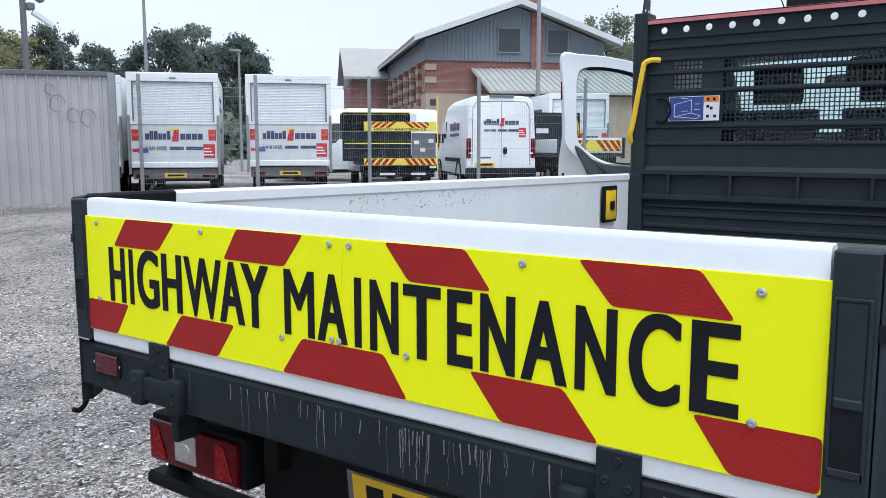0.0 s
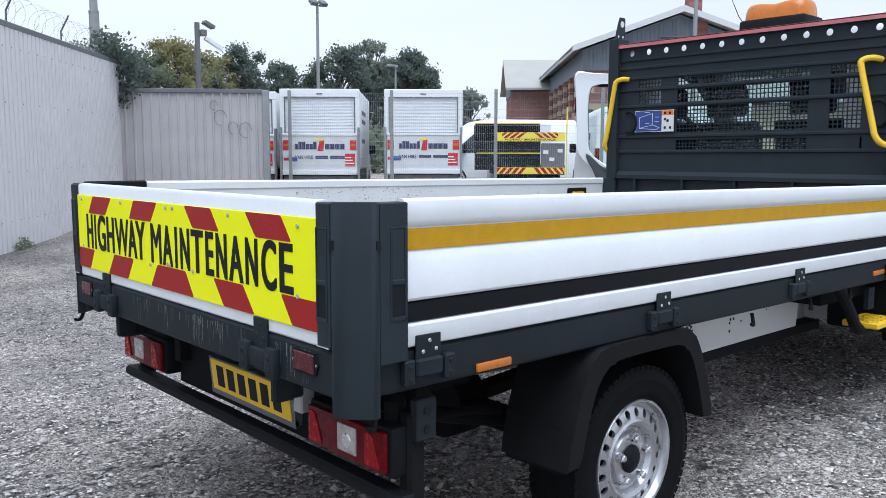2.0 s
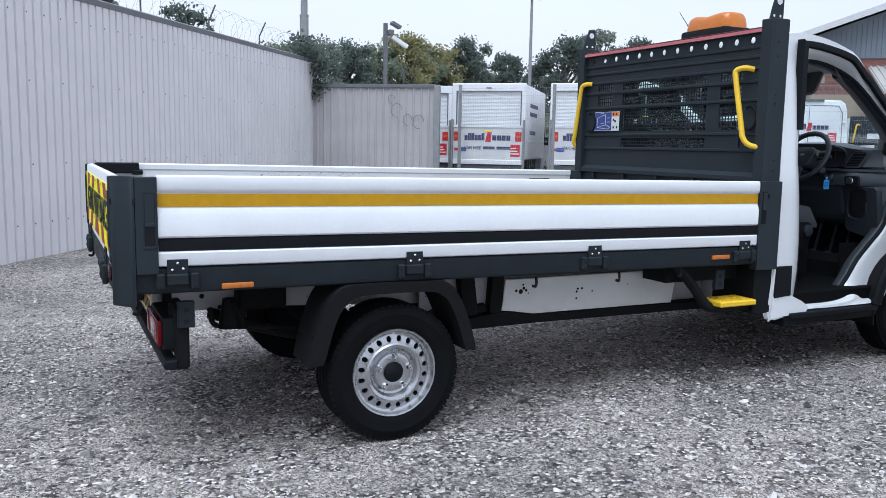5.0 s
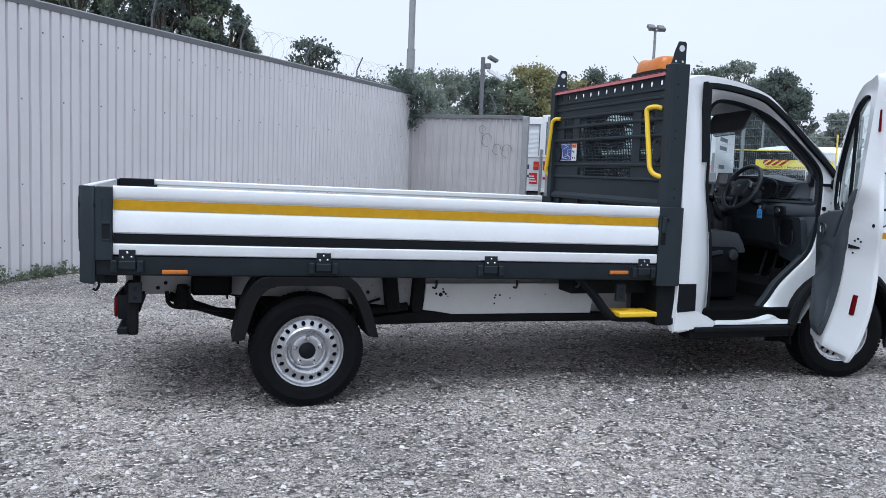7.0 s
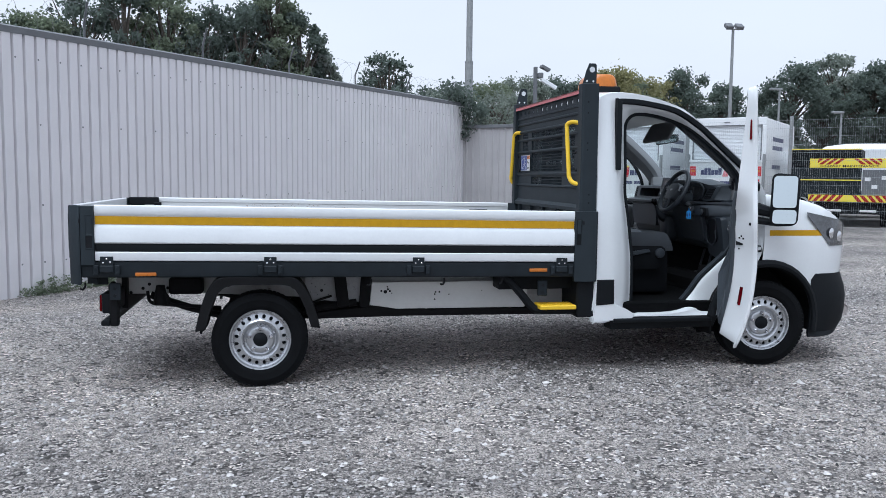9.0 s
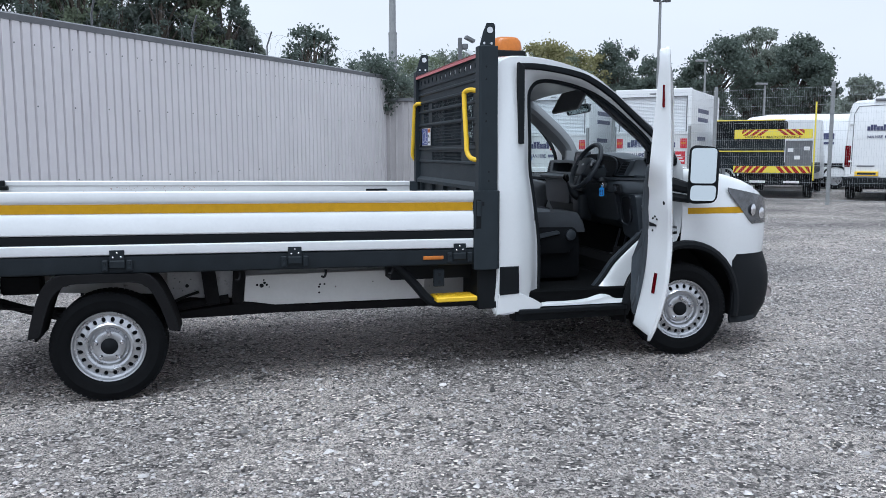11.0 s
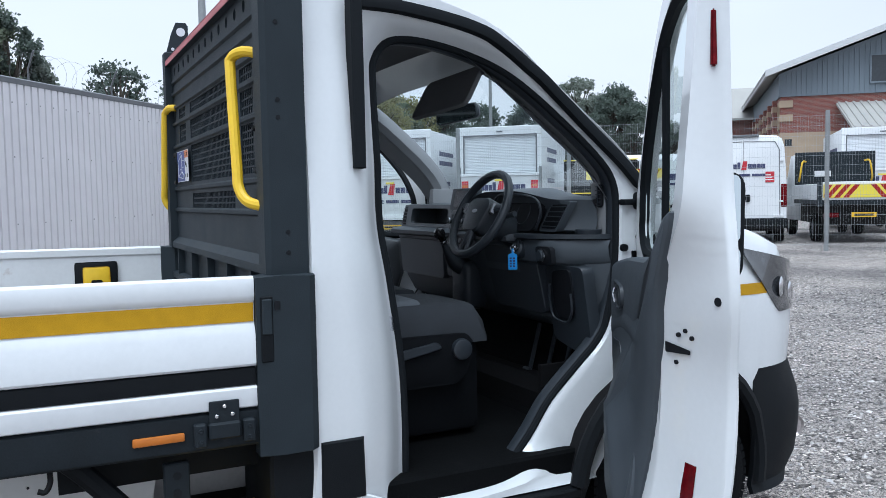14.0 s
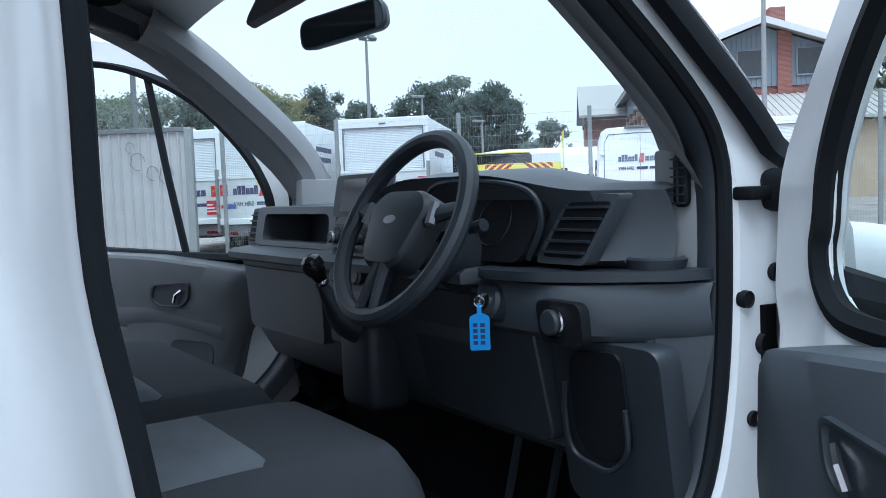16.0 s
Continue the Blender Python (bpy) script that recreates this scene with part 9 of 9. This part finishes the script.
_map.inputs["Rotation"].default_value = (radians(90), 0, 0)
_l.new(_c.outputs["Object"], _map.inputs["Vector"])
_l.new(_map.outputs["Vector"], _b.inputs["Vector"])
_l.new(_b.outputs["Color"], _n["Principled BSDF"].inputs["Base Color"])
_n["Principled BSDF"].inputs["Roughness"].default_value = 0.9
BUFF = mat("buff_stone", (0.42, 0.33, 0.24), 0.85, vary=0.12, scale=1.5)
BLUECLAD = mat("blue_grey_cladding", (0.17, 0.205, 0.24), 0.6, vary=0.06, scale=0.6)
ROOFSHEET = mat("pale_roof_sheet", (0.36, 0.35, 0.33), 0.75, vary=0.08, scale=0.7, dirt=(0.36, 0.35, 0.3), dirt_at=0.62)
FASCIA = mat("pale_fascia", (0.55, 0.56, 0.57), 0.6, vary=0.06)
PANE = mat("dark_window_pane", (0.035, 0.042, 0.05), 0.1, vary=0.2)


def building():
    W, D, EV, AP, CL = 13.2, 34.0, 8.0, 10.35, 6.5
    m = Matrix.Translation((49.56, 37.79, 0.74)) @ Matrix.Rotation(radians(47 - 90), 4, "Z") @ Matrix.Scale(1.136, 4)
    t = thing("brick_building", "two-storey brick building with blue-grey clad gable and pale roof", "building", m)
    # local: x along the gable from its left corner, y away from the viewer
    bm = BM()
    box(bm, 0.3, W - 0.3, 0.3, D, 0, CL)
    part("brick_wall", bm, BRICK, t)
    bm = BM()
    box(bm, 0.25, W - 0.25, 0.25, D + 0.05, -0.6, 4.3)
    part("buff_plinth", bm, BUFF, t, "buff masonry lower wall")
    bm = BM()
    prism(bm, [(0.2, CL), (W - 0.2, CL), (W - 0.2, EV - 0.1), (W / 2, AP - 0.15), (0.2, EV - 0.1)], "y", 0.2, D)
    cw = part("clad_gable", bm, BLUECLAD, t, "blue-grey ribbed cladding")
    for i in range(44):
        x = 0.35 + i * (W - 0.7) / 43
        zt = EV + (AP - EV) * (1 - abs(x - W / 2) / (W / 2)) - 0.35
        bm = BM()
        box(bm, x - 0.035, x + 0.035, 0.15, 0.2, CL, zt)
        part("cladding_rib", bm, BLUECLAD, cw, smooth=0)
    for s in (0, 1):
        bm = BM()
        xa, xb = (-0.7, W / 2) if s == 0 else (W + 0.7, W / 2)
        za = EV - 0.25
        prism(bm, [(xa, za), (xb, AP), (xb, AP + 0.22), (xa, za + 0.22)], "y", -0.9, D + 0.6)
        part("roof_slope", bm, ROOFSHEET, t, "pale sheet roof slope")
        bm = BM()
        prism(bm, [(xa, za - 0.12), (xb, AP - 0.14), (xb, AP + 0.26), (xa, za + 0.26)], "y", -0.98, -0.9)
        part("bargeboard", bm, FASCIA, t, "pale bargeboard")
        bm = BM()
        box(bm, min(xa, xa + (0.12 if s == 0 else -0.12)), max(xa, xa + (0.12 if s == 0 else -0.12)), -0.9, D + 0.6, za - 0.12, za + 0.2)
        part("eaves_fascia", bm, FASCIA, t)
    bm = BM()
    box(bm, W / 2 + 1.03, W / 2 + 1.87, 0.05, 0.3, 0, AP - 0.5)
    part("brick_pier", bm, BRICK, t)
    for a, b in ((5.3, 6.8), (8.8, 10.25)):
        bm = BM()
        box(bm, a, b, 0.1, 0.22, 7.14, 8.7)
        w = part("window", bm, PANE, t, "dark upper window")
        bm = BM()
        for x0, x1, z0, z1 in ((a - 0.08, b + 0.08, 7.06, 7.15), (a - 0.08, b + 0.08, 8.69, 8.77), (a - 0.08, a, 7.14, 8.7), (b, b + 0.08, 7.14, 8.7)):
            box(bm, x0, x1, 0.06, 0.2, z0, z1)
        part("window_frame", bm, BLUECLAD, w)
    for z in (5.0, 5.85):
        bm = BM()
        box(bm, 0.2, 1.0, 0.22, 0.34, z, z + 0.42)
        part("quoin_block", bm, BUFF, t)
    bm = BM()
    box(bm, 0.24, 0.34, 0.75, 1.1, 4.6, 6.1)
    sw = part("slot_window", bm, PANE, t)
    bm = BM()
    for y0, y1, z0, z1 in ((0.65, 0.75, 4.5, 6.2), (1.1, 1.2, 4.5, 6.2), (0.65, 1.2, 6.1, 6.2), (0.65, 1.2, 4.5, 4.6)):
        box(bm, 0.20, 0.32, y0, y1, z0, z1)
    part("window_frame", bm, BUFF, sw)
    bm = BM()
    box(bm, 0.55, 0.95, 0.2, 0.31, 3.5, 3.9)
    part("vent_grille", bm, PANE, t)
    # side wall: piers, windows
    for i in range(10):
        y = 2.6 + i * 3.2
        bm = BM()
        box(bm, 0.05, 0.32, y - 0.35, y + 0.35, 0, CL)
        part("side_pier", bm, BRICK, t)
        for j in range(4):
            bm = BM()
            box(bm, 0.02, 0.3, y - 0.38, y + 0.38, 3.2 + j * 0.85, 3.55 + j * 0.85)
            part("pier_block", bm, BUFF, t)
        bm = BM()
        box(bm, 0.2, 0.3, y + 0.8, y + 2.4, 3.9, 6.2)
        part("side_window", bm, PANE, t, "dark side window")
    # cross wing at the back
    bm = BM()
    prism(bm, [(20.0, 0), (27.5, 0), (27.5, 7.2), (23.75, 9.6), (20.0, 7.2)], "x", -3.3, 2.0, m=Matrix.Identity(4))
    part("cross_wing_wall", bm, BRICK, t)
    for s in (0, 1):
        bm = BM()
        ya = 19.2 if s == 0 else 28.3
        prism(bm, [(ya, 6.75), (23.75, 9.75), (23.75, 9.95), (ya, 6.95)], "x", -3.9, 3.0)
        part("cross_wing_roof", bm, ROOFSHEET, t, "pale sheet roof of the cross wing")
    bm = BM()
    prism(bm, [(20.3, 6.3), (27.2, 6.3), (23.75, 9.3)], "x", -3.4, -3.3)
    part("wing_gable_cladding", bm, BLUECLAD, t)
    # lean-to in front
    bm = BM()
    box(bm, 4.2, W + 4.0, -4.4, 0.1, -0.6, 3.9)
    part("lean_to_wall", bm, BUFF, t)
    bm = BM()
    prism(bm, [(-5.0, 4.0), (0.15, 5.85), (0.15, 6.0), (-5.0, 4.15)], "x", 3.4, W + 4.6)
    lt = part("lean_to_roof", bm, ROOFSHEET, t, "pale ribbed lean-to roof")
    for i in range(36):
        x = 3.55 + i * (W + 0.9) / 35
        bm = BM()
        prism(bm, [(-5.0, 4.15), (0.15, 6.0), (0.15, 6.06), (-5.0, 4.21)], "x", x - 0.06, x + 0.06)
        part("roof_rib", bm, ROOFSHEET, lt, smooth=0)
    bm = BM()
    box(bm, W / 2 + 0.95, W / 2 + 1.9, 1.6, 2.6, AP - 1.2, AP + 1.2, 0.02)
    part("chimney", bm, BRICK, t)


building()
street_lamp(38.5, 21.4, 13.0, 0.15)


def slim_lamp(x, y, h):
    t = thing("slim_lamp_column", "slim grey lamp column far behind the yard", "lamp post", Matrix.Translation((x, y, 0.2)))
    bm = BM()
    tube(bm, [(0, 0, 0), (0, 0, h)], [0.07, 0.045], 8)
    part("column", bm, GALV, t)
    bm = BM()
    box(bm, -0.5, 0.1, -0.09, 0.09, h - 0.02, h + 0.08, 0.02)
    part("lantern", bm, GALV, t)


slim_lamp(24.2, 28.9, 5.6)
slim_lamp(27.6, 29.0, 4.6)

# low far houses and hedge line closing the view
HOUSE = mat("far_render_wall", (0.34, 0.31, 0.28), 0.8, vary=0.1, scale=0.5)
TILE = mat("far_brown_tiles", (0.13, 0.10, 0.085), 0.85, vary=0.15, scale=1.0)
for ang, d, w, h in ((41.0, 95, 14, 5.0), (37.2, 100, 12, 5.2), (34.0, 96, 12, 4.8), (30.0, 110, 16, 5.0)):
    x, y = polar(-1.2, -2.2, ang, d)
    t = thing("far_house", "low distant house with a brown tiled roof", "house", Matrix.Translation((x, y, 0.2)) @ Matrix.Rotation(radians(ang - 90), 4, "Z"))
    bm = BM()
    box(bm, -w / 2, w / 2, 0, 8, 0, h * 0.6)
    part("wall", bm, HOUSE, t)
    bm = BM()
    prism(bm, [(-0.5, h * 0.58), (8.5, h * 0.58), (4, h)], "x", -w / 2 - 0.3, w / 2 + 0.3)
    part("roof", bm, TILE, t)
    for k in range(3):
        bm = BM()
        box(bm, -w / 2 + 1.5 + k * w / 3, -w / 2 + 2.8 + k * w / 3, -0.03, 0.0, 1.0, 2.3)
        part("window", bm, PANE, t)
rngh = np.random.default_rng(77)
for k, (a0, a1, d, hh) in enumerate(((38, 52, 78, 3.2), (52, 76, 52, 3.4), (18, 38, 120, 4.0))):
    lumps = []
    for i in range(60):
        a = a0 + (a1 - a0) * i / 59
        x, y = polar(-1.2, -2.2, a, d + rngh.uniform(-3, 3))
        for j in range(2):
            lumps.append((x, y, 0.8 + rngh.uniform(0, hh - 1.2), rngh.uniform(0.9, 1.7)))
    shrub("hedge", 0, 0, 0.1, lumps, "dark_green_leaves" if k != 1 else "mid_green_leaves", 14000, 0.2, 500 + k, "dense dark hedge and scrub beyond the vans", "hedge")
